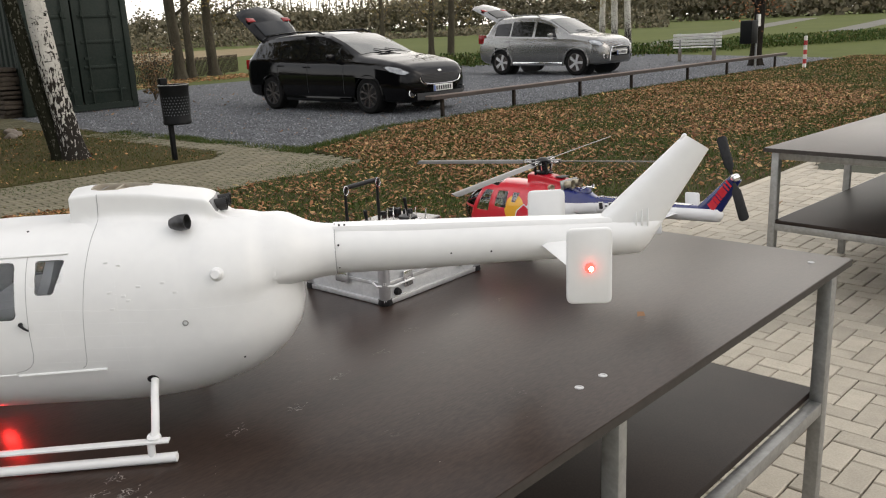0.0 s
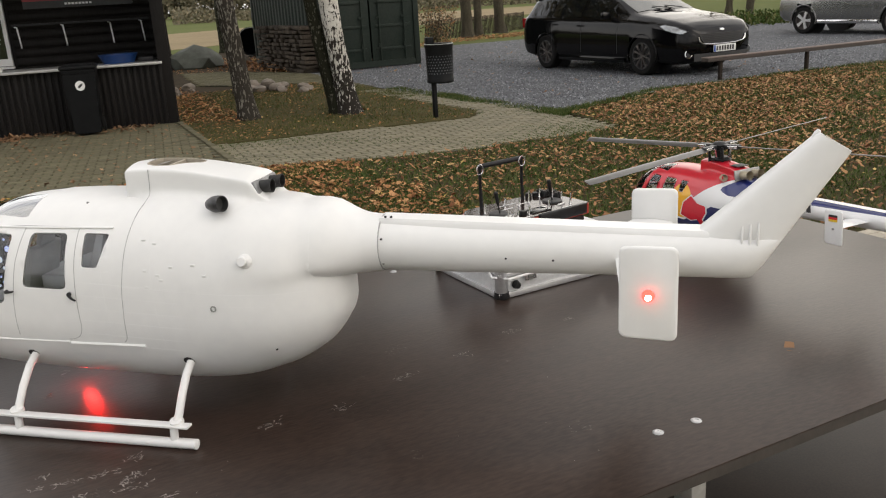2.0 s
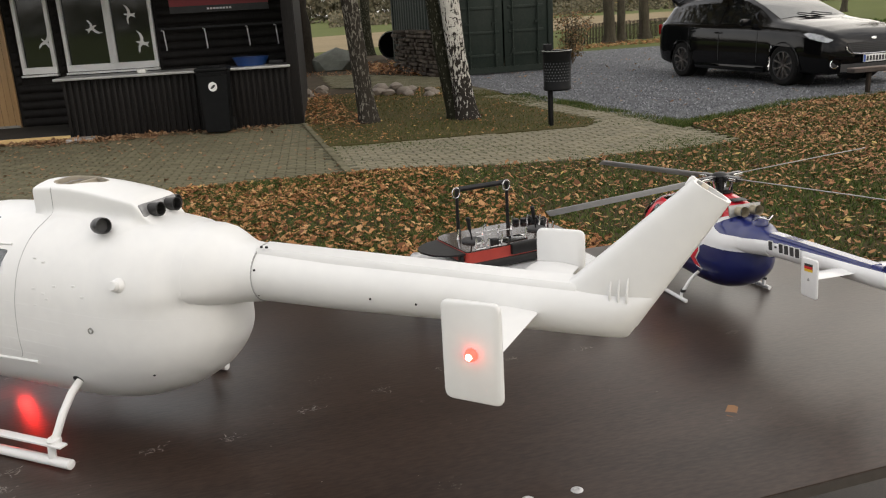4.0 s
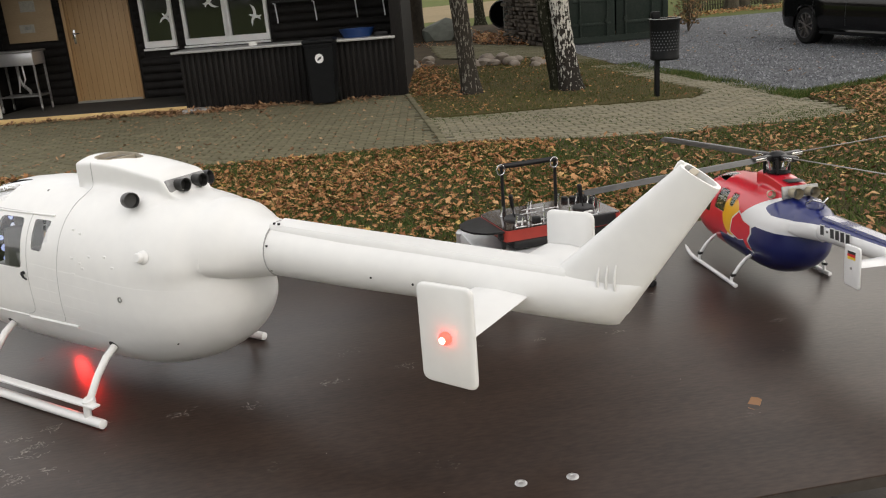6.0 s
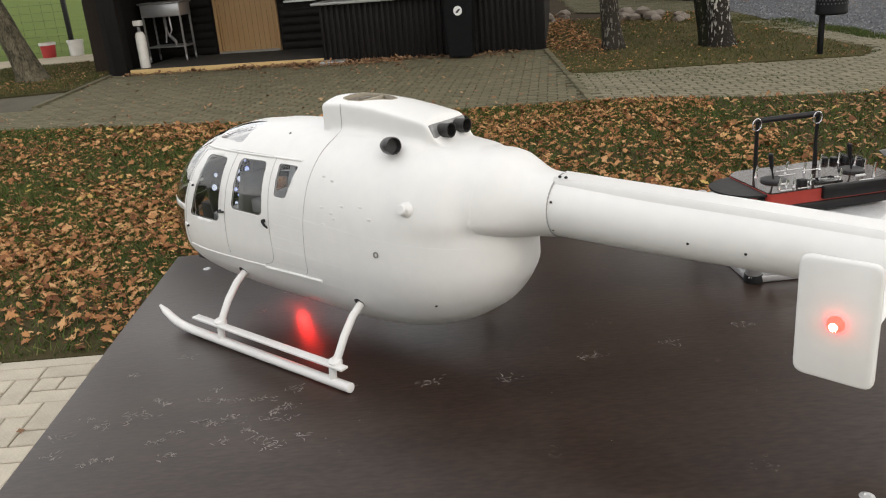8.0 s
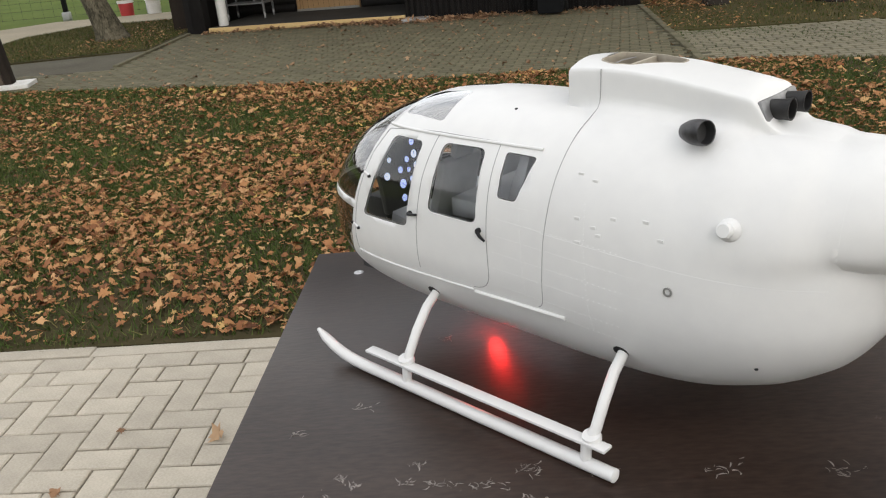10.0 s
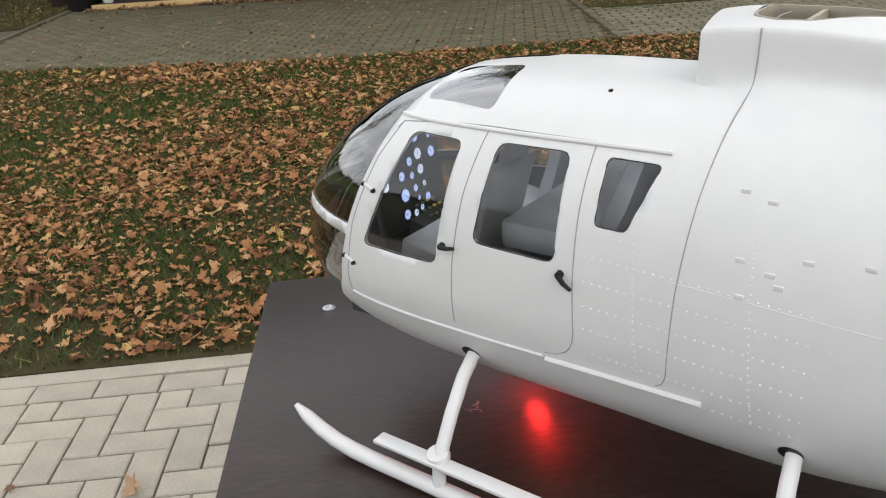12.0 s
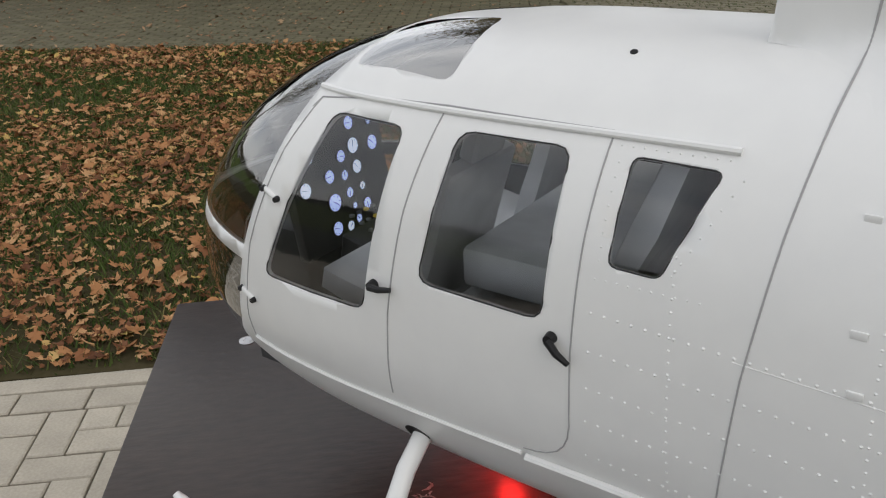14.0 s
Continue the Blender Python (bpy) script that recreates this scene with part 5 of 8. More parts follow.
def rivet(F, z, s, r=0.0011):
    c = on_skin(F, z, s, -0.0002)
    e = 0.002
    n_ = ((on_skin(F + e, z, s) - on_skin(F - e, z, s)).cross(on_skin(F, z + e, s) - on_skin(F, z - e, s))).normalized()
    if n_.y * s < 0:
        n_ = -n_
    u = n_.orthogonal().normalized()
    v = n_.cross(u)
    i = len(verts)
    verts.append(tuple(c + n_ * r * 0.75))
    for k in range(6):
        a = math.pi * k / 3
        verts.append(tuple(c + r * (math.cos(a) * u + math.sin(a) * v)))
    faces.extend((i, i + 1 + k, i + 1 + (k + 1) % 6) for k in range(6))


for s in (1, -1):
    for z in (.155, .175, .20, .222, .245, .268):
        for k in range(52):
            F = .205 - .0076 * k
            if F > -.19:
                rivet(F, z - .0004 * k, s, .00125 if F > .02 else .0007)
    for F0 in (.155, .06):
        for k in range(24):
            rivet(F0 + 0.0004 * k, .15 + .0068 * k, s)
    for k in range(20):
        rivet(.205 - .0062 * (k % 10), .287 if k < 10 else .352, s, .0009)
    for k in range(8):
        rivet(.165 - .0035 * k, .297 + .0068 * k, s, .0009), rivet(.204, .297 + .0068 * k, s, .0009)
    for k in range(100):
        rivet(.48 - .0063 * k, max(section(.48 - .0063 * k)[1] + .028, .07), s, .0008)
raw("rivets", verts, faces, M_WHITE, "rows of tiny rivet heads", parent=fus)
# cabin
part("cabin_floor", boxed((.33, 0, .112), (.42, .19, .012)), M_CABIN, heli)
part("bulkhead", boxed((.125, 0, .23), (.01, .20, .24)), M_CABIN, heli, "dark grey cabin rear wall")


def slab(pts, y0, y1, t):
    """A flat panel that follows (station, height) points, t thick, from y0 to y1."""
    up_ = [Vector((f, 0, z)) for f, z in pts]
    out_ = []
    for k, p in enumerate(up_):
        d = (up_[min(k + 1, len(up_) - 1)] - up_[max(k - 1, 0)]).normalized()
        out_.append(p + Vector((-d.z, 0, d.x)) * t)
    loop = up_ + out_[::-1]
    b = rings(bmesh.new(), [[(p.x, y, p.z) for p in loop] for y in (y0, y1)])
    bmesh.ops.bevel(b, geom=[e for e in b.edges], offset=min(.002, t * .25), segments=1, affect="EDGES")
    return b


for s in (1, -1):
    y0, y1 = sorted((.030 * s, .108 * s))
    seat = part("cockpit_seat", slab([(.352, .186), (.395, .190), (.445, .204)], y0, y1, .020), M_SEAT, heli, "pale grey angular seat cushion")
    part("seat_back", slab([(.318, .312), (.338, .25), (.358, .188)], y0, y1, .014), M_SEAT, seat)
    part("headrest", slab([(.306, .348), (.317, .314)], y0 + .02, y1 - .02, .012), M_SEAT, seat)
    part("seat_base", boxed((.392, (y0 + y1) / 2, .151), (.072, .062, .066), bevel=.003), M_CABIN, seat)
    part("control_stick", tubed([(.468, .066 * s, .118), (.458, .066 * s, .17), (.452, .066 * s, .198), (.450, .066 * s, .212)], [.002, .002, .0042, .0035], 8), M_BLACK, heli)
    for y in (.045, .085):
        part("pedal", boxed((.53, y * s, .135), (.006, .018, .022), bevel=.001), M_STEEL, heli)
    part("bench_leg", slab([(.306, .236), (.284, .18), (.252, .118)], y0 + .012, y1 - .002, .014), M_SEAT, heli, "pale slanting bench leg")
bench = part("rear_bench", boxed((.262, 0, .252), (.108, .212, .028), bevel=.004), M_SEAT, heli, "pale grey rear bench")
part("bench_back", slab([(.166, .352), (.186, .30), (.208, .248)], -.106, .106, .016), M_SEAT, bench)
part("door_post", slab([(.332, .345), (.342, .24), (.352, .13)], -.118, -.112, .012), M_CABIN, heli)
PANEL = pose(.516, .002, .246, 0, 8.4, 0)
panel = part("instrument_panel", boxed((0, 0, 0), (.012, .120, .116), PANEL, bevel=.004), M_INK, heli, "black instrument panel with lit dials")
part("glare_shield", boxed((0, 0, 0), (.05, .128, .006), pose(.532, .002, .308, 0, 10, 0), bevel=.002), M_BLACK, panel)
part("panel_shroud", boxed((.535, .002, .165), (.05, .11, .10), bevel=.006), M_BLACK, panel)
console = part("centre_console", slab([(.415, .128), (.45, .146), (.505, .158)], -.030, .028, .05), M_INK, heli, "black centre console with small switches")
rp_ = random.Random(8)
DIALS = [(-.016, .291, .0059), (-.016, .271, .0070), (-.041, .267, .0066), (.001, .266, .0054), (-.016, .252, .0060), (.019, .253, .0058), (.001, .249, .0044), (.049, .250, .0066), (.019, .230, .0078), (-.001, .233, .0045), (-.018, .234, .0038), (-.020, .217, .0051), (.022, .2075, .0062), (.006, .2045, .0046), (-.006, .2075, .0040), (-.004, .220, .0030), (.038, .274, .0046), (-.041, .287, .0036)]
for k, (y, z, r) in enumerate(DIALS):
    r *= 1.12
    m = PANEL @ pose(-.0062, y - .002, z - .2475, 0, -90, 0)
    d = part("dial", lathe([(0, .0006), (r * .86, .0006), (r * .86, 0), (0, 0)], 18, m), M_DIALW if k % 3 == 1 else M_DIAL, panel, "lit round dial")
    part("bezel", lathe([(r * .86, -.0004), (r * .86, .0014), (r, .0014), (r, -.0004)], 18, m), M_BLACK, d)
    tick = bmesh.new()
    for j in range(8):
        box(tick, (0, 0, 0), (r * .16, .0005, .0003), m @ pose(0, 0, 0, 0, 0, 45 * j) @ pose(r * .66, 0, .0009))
    part("tick_marks", tick, M_INK, d)
    part("needle", boxed((0, 0, .0010), (r * .75, .0006, .0003), m @ pose(0, 0, 0, 0, 0, rp_.uniform(0, 360)) @ pose(r * .2, 0, 0)), M_INK, d)
for k in range(36):
    f = .425 + .0105 * (k % 8)
    part("switch", boxed((f, -.020 + .0095 * (k // 8), .1845 + (f - .425) * .42), (.0035, .0035, .0022)), M_AMBER if k in (6, 14, 15) else M_STEEL, console)
belly = part("belly_lamp", lathe([(0, -.012), (.006, -.011), (.010, -.006), (.011, 0), (0, 0)], 16, pose(.355, .0, .055)), M_BELLY, heli, "lit red lamp under the belly")
lampl = new("belly_light", bpy.data.lights.new("belly_light", "POINT"))
lampl.data.energy, lampl.data.color, lampl.data.shadow_soft_size = 0.34, (1, 0.02, 0.015), 0.012
lampl.matrix_world = HELI @ pose(.355, 0, .028)

# ---- second model helicopter, painted ----
def livery(name):
    """Red nose, white sweep, blue tail and belly, a yellow disc: masks from the model's own axes."""
    m = bpy.data.materials.new(name)
    m.use_nodes = True
    n, l = m.node_tree.nodes, m.node_tree.links
    p = n["Principled BSDF"]
    p.inputs["Roughness"].default_value, p.inputs["Coat Weight"].default_value, p.inputs["Coat Roughness"].default_value = 0.30, 0.6, 0.03
    tc, sp = n.new("ShaderNodeTexCoord"), n.new("ShaderNodeSeparateXYZ")
    l.new(tc.outputs["Object"], sp.inputs[0])

    def math_(op, a, b=None, c=None):
        q = n.new("ShaderNodeMath")
        q.operation = op
        for k, v in enumerate((a, b, c)):
            if v is not None:
                if isinstance(v, (int, float)):
                    q.inputs[k].default_value = v
                else:
                    l.new(v, q.inputs[k])
        return q.outputs[0]

    x, y, z = sp.outputs
    u = math_("ADD", math_("MAXIMUM", x, -0.16), 0.009)
    border = math_("SUBTRACT", math_("SUBTRACT", 0.353, math_("MULTIPLY", u, 0.55)), math_("MULTIPLY", math_("MULTIPLY", u, u), 1.5))
    nose = math_("GREATER_THAN", z, border)
    lift = math_("MINIMUM", math_("MULTIPLY", math_("MAXIMUM", math_("SUBTRACT", 0.15, x), 0.0), 0.55), 0.098)
    belly = math_("MULTIPLY", math_("LESS_THAN", z, math_("ADD", lift, 0.163)), math_("LESS_THAN", x, 0.27))
    tip = math_("SUBTRACT", -0.055, x)
    under_line = math_("ADD", math_("ADD", 0.324, math_("MULTIPLY", math_("MAXIMUM", math_("SUBTRACT", tip, 0.145), 0.0), 0.062)), math_("MULTIPLY", math_("MAXIMUM", math_("SUBTRACT", 0.05, tip), 0.0), 0.34))
    back = math_("MULTIPLY", math_("GREATER_THAN", z, under_line), math_("LESS_THAN", z, math_("ADD", 0.352, math_("MULTIPLY", tip, 0.65))))
    boomtop = math_("MULTIPLY", back, math_("GREATER_THAN", tip, 0.0))
    dx, dz = math_("SUBTRACT", x, 0.172), math_("SUBTRACT", z, 0.253)
    disc = math_("LESS_THAN", math_("ADD", math_("MULTIPLY", math_("MULTIPLY", dx, dx), 1.35), math_("MULTIPLY", dz, dz)), 0.0066)

    def over(mask, colour, under):
        q = n.new("ShaderNodeMix")
        q.data_type = "RGBA"
        l.new(mask, q.inputs[0])
        if isinstance(under, tuple):
            q.inputs[6].default_value = (*under, 1)
        else:
            l.new(under, q.inputs[6])
        q.inputs[7].default_value = (*colour, 1)
        return q.outputs[2]

    c = over(nose, (0.56, 0.014, 0.030), (0.74, 0.74, 0.74))
    c = over(belly, (0.006, 0.011, 0.085), c)
    c = over(boomtop, (0.008, 0.015, 0.115), c)
    c = over(disc, (0.78, 0.40, 0.012), c)
    l.new(c, p.inputs["Base Color"])
    return m


M_LIVERY = livery("sport_livery")
M_LIVWHITE = surf("livery_white", (0.76, 0.76, 0.76), (0.72, 0.72, 0.72), 10, 0.25, coat=0.5)
M_LIVBLUE = surf("livery_blue", (0.008, 0.015, 0.115), (0.007, 0.013, 0.10), 10, 0.2, coat=0.8)
M_LIVRED = surf("livery_red", (0.62, 0.02, 0.04), (0.56, 0.02, 0.035), 10, 0.25, coat=0.6)
M_BLADE = surf("blade_grey", (0.022, 0.021, 0.020), (0.05, 0.047, 0.044), 30, 0.30, coat=0.25, fine=90)
M_TXRED = surf("transmitter_red", (0.36, 0.040, 0.028), (0.30, 0.034, 0.025), 14, 0.4)
M_TXTOP = surf("transmitter_top", (0.020, 0.013, 0.011), (0.030, 0.019, 0.016), 14, 0.10, spec=0.5)
M_GRIP = surf("grip_metal", (0.03, 0.03, 0.032), (0.07, 0.07, 0.072), 40, 0.35, metal=0.6)
M_BRASS = surf("exhaust_brass", (0.52, 0.46, 0.34), (0.40, 0.35, 0.25), 30, 0.4, metal=0.4)
RED = pose(0.775, 0.114, TZ, 0, 0, 88.3) @ Matrix.Diagonal((0.555, 0.555, 0.555, 1))
rh = thing("painted_model_helicopter", RED, "smaller model helicopter painted red, white and blue, with rotor", "model helicopter")
b2 = body_grid(60, 64)
kinds2 = split_body(b2)
rf = part("fuselage", b2, [M_LIVERY, M_CABIN], rh, "glossy red, white and blue fuselage", smooth=60)
s2_ = rf.modifiers.new("thickness", "SOLIDIFY")
s2_.thickness, s2_.offset, s2_.material_offset = 0.004, -1.0, 1
for (kind, i, left), polys in sorted(kinds2.items()):
    part(kind, sheet(polys), M_PANE, rf, "dark smoked pane", smooth=60, axis=(.40, 0, .2))
part("tail_fairing", rings(bmesh.new(), FAIRING, cap=(False, True)), M_LIVERY, rh, smooth=60)
part("engine_cowl", cowl_skin(), M_LIVERY, rh, smooth=50)
rb = part("tail_boom", rings(bmesh.new(), [oval(F, r, zc_ + r, zc_ - r, 2.0, 32) for F, r, zc_ in ((-.300, .0455, .3015), (-.6, .0415, .2985), (-.955, .0375, .2935), (-.975, .035, .2935), (-.992, .010, .2935))]), M_LIVERY, rh, smooth=60)
part("shaft_cover", rings(bmesh.new(), cover), M_LIVBLUE, rb, smooth=50)
rfin = part("tail_fin", fin_mesh(), M_LIVBLUE, rh, "blue swept fin with red lettering bars", smooth=40)
for k, ww in enumerate((.022, .016, .018, .010, .022, .016, .009, .009)):
    u = (.10 + .105 * k)
    cx, cz = -.875 - .115 * u, .315 + .15 * u
    for s in (1, -1):
        part("letter_bar", boxed((0, 0, 0), (ww, .0015, .04), pose(cx, .0255 * s - .008 * u * s, cz, 0, 42, 0)), M_LIVRED, rfin, "red print bar")
rst = part("stabiliser", rings(bmesh.new(), [[(x, y, z) for x, z in ((-.684 - o, .2945), (-.694 - o, .2995), (-.729 - o, .3005), (-.774, .2945), (-.729 - o, .2905), (-.694 - o, .291))] for y, o in ((-.18, .012), (-.04, 0), (.04, 0), (.184, .012))]), M_LIVWHITE, rh)
for s in (1, -1):
    pl = part("end_plate", plate_mesh(.186 * s, [(-.695, .360), (-.775, .359), (-.775, .222), (-.695, .226)], .0045), M_LIVWHITE, rst, smooth=50)
    for k in range(3):
        part("flag_stripe", boxed((-.735, .1915 * s, .337 - .009 * k), (.040, .001, .009)), M_FLAG[k], pl)
    part("plate_screw", lathe([(0, .003), (.004, .003), (.005, 0), (0, 0)], 10, pose(-.735, .1905 * s, .286, -90 * s, 0, 0)), M_STEEL, pl)
    for k in range(6):
        part("letter_bar", boxed((0, 0, 0), (.022 if k != 1 else .012, .0015, .034 if k != 1 else .008), pose(-.338 - .031 * k, .0462 * s, .311, 0, 4, 0)), M_INK, rb, "dark print bar")
        part("letter_edge", boxed((0, 0, 0), (.029 if k != 1 else .018, .0011, .041 if k != 1 else .014), pose(-.338 - .031 * k, .0459 * s, .311, 0, 4, 0)), M_LIVWHITE, rb, "white outline of a print bar")
    for nm, k_, mt, lb in (("emblem_border", 1.10, M_LIVWHITE, "white outline"), ("emblem", 1.0, M_LIVRED, "plain red emblem shape")):
        ctr = (.085, .218)
        shape = [(ctr[0] + (a - ctr[0]) * k_, ctr[1] + (c_ - ctr[1]) * k_) for a, c_ in ((.165, .19), (.150, .25), (.105, .288), (.06, .262), (.005, .255), (.0, .225), (.022, .19), (-.01, .150), (.03, .156), (.055, .185), (.10, .172))]
        off = .0022 if nm == "emblem" else .0012
        b = bmesh.new()
        cv = b.verts.new(on_skin(*ctr, s, off + .001))
        rim_ = []
        for (f0, z0), (f1, z1) in zip(shape, shape[1:] + shape[:1]):
            rim_ += [b.verts.new(on_skin(f0 + (f1 - f0) * q / 3, z0 + (z1 - z0) * q / 3, s, off)) for q in range(3)]
        mid_ = [b.verts.new(on_skin((v.co.x + ctr[0]) / 2, (v.co.z + ctr[1]) / 2, s, off)) for v in rim_]
        for q in range(len(rim_)):
            q2 = (q + 1) % len(rim_)
            b.faces.new((rim_[q], rim_[q2], mid_[q2], mid_[q])), b.faces.new((mid_[q], mid_[q2], cv))
        part(nm, b, mt, rf, lb)
    part("side_exhaust", stub(s, 1.2), M_BRASS, rh, "dull brass exhaust stub", smooth=50)
    part("exhaust_pipe", tubed([(-.09, .034 * s, .405), (-.135, .034 * s, .411), (-.150, .034 * s, .413)], [.019, .019, .0215], 18, cap=(True, False)), M_BRASS, rh, "dull brass exhaust pipe")
skid_set(rh, M_LIVWHITE, "white skid tube", scale_steps=False, collar=M_BLACK, short=.05)
part("exhaust_plate", boxed((0, 0, 0), (.010, .150, .050), pose(-.100, 0, .408, 0, 14, 0), bevel=.003), M_STEEL, rh, "bright exhaust plate")
part("head_plate", lathe([(0, .4515), (.048, .4515), (.050, .455), (.03, .462), (0, .462)], 24, pose(.07, 0, 0)), M_BLACK, rh)
part("roof_mesh", boxed((-.052, 0, .4415), (.05, .07, .003), pose(0, 0, 0, 0, 0, 0), bevel=.001), M_INK, rh)
part("clear_cap", lathe([(.036, 0), (.034, .016), (.024, .028), (0, .033)], 20, pose(-.205, 0, .370)), M_LIVBLUE, rh, "glossy blue domed cap")
part("tail_hoop", tubed([(-.20, .03, .385), (-.24, .03, .41), (-.26, 0, .40), (-.24, -.03, .41), (-.2, -.03, .385)], .003, 8), M_CHROME, rh)
# rotor head and blades
mast = part("mast", lathe([(.036, .43), (.030, .455), (.017, .46), (.017, .515), (.036, .520), (.040, .543), (.022, .556), (0, .558)], 20, pose(.08, 0, 0)), M_BLACK, rh, "black rotor mast and swashplate")
part("swashplate", lathe([(.017, .474), (.040, .475), (.042, .480), (.040, .485), (.017, .486)], 24, pose(.08, 0, 0)), M_BLACK, mast)
for k in range(4):
    a = radians(-81 + 90 * k)
    hub = part("blade_grip", boxed((.072, 0, .536), (.085, .030, .020), Matrix.Translation((.08, 0, 0)) @ Matrix.Rotation(a, 4, "Z"), bevel=.003), M_GRIP, mast, "dark metal blade grip")
    m = Matrix.Translation((.08, 0, 0)) @ Matrix.Rotation(a, 4, "Z")
    for y in (-.017, .017):
        part("grip_bolt", boxed((.085, y, .536), (.052, .005, .013), m, bevel=.0015), M_CHROME, hub, "bright bolt plate")
    sec_ = [(y * .9, z - .26 * y) for y, z in ((-.022, 0), (-.016, .0028), (-.004, .0034), (.014, .0018), (.030, 0), (.014, -.0008), (-.004, -.0014), (-.016, -.0014))]
    droop = lambda r: .536 - .004 * (r / .9) ** 2
    b = rings(bmesh.new(), [[m @ Vector((r, w * y, droop(r) + z)) for y, z in sec_] for r, w in ((.10, .55), (.13, 1), (.35, 1), (.6, 1), (.855, 1), (.870, .7))])
    part("rotor_blade", b, M_BLADE, hub, "long dark glossy rotor blade")
    part("pitch_link", tubed([m @ Vector((.040, .012, .482)), m @ Vector((.055, .02, .530))], .0045, 8), M_CHROME, mast)
    part("damper", tubed([m @ Vector((.036, -.026, .450)), m @ Vector((.038, -.028, .50)), m @ Vector((.034, -.026, .535))], [.009, .006, .009], 8), M_BLACK, mast)
tro = part("tail_rotor_hub", lathe([(0, -.012), (.018, -.012), (.018, .014), (.008, .03), (0, .03)], 16, pose(-1.01, .03, .472, -90, 0, 0)), M_CHROME, rh)
for s in (1, -1):
    d = Vector((.27, 0, .96)).normalized() * s
    pts = [Vector((-1.01, .055, .472)) + d * r for r in (.02, .04, .06, .19, .2)]
    part("tail_blade", tubed(pts, [.006, .010, .022, .024, .012], 12, flat=.16), M_BLACK, tro, "black tail rotor blade")

# the painted model carries its tail a little higher
tail_up = Matrix.Translation((-.2, 0, .30)) @ Matrix.Rotation(radians(3.7), 4, "Y") @ Matrix.Translation((.2, 0, -.30))
for piece in (rfin, tro):
    for ob in [piece, *piece.children_recursive]:
        ob.data.transform(Matrix.Translation((-.062, 0, .006)))
for piece in (rb, rfin, rst, tro):
    for ob in [piece, *piece.children_recursive]:
        ob.data.transform(tail_up)
for ob in [mast, *mast.children_recursive]:
    ob.data.transform(Matrix.Translation((.08, 0, .48)) @ Matrix.Rotation(radians(3), 4, "Y") @ Matrix.Rotation(radians(-2.2), 4, "X") @ Matrix.Translation((-.08, 0, -.502)))

# ---- flight case with transmitter ----
case = thing("flight_case", pose(0.292, 0.335, TZ, 0, 0, 2.5), "silver aluminium flight case lying closed on the table", "case")
CX, CY, CZ = 0.40, 0.31, 0.108
part("base", boxed((0, 0, .031), (CX - .006, CY - .006, .052), bevel=.004), M_CASE, case)
part("lid", boxed((0, 0, .082), (CX - .006, CY - .006, .048), bevel=.010), M_CASE, case, "rounded silver lid")
for z in (.008, .0565, .0605):
    for s in (1, -1):
        part("edge_rail", boxed((0, s * (CY / 2 - .002), z), (CX, .010, .006 if z > .03 else .014), bevel=.0015), M_ALU, case)
        part("edge_rail", boxed((s * (CX / 2 - .002), 0, z), (.010, CY, .006 if z > .03 else .014), bevel=.0015), M_ALU, case)
for sx in (1, -1):
    for sy in (1, -1):
        part("corner", lathe([(0, .0), (.014, .0), (.016, .004), (.016, .10), (.010, .107), (0, .108)], 16, pose(sx * (CX / 2 - .011), sy * (CY / 2 - .011), .002)), M_ALU, case, "round aluminium corner")
        part("foot", lathe([(0, 0), (.019, 0), (.020, .004), (.018, .016), (0, .016)], 14, pose(sx * (CX / 2 - .012), sy * (CY / 2 - .012), 0)), M_BLACK, case)
for x in (-.115, .115):
    lt = part("latch", boxed((x, -CY / 2 - .004, .058), (.034, .008, .044), bevel=.002), M_CHROME, case, "steel snap latch")
    part("latch_key", boxed((x, -CY / 2 - .009, .05), (.018, .005, .018), bevel=.0015), M_STEEL, lt)
part("stud", lathe([(0, .012), (.008, .011), (.011, 0), (0, 0)], 14, pose(-.155, -CY / 2, .03, 90, 0, 0)), M_BLACK, case)
part("hasp", boxed((-CX / 2 - .004, 0, .058), (.008, .05, .03), bevel=.002), M_CHROME, case)
part("strap", tubed([(-CX / 2 - .006, -.12, .06), (-CX / 2 - .012, -.14, .055), (-CX / 2 + .02, -CY / 2 - .012, .052), (-.1, -CY / 2 - .014, .055)], .003, 6), M_FRAMEW, case)

tx = thing("radio_transmitter", pose(0.292, 0.36, TZ + CZ + .001, 0, 0, 9) @ Matrix.Diagonal((.87, .95, 1, 1)), "radio transmitter tray, red body with black top and carrying bow", "transmitter")
part("underside", boxed((0, 0, .012), (.30, .20, .022), bevel=.008), M_BLACK, tx)
poly = rounded([(-.172, -.095), (.178, -.095), (.182, .07), (.165, .10), (-.14, .10), (-.172, .075)], .012)
part("body", prism(poly, .022, .047), M_TXRED, tx, "red body shell")
part("top_plate", prism([(x * .985, y * .985) for x, y in poly], .047, .051), M_TXTOP, tx, "black top plate")
part("front_trim", boxed((.06, -.098, .04), (.19, .014, .028), bevel=.004), M_BLACK, tx)
rest = part("hand_rest", prism(rounded([(-.262, -.005), (-.250, -.05), (-.215, -.082), (-.15, -.092), (-.15, .078), (-.215, .062), (-.250, .035)], .012), .043, .0475), M_BLACK, tx, "thin rounded black hand rest")
part("rest_bracket", boxed((-.168, -.070, .022), (.010, .012, .044), bevel=.002), M_BLACK, rest)
part("strap_knob", lathe([(.010, 0), (.011, .004), (.008, .010), (0, .011)], 14, pose(-.172, -.075, .032, 0, -90, 0)), M_BLACK, tx)
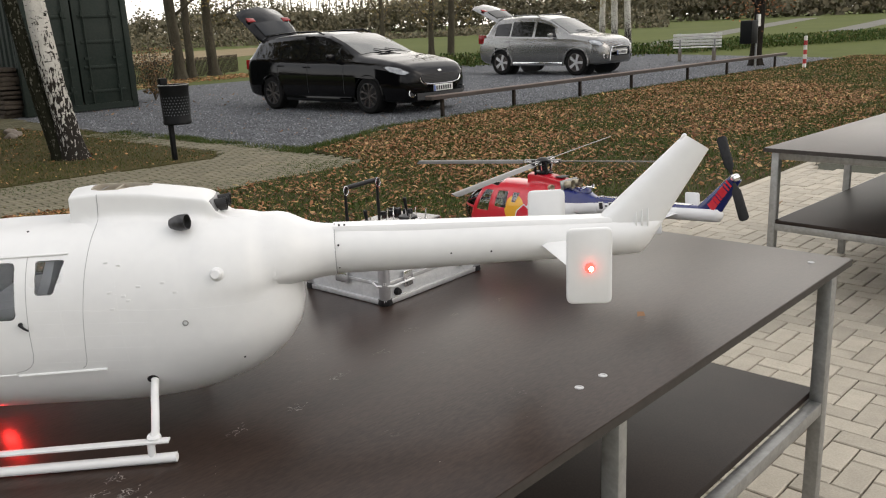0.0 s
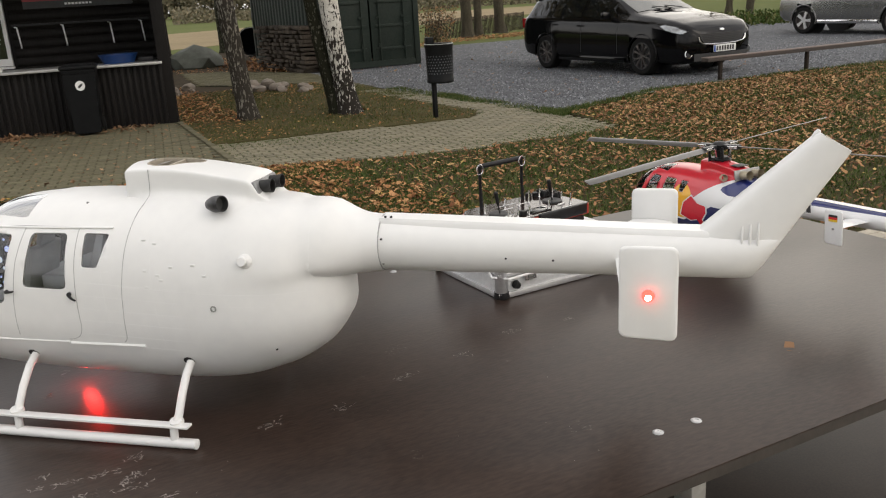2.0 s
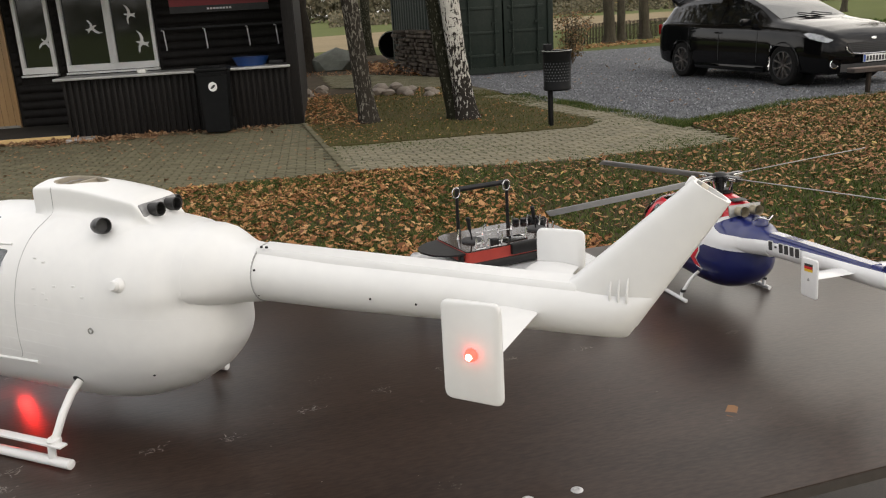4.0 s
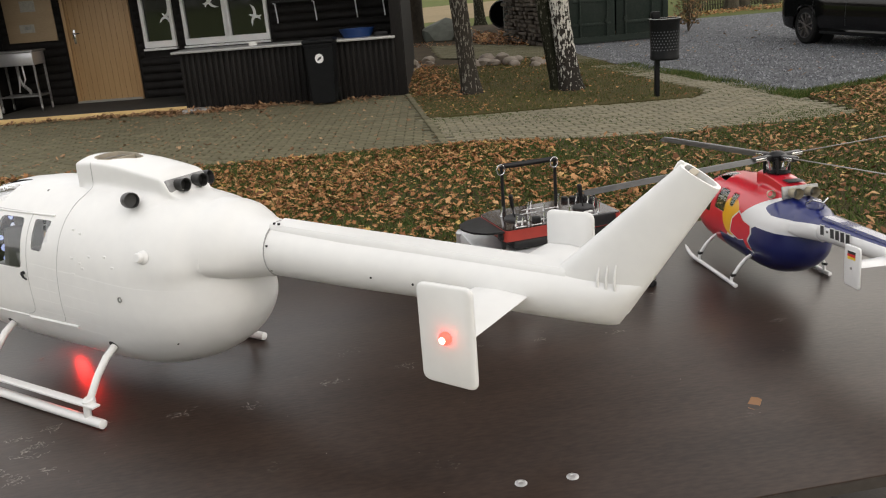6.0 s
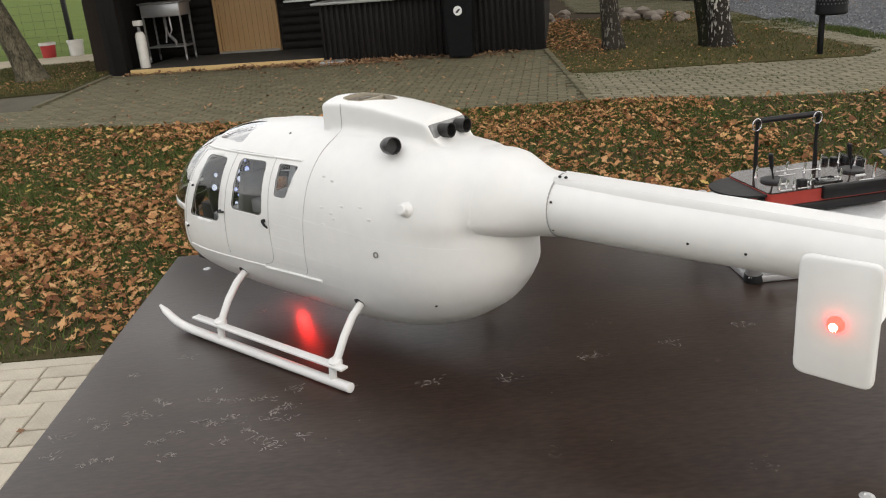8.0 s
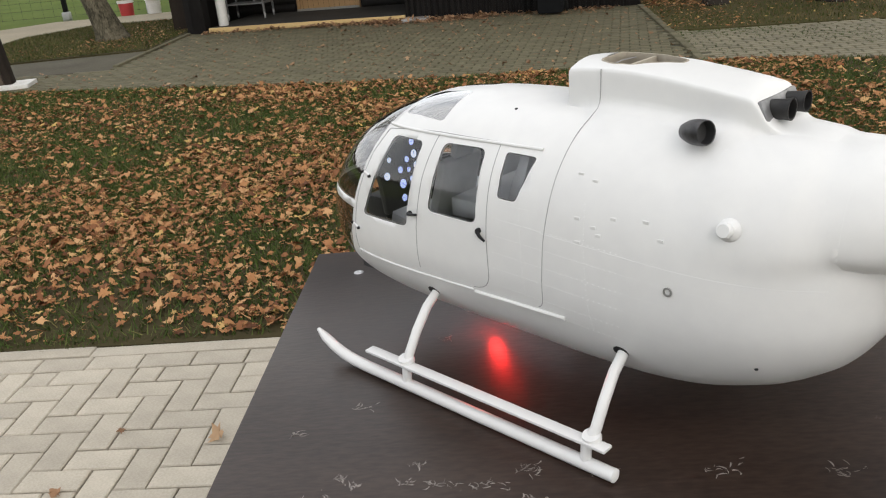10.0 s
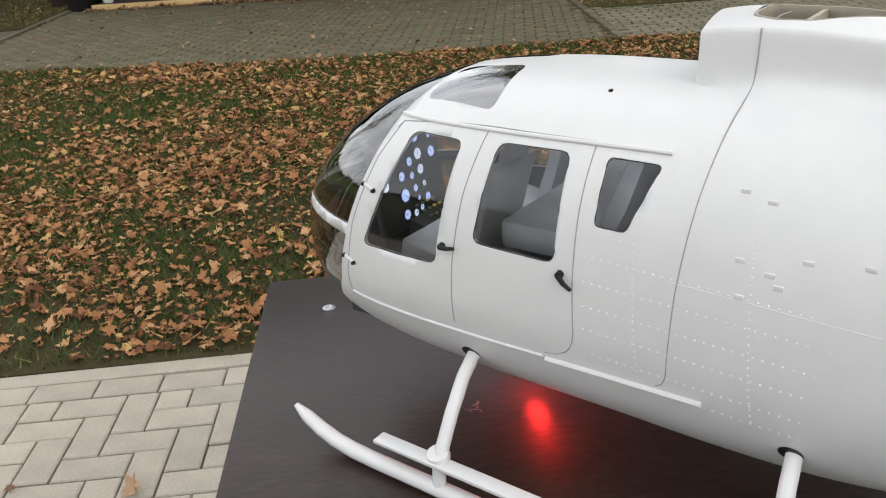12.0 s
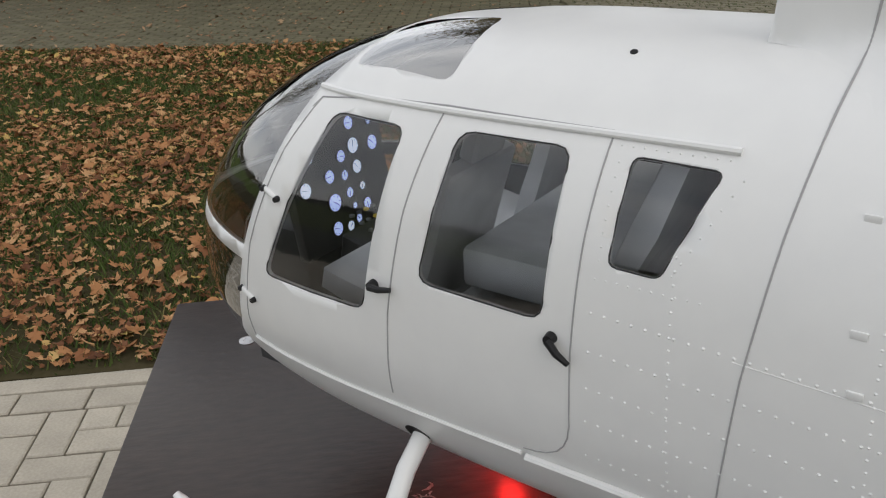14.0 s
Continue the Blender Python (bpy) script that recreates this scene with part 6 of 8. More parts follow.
part("top_edge", prism([(x * .996, y * .996) for x, y in poly], .046, .0485), M_TXRED, tx, "thin red rim round the top plate")
for x in (-.103, .108):
    gim = part("gimbal", lathe([(.030, 0), (.030, .004), (.024, .006), (.010, .003), (0, .005)], 20, pose(x, -.01, .051)), M_INK, tx)
    part("stick", tubed([(x, -.01, .054), (x - .004, -.008, .074), (x - .005, -.007, .082), (x - .008, -.005, .108), (x - .008, -.005, .111)], [.0022, .0022, .005, .0062, .004], 10), M_BLACK, gim)
rt_ = random.Random(14)
for k in range(12):
    part("push_knob", lathe([(.0075, 0), (.0075, .007 + .006 * rt_.random()), (.005, .016), (0, .017)], 10, pose(.135 + .036 * rt_.random(), .005 + .085 * rt_.random(), .05)), M_BLACK, tx)
for x, y, w in ((-.015, .055, .075), (.03, .035, .05), (-.05, .02, .05), (-.12, -.085, .03), (-.075, -.085, .03), (.09, -.085, .04)):
    part("print_strip", boxed((x, y, .0514), (w, .003, .0006)), M_FRAMEW, tx, "pale print bar")
part("slide_block", boxed((-.064, -.062, .056), (.020, .016, .014), bevel=.002), M_BLACK, tx)
for x, y, h in ((-.128, -.07, .018), (-.110, -.07, .013), (-.092, -.072, .014), (-.045, -.066, .016), (-.045, .03, .02), (-.125, .03, .02), (.03, -.07, .022), (.05, .03, .028), (.12, -.07, .025), (.135, -.02, .02), (.14, .02, .022), (.125, .06, .018), (0, .02, .016), (-.02, .06, .014)):
    sw = part("switch", tubed([(x, y, .05), (x, y, .056), (x + .004, y, .056 + h)], [.0045, .0025, .003], 8), M_CHROME, tx)
part("display", boxed((0, -.055, .052), (.07, .04, .004), bevel=.001), M_CARGLASS, tx)
for k in range(4):
    part("trim_slider", boxed((-.10 + .066 * k, -.045 - .01 * (k % 2), .052), (.026, .005, .004)), M_FRAMEW, tx)
for k in range(3):
    part("knob", lathe([(.010, 0), (.010, .010), (.008, .012), (0, .012)], 14, pose(.10 + .022 * k, .082 - .008 * k, .05)), M_BLACK, tx)
bow = part("carrying_bow", tubed([(-.097, .075, .165), (.069, .075, .165)], .0068, 12), M_BLACK, tx, "black padded carrying bow")
for x in (-.097, .069):
    st = part("bow_arm", tubed([(x, .075, .05), (x, .077, .10), (x, .076, .15), (x, .075, .165)], [.006, .0048, .0048, .006], 10), M_BLACK, bow)
    ring_ = [(x - .006 + .012 * math.cos(a), .068, .158 + .013 * math.sin(a)) for a in (2 * math.pi * k / 14 for k in range(15))]
    part("snap_ring", tubed(ring_, .0017, 6), M_CHROME, st, "bright snap ring")

# dry leaf scraps on the board
for x, y, r, sc in ((.421, -.394, 40, .018), (.93, .44, 10, .02)):
    b = rings(bmesh.new(), [[pose(x, y, TZ + .0015 + dz, 4, -5, r) @ Vector((sc * px, sc * py, .004 * math.sin(px * 3))) for px, py in ((-1, -.35), (-.3, -.55), (.6, -.45), (1, 0), (.5, .5), (-.4, .55), (-.95, .2))] for dz in (0, .0012)])
    solid("leaf_scrap", b, M_LEAF_DRY, Matrix(), "small dry brown leaf scrap lying on the table", "leaf", "leaf scraps")


# ---- cars ----
def car(name, m, label, spec):
    S, paint, rim_mat = spec["stations"], spec["paint"], spec["rim"]
    c = thing(name, m, label, "car", "parked cars")
    xs = [s[0] for s in S]

    def at(x):
        return [float(np.interp(-x, [-v for v in xs], [s[k] for s in S])) for k in range(1, 6)]

    def ring_at(x):
        zb, zs, zt, w, wt = at(x)
        half = [(0, zb), (w * .84, zb), (w * .955, zb + .05), (w * .99, zb + .16), (w, zb + .30 * (zs - zb) + .05), (w * 1.0, zb + .62 * (zs - zb)), (w * .985, zs - .09), (w * .965, zs - .02), (w * .945, zs), (wt + .5 * max(0, w * .945 - wt) * .95, zs + .48 * (zt - zs)), (wt + .03, zt - min(.05, .3 * (zt - zs))), (wt * .93, zt - .012), (wt * .6, zt + .008), (0, zt + .014)]
        return [(x, y, z) for y, z in half] + [(x, -y, z) for y, z in half[-2:0:-1]]

    def skin_y(x, z):
        """Half-width of the body at station x and height z."""
        half = ring_at(x)[:14]
        lo = max((p for p in half[1:] if p[2] <= z), key=lambda p: p[2], default=half[1])
        hi = min((p for p in half[1:] if p[2] > z), key=lambda p: p[2], default=half[-2])
        k = 0 if hi[2] == lo[2] else (z - lo[2]) / (hi[2] - lo[2])
        return lo[1] + (hi[1] - lo[1]) * k

    def inlay(poly, s, off, steps=4):
        """A patch of (station, height) corners laid on the flank."""
        b = bmesh.new()
        pts = [(a[0] + (c_[0] - a[0]) * q / steps, a[1] + (c_[1] - a[1]) * q / steps) for a, c_ in zip(poly, poly[1:] + poly[:1]) for q in range(steps)]
        cx_, cz_ = sum(p[0] for p in pts) / len(pts), sum(p[1] for p in pts) / len(pts)
        lay_ = [[b.verts.new((cx_ + (x - cx_) * k + off, s * (skin_y(cx_ + (x - cx_) * k, cz_ + (z - cz_) * k) + off), cz_ + (z - cz_) * k)) for x, z in pts] for k in (1, .66, .33)]
        cv = b.verts.new((cx_ + off, s * (skin_y(cx_, cz_) + off), cz_))
        for ra, rb_ in zip(lay_, lay_[1:]):
            for q in range(len(pts)):
                q2 = (q + 1) % len(pts)
                b.faces.new((ra[q], ra[q2], rb_[q2], rb_[q]))
        for q in range(len(pts)):
            b.faces.new((lay_[-1][q], lay_[-1][(q + 1) % len(pts)], cv))
        return b

    n = 96
    stations = [xs[0] + (xs[-1] - xs[0]) * k / (n - 1) for k in range(n)]
    bm = rings(bmesh.new(), [ring_at(x) for x in stations])
    R = spec["arch"]
    doomed = [f for f in bm.faces if (lambda q: abs(q.y) > .55 and any(math.hypot(q.x - ax, q.z - spec["hub"]) < R for ax in spec["axles"]))(f.calc_center_median())]
    bmesh.ops.delete(bm, geom=doomed, context="FACES")
    body = part("body", bm, paint, c, spec["body_label"], smooth=40)
    for ax in spec["axles"]:
        for s in (1, -1):
            w = at(ax)[3] * s
            arc = [(ax + R * math.cos(a), w * .992, spec["hub"] + R * math.sin(a)) for a in (math.pi * k / 18 - .22 + .44 * (k / 18) for k in range(19))]
            part("wheel_arch", tubed(arc, spec["lip"], 8), spec["lipmat"], body)
            well = [(ax + R * 1.06 * math.cos(a), spec["hub"] + R * 1.06 * math.sin(a)) for a in (2 * math.pi * k / 24 for k in range(24))]
            part("wheel_well", rings(bmesh.new(), [[(x, y, z) for x, z in well] for y in (s * .52, s * .53)]), M_INK, body)
            wr = spec["wheel"]
            wh = part("wheel", lathe([(wr * .62, -.10), (wr * .9, -.115), (wr * .985, -.09), (wr, -.05), (wr, .05), (wr * .985, .09), (wr * .9, .112), (wr * .70, .105), (wr * .66, .09), (wr * .62, .02), (wr * .62, -.1)], 36, pose(ax, s * (abs(w) - .115), wr, -90 * s, 0, 0)), M_RUBBER, c, "black tyre")
            rim = part("rim", lathe([(wr * .70, .105), (wr * .66, .108), (wr * .63, .085), (wr * .60, .03), (0, .02)], 36, pose(ax, s * (abs(w) - .115), wr, -90 * s, 0, 0)), M_INK if rim_mat is M_RIM else M_RIM, wh)
            for k in range(spec["spokes"]):
                mm = pose(ax, s * (abs(w) - .115), wr, -90 * s, 0, 0) @ Matrix.Rotation(2 * math.pi * k / spec["spokes"], 4, "Z")
                b = bmesh.new()
                if spec["slim"]:
                    for d in (-1, 1):
                        box(b, (0, 0, 0), (wr * .62, .017, .03), mm @ pose(wr * .35, d * wr * .085, .088, 0, 0, d * 15), bevel=.003)
                        box(b, (0, 0, 0), (wr * .28, .015, .03), mm @ pose(wr * .52, d * wr * .17, .088, 0, 0, d * 48), bevel=.003)
                else:
                    rings(b, [[mm @ Vector((r, y, z)) for y, z in ((-ww, .07), (-ww, .098), (ww, .098), (ww, .07))] for r, ww in ((.02, .03), (wr * .3, .03), (wr * .66, .045))])
                part("spoke", b, rim_mat, rim)
            part("hub_cap", lathe([(0, .106), (.03, .104), (.034, .07), (0, .07)], 16, pose(ax, s * (abs(w) - .115), wr, -90 * s, 0, 0)), rim_mat, rim)
    # side panes and windscreen lie just proud of the body
    for s in (1, -1):
        for x0, x1, lo, hi in spec["panes"]:
            pts = []
            for u in np.linspace(0, 1, 7):
                x = x0 + (x1 - x0) * u
                pts.append((Vector(ring_at(x)[8]), Vector(ring_at(x)[9]), Vector(ring_at(x)[10])))
            low = [p[0].lerp(p[1], lo) for p in pts]
            mid = [p[1] for p in pts]
            top = [p[1].lerp(p[2], hi) for p in pts]
            if spec["slant"] and (x0, x1) == spec["panes"][-1][:2]:
                top[-1] = top[-3].lerp(low[-1], .35)
                mid[-1] = low[-1].lerp(mid[-2], .5)
            if s < 0:
                low, mid, top = ([Vector((p.x, -p.y, p.z)) for p in q] for q in (low, mid, top))
            off = Vector((0, .006 * s, .003))
            part("side_window", rings(bmesh.new(), [[p + off for p in q] for q in (low, mid, top)], closed=False, cap=(False, False)), M_CARGLASS, body, "dark tinted side window")
        mir = part("mirror", boxed((spec["mirror"], s * (at(spec["mirror"])[3] + .07), at(spec["mirror"])[1] + .07), (.10, .19, .12), bevel=.03), paint, body)
        rail = [(x, s * (at(x)[4] + .0), at(x)[2] + (.035 if 0 < k < 9 else .0)) for k, x in enumerate(np.linspace(*spec["roofrail"], 10))]
        part("roof_rail", tubed(rail, .016, 8), spec["railmat"], body)
        for x in spec["handles"]:
            part("door_handle", tubed([(x - .09, s * (at(x)[3] * .99 + .012), at(x)[1] - .13), (x, s * (at(x)[3] * .99 + .02), at(x)[1] - .128), (x + .09, s * (at(x)[3] * .99 + .012), at(x)[1] - .13)], .013, 8), spec["handlemat"], body)
        for x in spec["shuts"]:
            zb, zs, zt, w, wt = at(x)
            part("shut_line", tubed([(x, s * (w * .985 + .001), zs - .09), (x, s * (w + .001), zb + .62 * (zs - zb)), (x, s * (w + .001), zb + .3 * (zs - zb) + .05), (x, s * (w * .99 + .001), zb + .17)], .004, 6), M_INK, body)
        hl_ = part("headlamp", inlay(spec["headlamp"], s, .010), M_LAMP, body, "clear headlamp")
        ln = [(x + .012, s * (skin_y(x, z) + .012), z) for x, z in spec["headlamp"]]
        part("lamp_frame", tubed(ln + ln[:1], .007, 6), M_INK, hl_)
        part("tail_lamp", boxed((spec["tail"][0], s * spec["tail"][1], spec["tail"][2]), spec["tailsize"], bevel=.02), M_TAIL, body, "red tail lamp")
        fg = part("fog_lamp", lathe([(0, .02), (.05, .018), (.06, 0), (0, 0)], 18, pose(spec["fog"][0], s * spec["fog"][1], spec["fog"][2], 0, 80, 18 * s)), M_BLACK, body)
        part("fog_ring", lathe([(.055, .0), (.058, .024), (.070, .022), (.072, 0)], 18, pose(spec["fog"][0], s * spec["fog"][1], spec["fog"][2], 0, 80, 18 * s)), spec["trim"], fg)
        part("sill_strip", boxed((0, s * (at(0)[3] * .97), at(0)[0] + .06), (spec["axles"][0] - spec["axles"][1] - .9, .05, .10), bevel=.015), spec["sillmat"], body)
    wx0, wx1 = spec["screen"]
    rows_ = []
    for u in np.linspace(0, 1, 7):
        x = wx0 + (wx1 - wx0) * u
        rg = ring_at(x)
        rows_.append([Vector(rg[k]) + Vector((.006, 0, .006)) for k in (11, 12, 13, 14, 15)])
    part("windscreen", rings(bmesh.new(), rows_, closed=False, cap=(False, False)), M_CARSCREEN, body, "windscreen reflecting the sky")
    for s in (1, -1):
        part("wiper", tubed([(wx0 + .05, s * .15 + .2, at(wx0)[2] + .03), (wx0 - .1, s * .15 - .1, at(wx0 - .1)[2] + .035)], .009, 6), M_BLACK, body)
    gx, g0, g1, gw0, gw1 = spec["grille"]
    bow_ = lambda y, z: gx - .18 * y * y - .10 * max(0, z - (g0 + g1) / 2)
    grid = [[(bow_(y, z), y, z) for y in (w_ * (-1 + q / 5) for q in range(11))] for z, w_ in ((g0 - .004, gw0 * .9), (g0 + .03, gw0), ((g0 + g1) / 2, (gw0 + gw1) / 2 * 1.02), (g1 - .02, gw1), (g1, gw1 * .96))]
    gr = part("grille", rings(bmesh.new(), grid, closed=False, cap=(False, False)), M_INK, body, "black grille")
    for k in range(6):
        z = g0 + .02 + (g1 - g0 - .03) * k / 5
        w_ = (gw0 + (gw1 - gw0) * k / 5) * .95
        part("grille_bar", tubed([(bow_(y, z) + .004, y, z) for y in (w_ * (-1 + q / 4) for q in range(9))], .005, 5), M_BLACK, gr)
    part("grille_trim", tubed([(bow_(y, z) + .006, y, z) for y, z in spec["grilletrim"]], spec["trimr"], 8), spec["trim"], body, "bright grille trim")
    lx_, l0, l1, lw = spec["intake"]
    part("lower_intake", rings(bmesh.new(), [[(lx_ - .18 * y * y, y, z) for y in (lw * (-1 + q / 5) for q in range(11))] for z in (l0, l1)], closed=False, cap=(False, False)), M_INK, body)
    em_ = part("badge", lathe([(0, .012), (.055, .01), (.06, 0), (0, 0)], 18, pose(*spec["badge"], 0, 80, 0) @ Matrix.Diagonal((.38, .85, 1, 1))), M_CHROME, body)
    np_ = part("number_plate", boxed(spec["plate"], (.014, .52, .115), bevel=.003), M_NUMBER, c, "white number plate with dark bars")
    part("plate_band", boxed((spec["plate"][0] + .008, -.238, spec["plate"][2]), (.003, .04, .107)), M_BLUEPRINT, np_)
    for k in range(7):
        part("plate_bar", boxed((spec["plate"][0] + .008, -.18 + .062 * k, spec["plate"][2]), (.003, .04, .075)), M_INK, np_)
    # raised tailgate
    hx, hz, ang = spec["hinge"]
    mm = pose(hx, 0, hz, 0, ang, 0)
    tg = part("tailgate", rings(bmesh.new(), [[mm @ Vector((-u, y, v + .05 * math.sin(u * 2.6) - .10 * (abs(y) / ww) ** 3)) for y, v in ((-ww, 0), (-ww * .8, .035), (0, .045), (ww * .8, .035), (ww, 0), (ww * .8, -.04), (0, -.045), (-ww * .8, -.04))] for u, ww in ((0, .50), (.12, .56), (.45, .62), (.75, .63), (.95, .60), (1.05, .52))]), paint, c, "raised tailgate")
    part("rear_window", rings(bmesh.new(), [[mm @ Vector((-u, y, v + .05 * math.sin(u * 2.6) - .10 * (abs(y) / ww) ** 3)) for y, v in ((-ww * .75, .046), (0, .056), (ww * .75, .046), (ww * .75, .052), (0, .062), (-ww * .75, .052))] for u, ww in ((.1, .56), (.3, .6), (.5, .62))]), M_CARGLASS, tg)
    for s in (1, -1):
        part("gas_strut", tubed([(hx - .02, s * .5, hz - .25), tuple(mm @ Vector((-.45, s * .55, -.05)))], .012, 8), M_BLACK, tg)
        part("tail_lamp", boxed((-.62, s * .47, .04), (.12, .2, .03), mm, bevel=.01), M_TAIL, tg)
    part("load_bay", boxed((spec["bay"], 0, .75), (.06, 1.1, .6)), M_INK, body)
    return c


WAGON = dict(
    stations=[(2.44, .36, .55, .60, .40, .34), (2.42, .28, .64, .70, .58, .48), (2.36, .23, .72, .79, .72, .60), (2.22, .20, .79, .875, .83, .68), (1.95, .19, .86, .945, .895, .73), (1.6, .19, .91, 1.0, .915, .75), (1.2, .19, .945, 1.05, .925, .75), (1.05, .19, .955, 1.085, .925, .735), (.60, .19, .965, 1.29, .925, .68), (.20, .19, .975, 1.435, .925, .645), (-.2, .19, .98, 1.485, .925, .63), (-.9, .19, 1.0, 1.485, .925, .625), (-1.5, .20, 1.02, 1.455, .92, .615), (-1.95, .22, 1.03, 1.41, .905, .60), (-2.15, .25, 1.02, 1.36, .88, .58), (-2.26, .28, 1.0, 1.20, .85, .56), (-2.36, .32, .95, 1.03, .80, .52), (-2.42, .42, .82, .86, .74, .48)],
    paint=M_CARBLACK, rim=M_RIM, arch=.372, hub=.335, axles=(1.425, -1.425), lip=.012, lipmat=M_CARBLACK, wheel=.335, spokes=5, slim=True, body_label="glossy black estate car body",
    panes=[(-2.02, -1.28, .08, .62), (-1.22, -.32, .08, .66), (-.22, .74, .08, .66)], slant=True, mirror=.55, roofrail=(0.0, -2.0), railmat=M_CARBLACK, handles=(-.28, -1.1), handlemat=M_CARBLACK, shuts=(.78, -.27, -1.2),
    headlamp=[(1.82, .845), (1.92, .865), (2.14, .825), (2.32, .745), (2.27, .705), (1.98, .765)], trimr=.013, intake=(2.468, .245, .37, .62),
    tail=(-2.26, .78, .90), tailsize=(.18, .12, .2), fog=(2.335, .70, .37), trim=M_CHROME, sillmat=M_CARBLACK, screen=(1.06, .17), grille=(2.466, .525, .695, .45, .52),
    grilletrim=[(.55, .64), (.535, .58), (.47, .535), (.30, .515), (0, .508), (-.30, .515), (-.47, .535), (-.535, .58), (-.55, .64)], badge=(2.40, 0, .745), plate=(2.478, 0, .44), hinge=(-2.08, 1.40, 38), bay=-2.12)
car("estate_car", pose(10.08, 11.80, -.012, 0, 0, -88.4), "black estate car parked on gravel with its tailgate open", WAGON)
OFFROAD = dict(
    stations=[(2.22, .45, .62, .68, .55, .45), (2.17, .36, .76, .84, .72, .56), (2.08, .30, .86, .95, .83, .64), (1.85, .28, .93, 1.04, .90, .72), (1.4, .27, 1.0, 1.10, .925, .76), (1.05, .27, 1.04, 1.15, .93, .76), (.75, .27, 1.05, 1.32, .93, .70), (.3, .27, 1.06, 1.56, .93, .67), (-.1, .27, 1.07, 1.66, .93, .655), (-.8, .27, 1.09, 1.68, .93, .65), (-1.5, .28, 1.12, 1.64, .92, .63), (-1.85, .30, 1.13, 1.50, .90, .60), (-2.1, .34, 1.10, 1.22, .87, .54), (-2.24, .42, .95, 1.0, .82, .5), (-2.29, .52, .82, .86, .78, .48)],
    paint=M_CARSILVER, rim=M_RIMSILVER, arch=.41, hub=.36, axles=(1.345, -1.345), lip=.022, lipmat=M_CARSILVER, wheel=.36, spokes=5, slim=False, body_label="silver off-road car body",
    panes=[(-1.62, -1.05, .1, .5), (-.98, -.2, .08, .6), (-.1, .68, .08, .6)], slant=True, mirror=.55, roofrail=(-.05, -1.6), railmat=M_CARSILVER, handles=(-.25, -1.1), handlemat=M_CARSILVER, shuts=(.75, -.16, -1.0),
    headlamp=[(1.72, .955), (1.84, .965), (2.02, .925), (2.12, .84), (2.06, .80), (1.86, .845)], trimr=.022, intake=(2.262, .38, .50, .5),
    tail=(-2.15, .80, 1.05), tailsize=(.22, .14, .26), fog=(2.16, .68, .52), trim=M_CHROME, sillmat=M_CHROME, screen=(1.04, .28), grille=(2.262, .72, .80, .34, .36),
    grilletrim=[(.52, .40), (.50, .60), (.42, .75), (0, .77), (-.42, .75), (-.50, .60), (-.52, .40)], badge=(2.235, 0, .80), plate=(2.285, 0, .60), hinge=(-1.78, 1.62, 24), bay=-1.85)
car("off_road_car", pose(19.75, 13.66, -.012, 0, 0, -90), "silver off-road car with chrome front bar and open tailgate", OFFROAD)

# ---- yard furniture ----
rail = thing("low_rail", Matrix(), "low weathered wooden rail on short posts", "rail")
P0, P1 = Vector((9.03, 8.64, 0)), Vector((22.9, 8.05, 0))
dirr = (P1 - P0).normalized()
ang = math.atan2(dirr.y, dirr.x)
for k in range(3):
    a, b_ = P0.lerp(P1, k / 3), P0.lerp(P1, (k + 1) / 3)
    part("plank", boxed((0, 0, 0), ((b_ - a).length - .01, .16, .058), Matrix.Translation((a + b_) / 2 + Vector((0, 0, .33))) @ Matrix.Rotation(ang, 4, "Z"), bevel=.006), M_PLANK, rail)
    # thin added layer that carries the sky-lit paleness of the plank's upper face
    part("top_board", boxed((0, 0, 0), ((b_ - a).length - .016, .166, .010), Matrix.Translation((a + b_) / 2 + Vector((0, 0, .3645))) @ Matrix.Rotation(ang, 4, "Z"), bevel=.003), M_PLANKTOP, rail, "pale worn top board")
for x in (9.36, 11.25, 13.32, 15.2, 17.6, 19.55, 22.3):
    p = P0.lerp(P1, (x - 9.03) / 13.87)
    part("post", boxed((p.x, p.y, .145), (.055, .055, .30), bevel=.006), M_POSTWOOD, rail)
bol = thing("marker_post", pose(22.0, 7.16, 0), "red and white striped marker post", "post")
for k in range(7):
    part("band", lathe([(0, .12 * k), (.045, .12 * k), (.045, .12 * k + .118), (0, .12 * k + .118)], 16), M_REDPAINT if k % 2 else M_WHITEPAINT, bol)
bn = thing("park_bench", pose(25.60, 12.05, 0, 0, 0, 118), "white slatted park bench", "bench")
for k in range(3):
    part("seat_slat", boxed((0, -.16 + .13 * k, .44), (1.55, .10, .035), bevel=.006), M_WHITEPAINT, bn)
for k in range(4):
    part("back_slat", boxed((0, .2 + .03 * k, .55 + .10 * k), (1.55, .03, .075), bevel=.006), M_WHITEPAINT, bn)
for s in (-.55, .55):
    part("leg", boxed((s, -.02, .21), (.12, .34, .42), bevel=.01), M_ROCK, bn)
    part("back_post", boxed((s, .24, .62), (.05, .04, .6)), M_STEEL, bn)
wb2 = thing("post_bin", pose(22.01, 8.54, 0), "grey box bin on a post with a notice", "bin")
part("box", boxed((-.2, .1, .98), (.42, .34, .62), bevel=.03), M_BIN, wb2)
part("post", tubed([(.08, 0, 0), (.08, 0, 1.45)], .03, 10), M_STEEL, wb2)
part("notice", boxed((.1, -.05, 1.28), (.16, .01, .32)), M_PAPER, wb2)
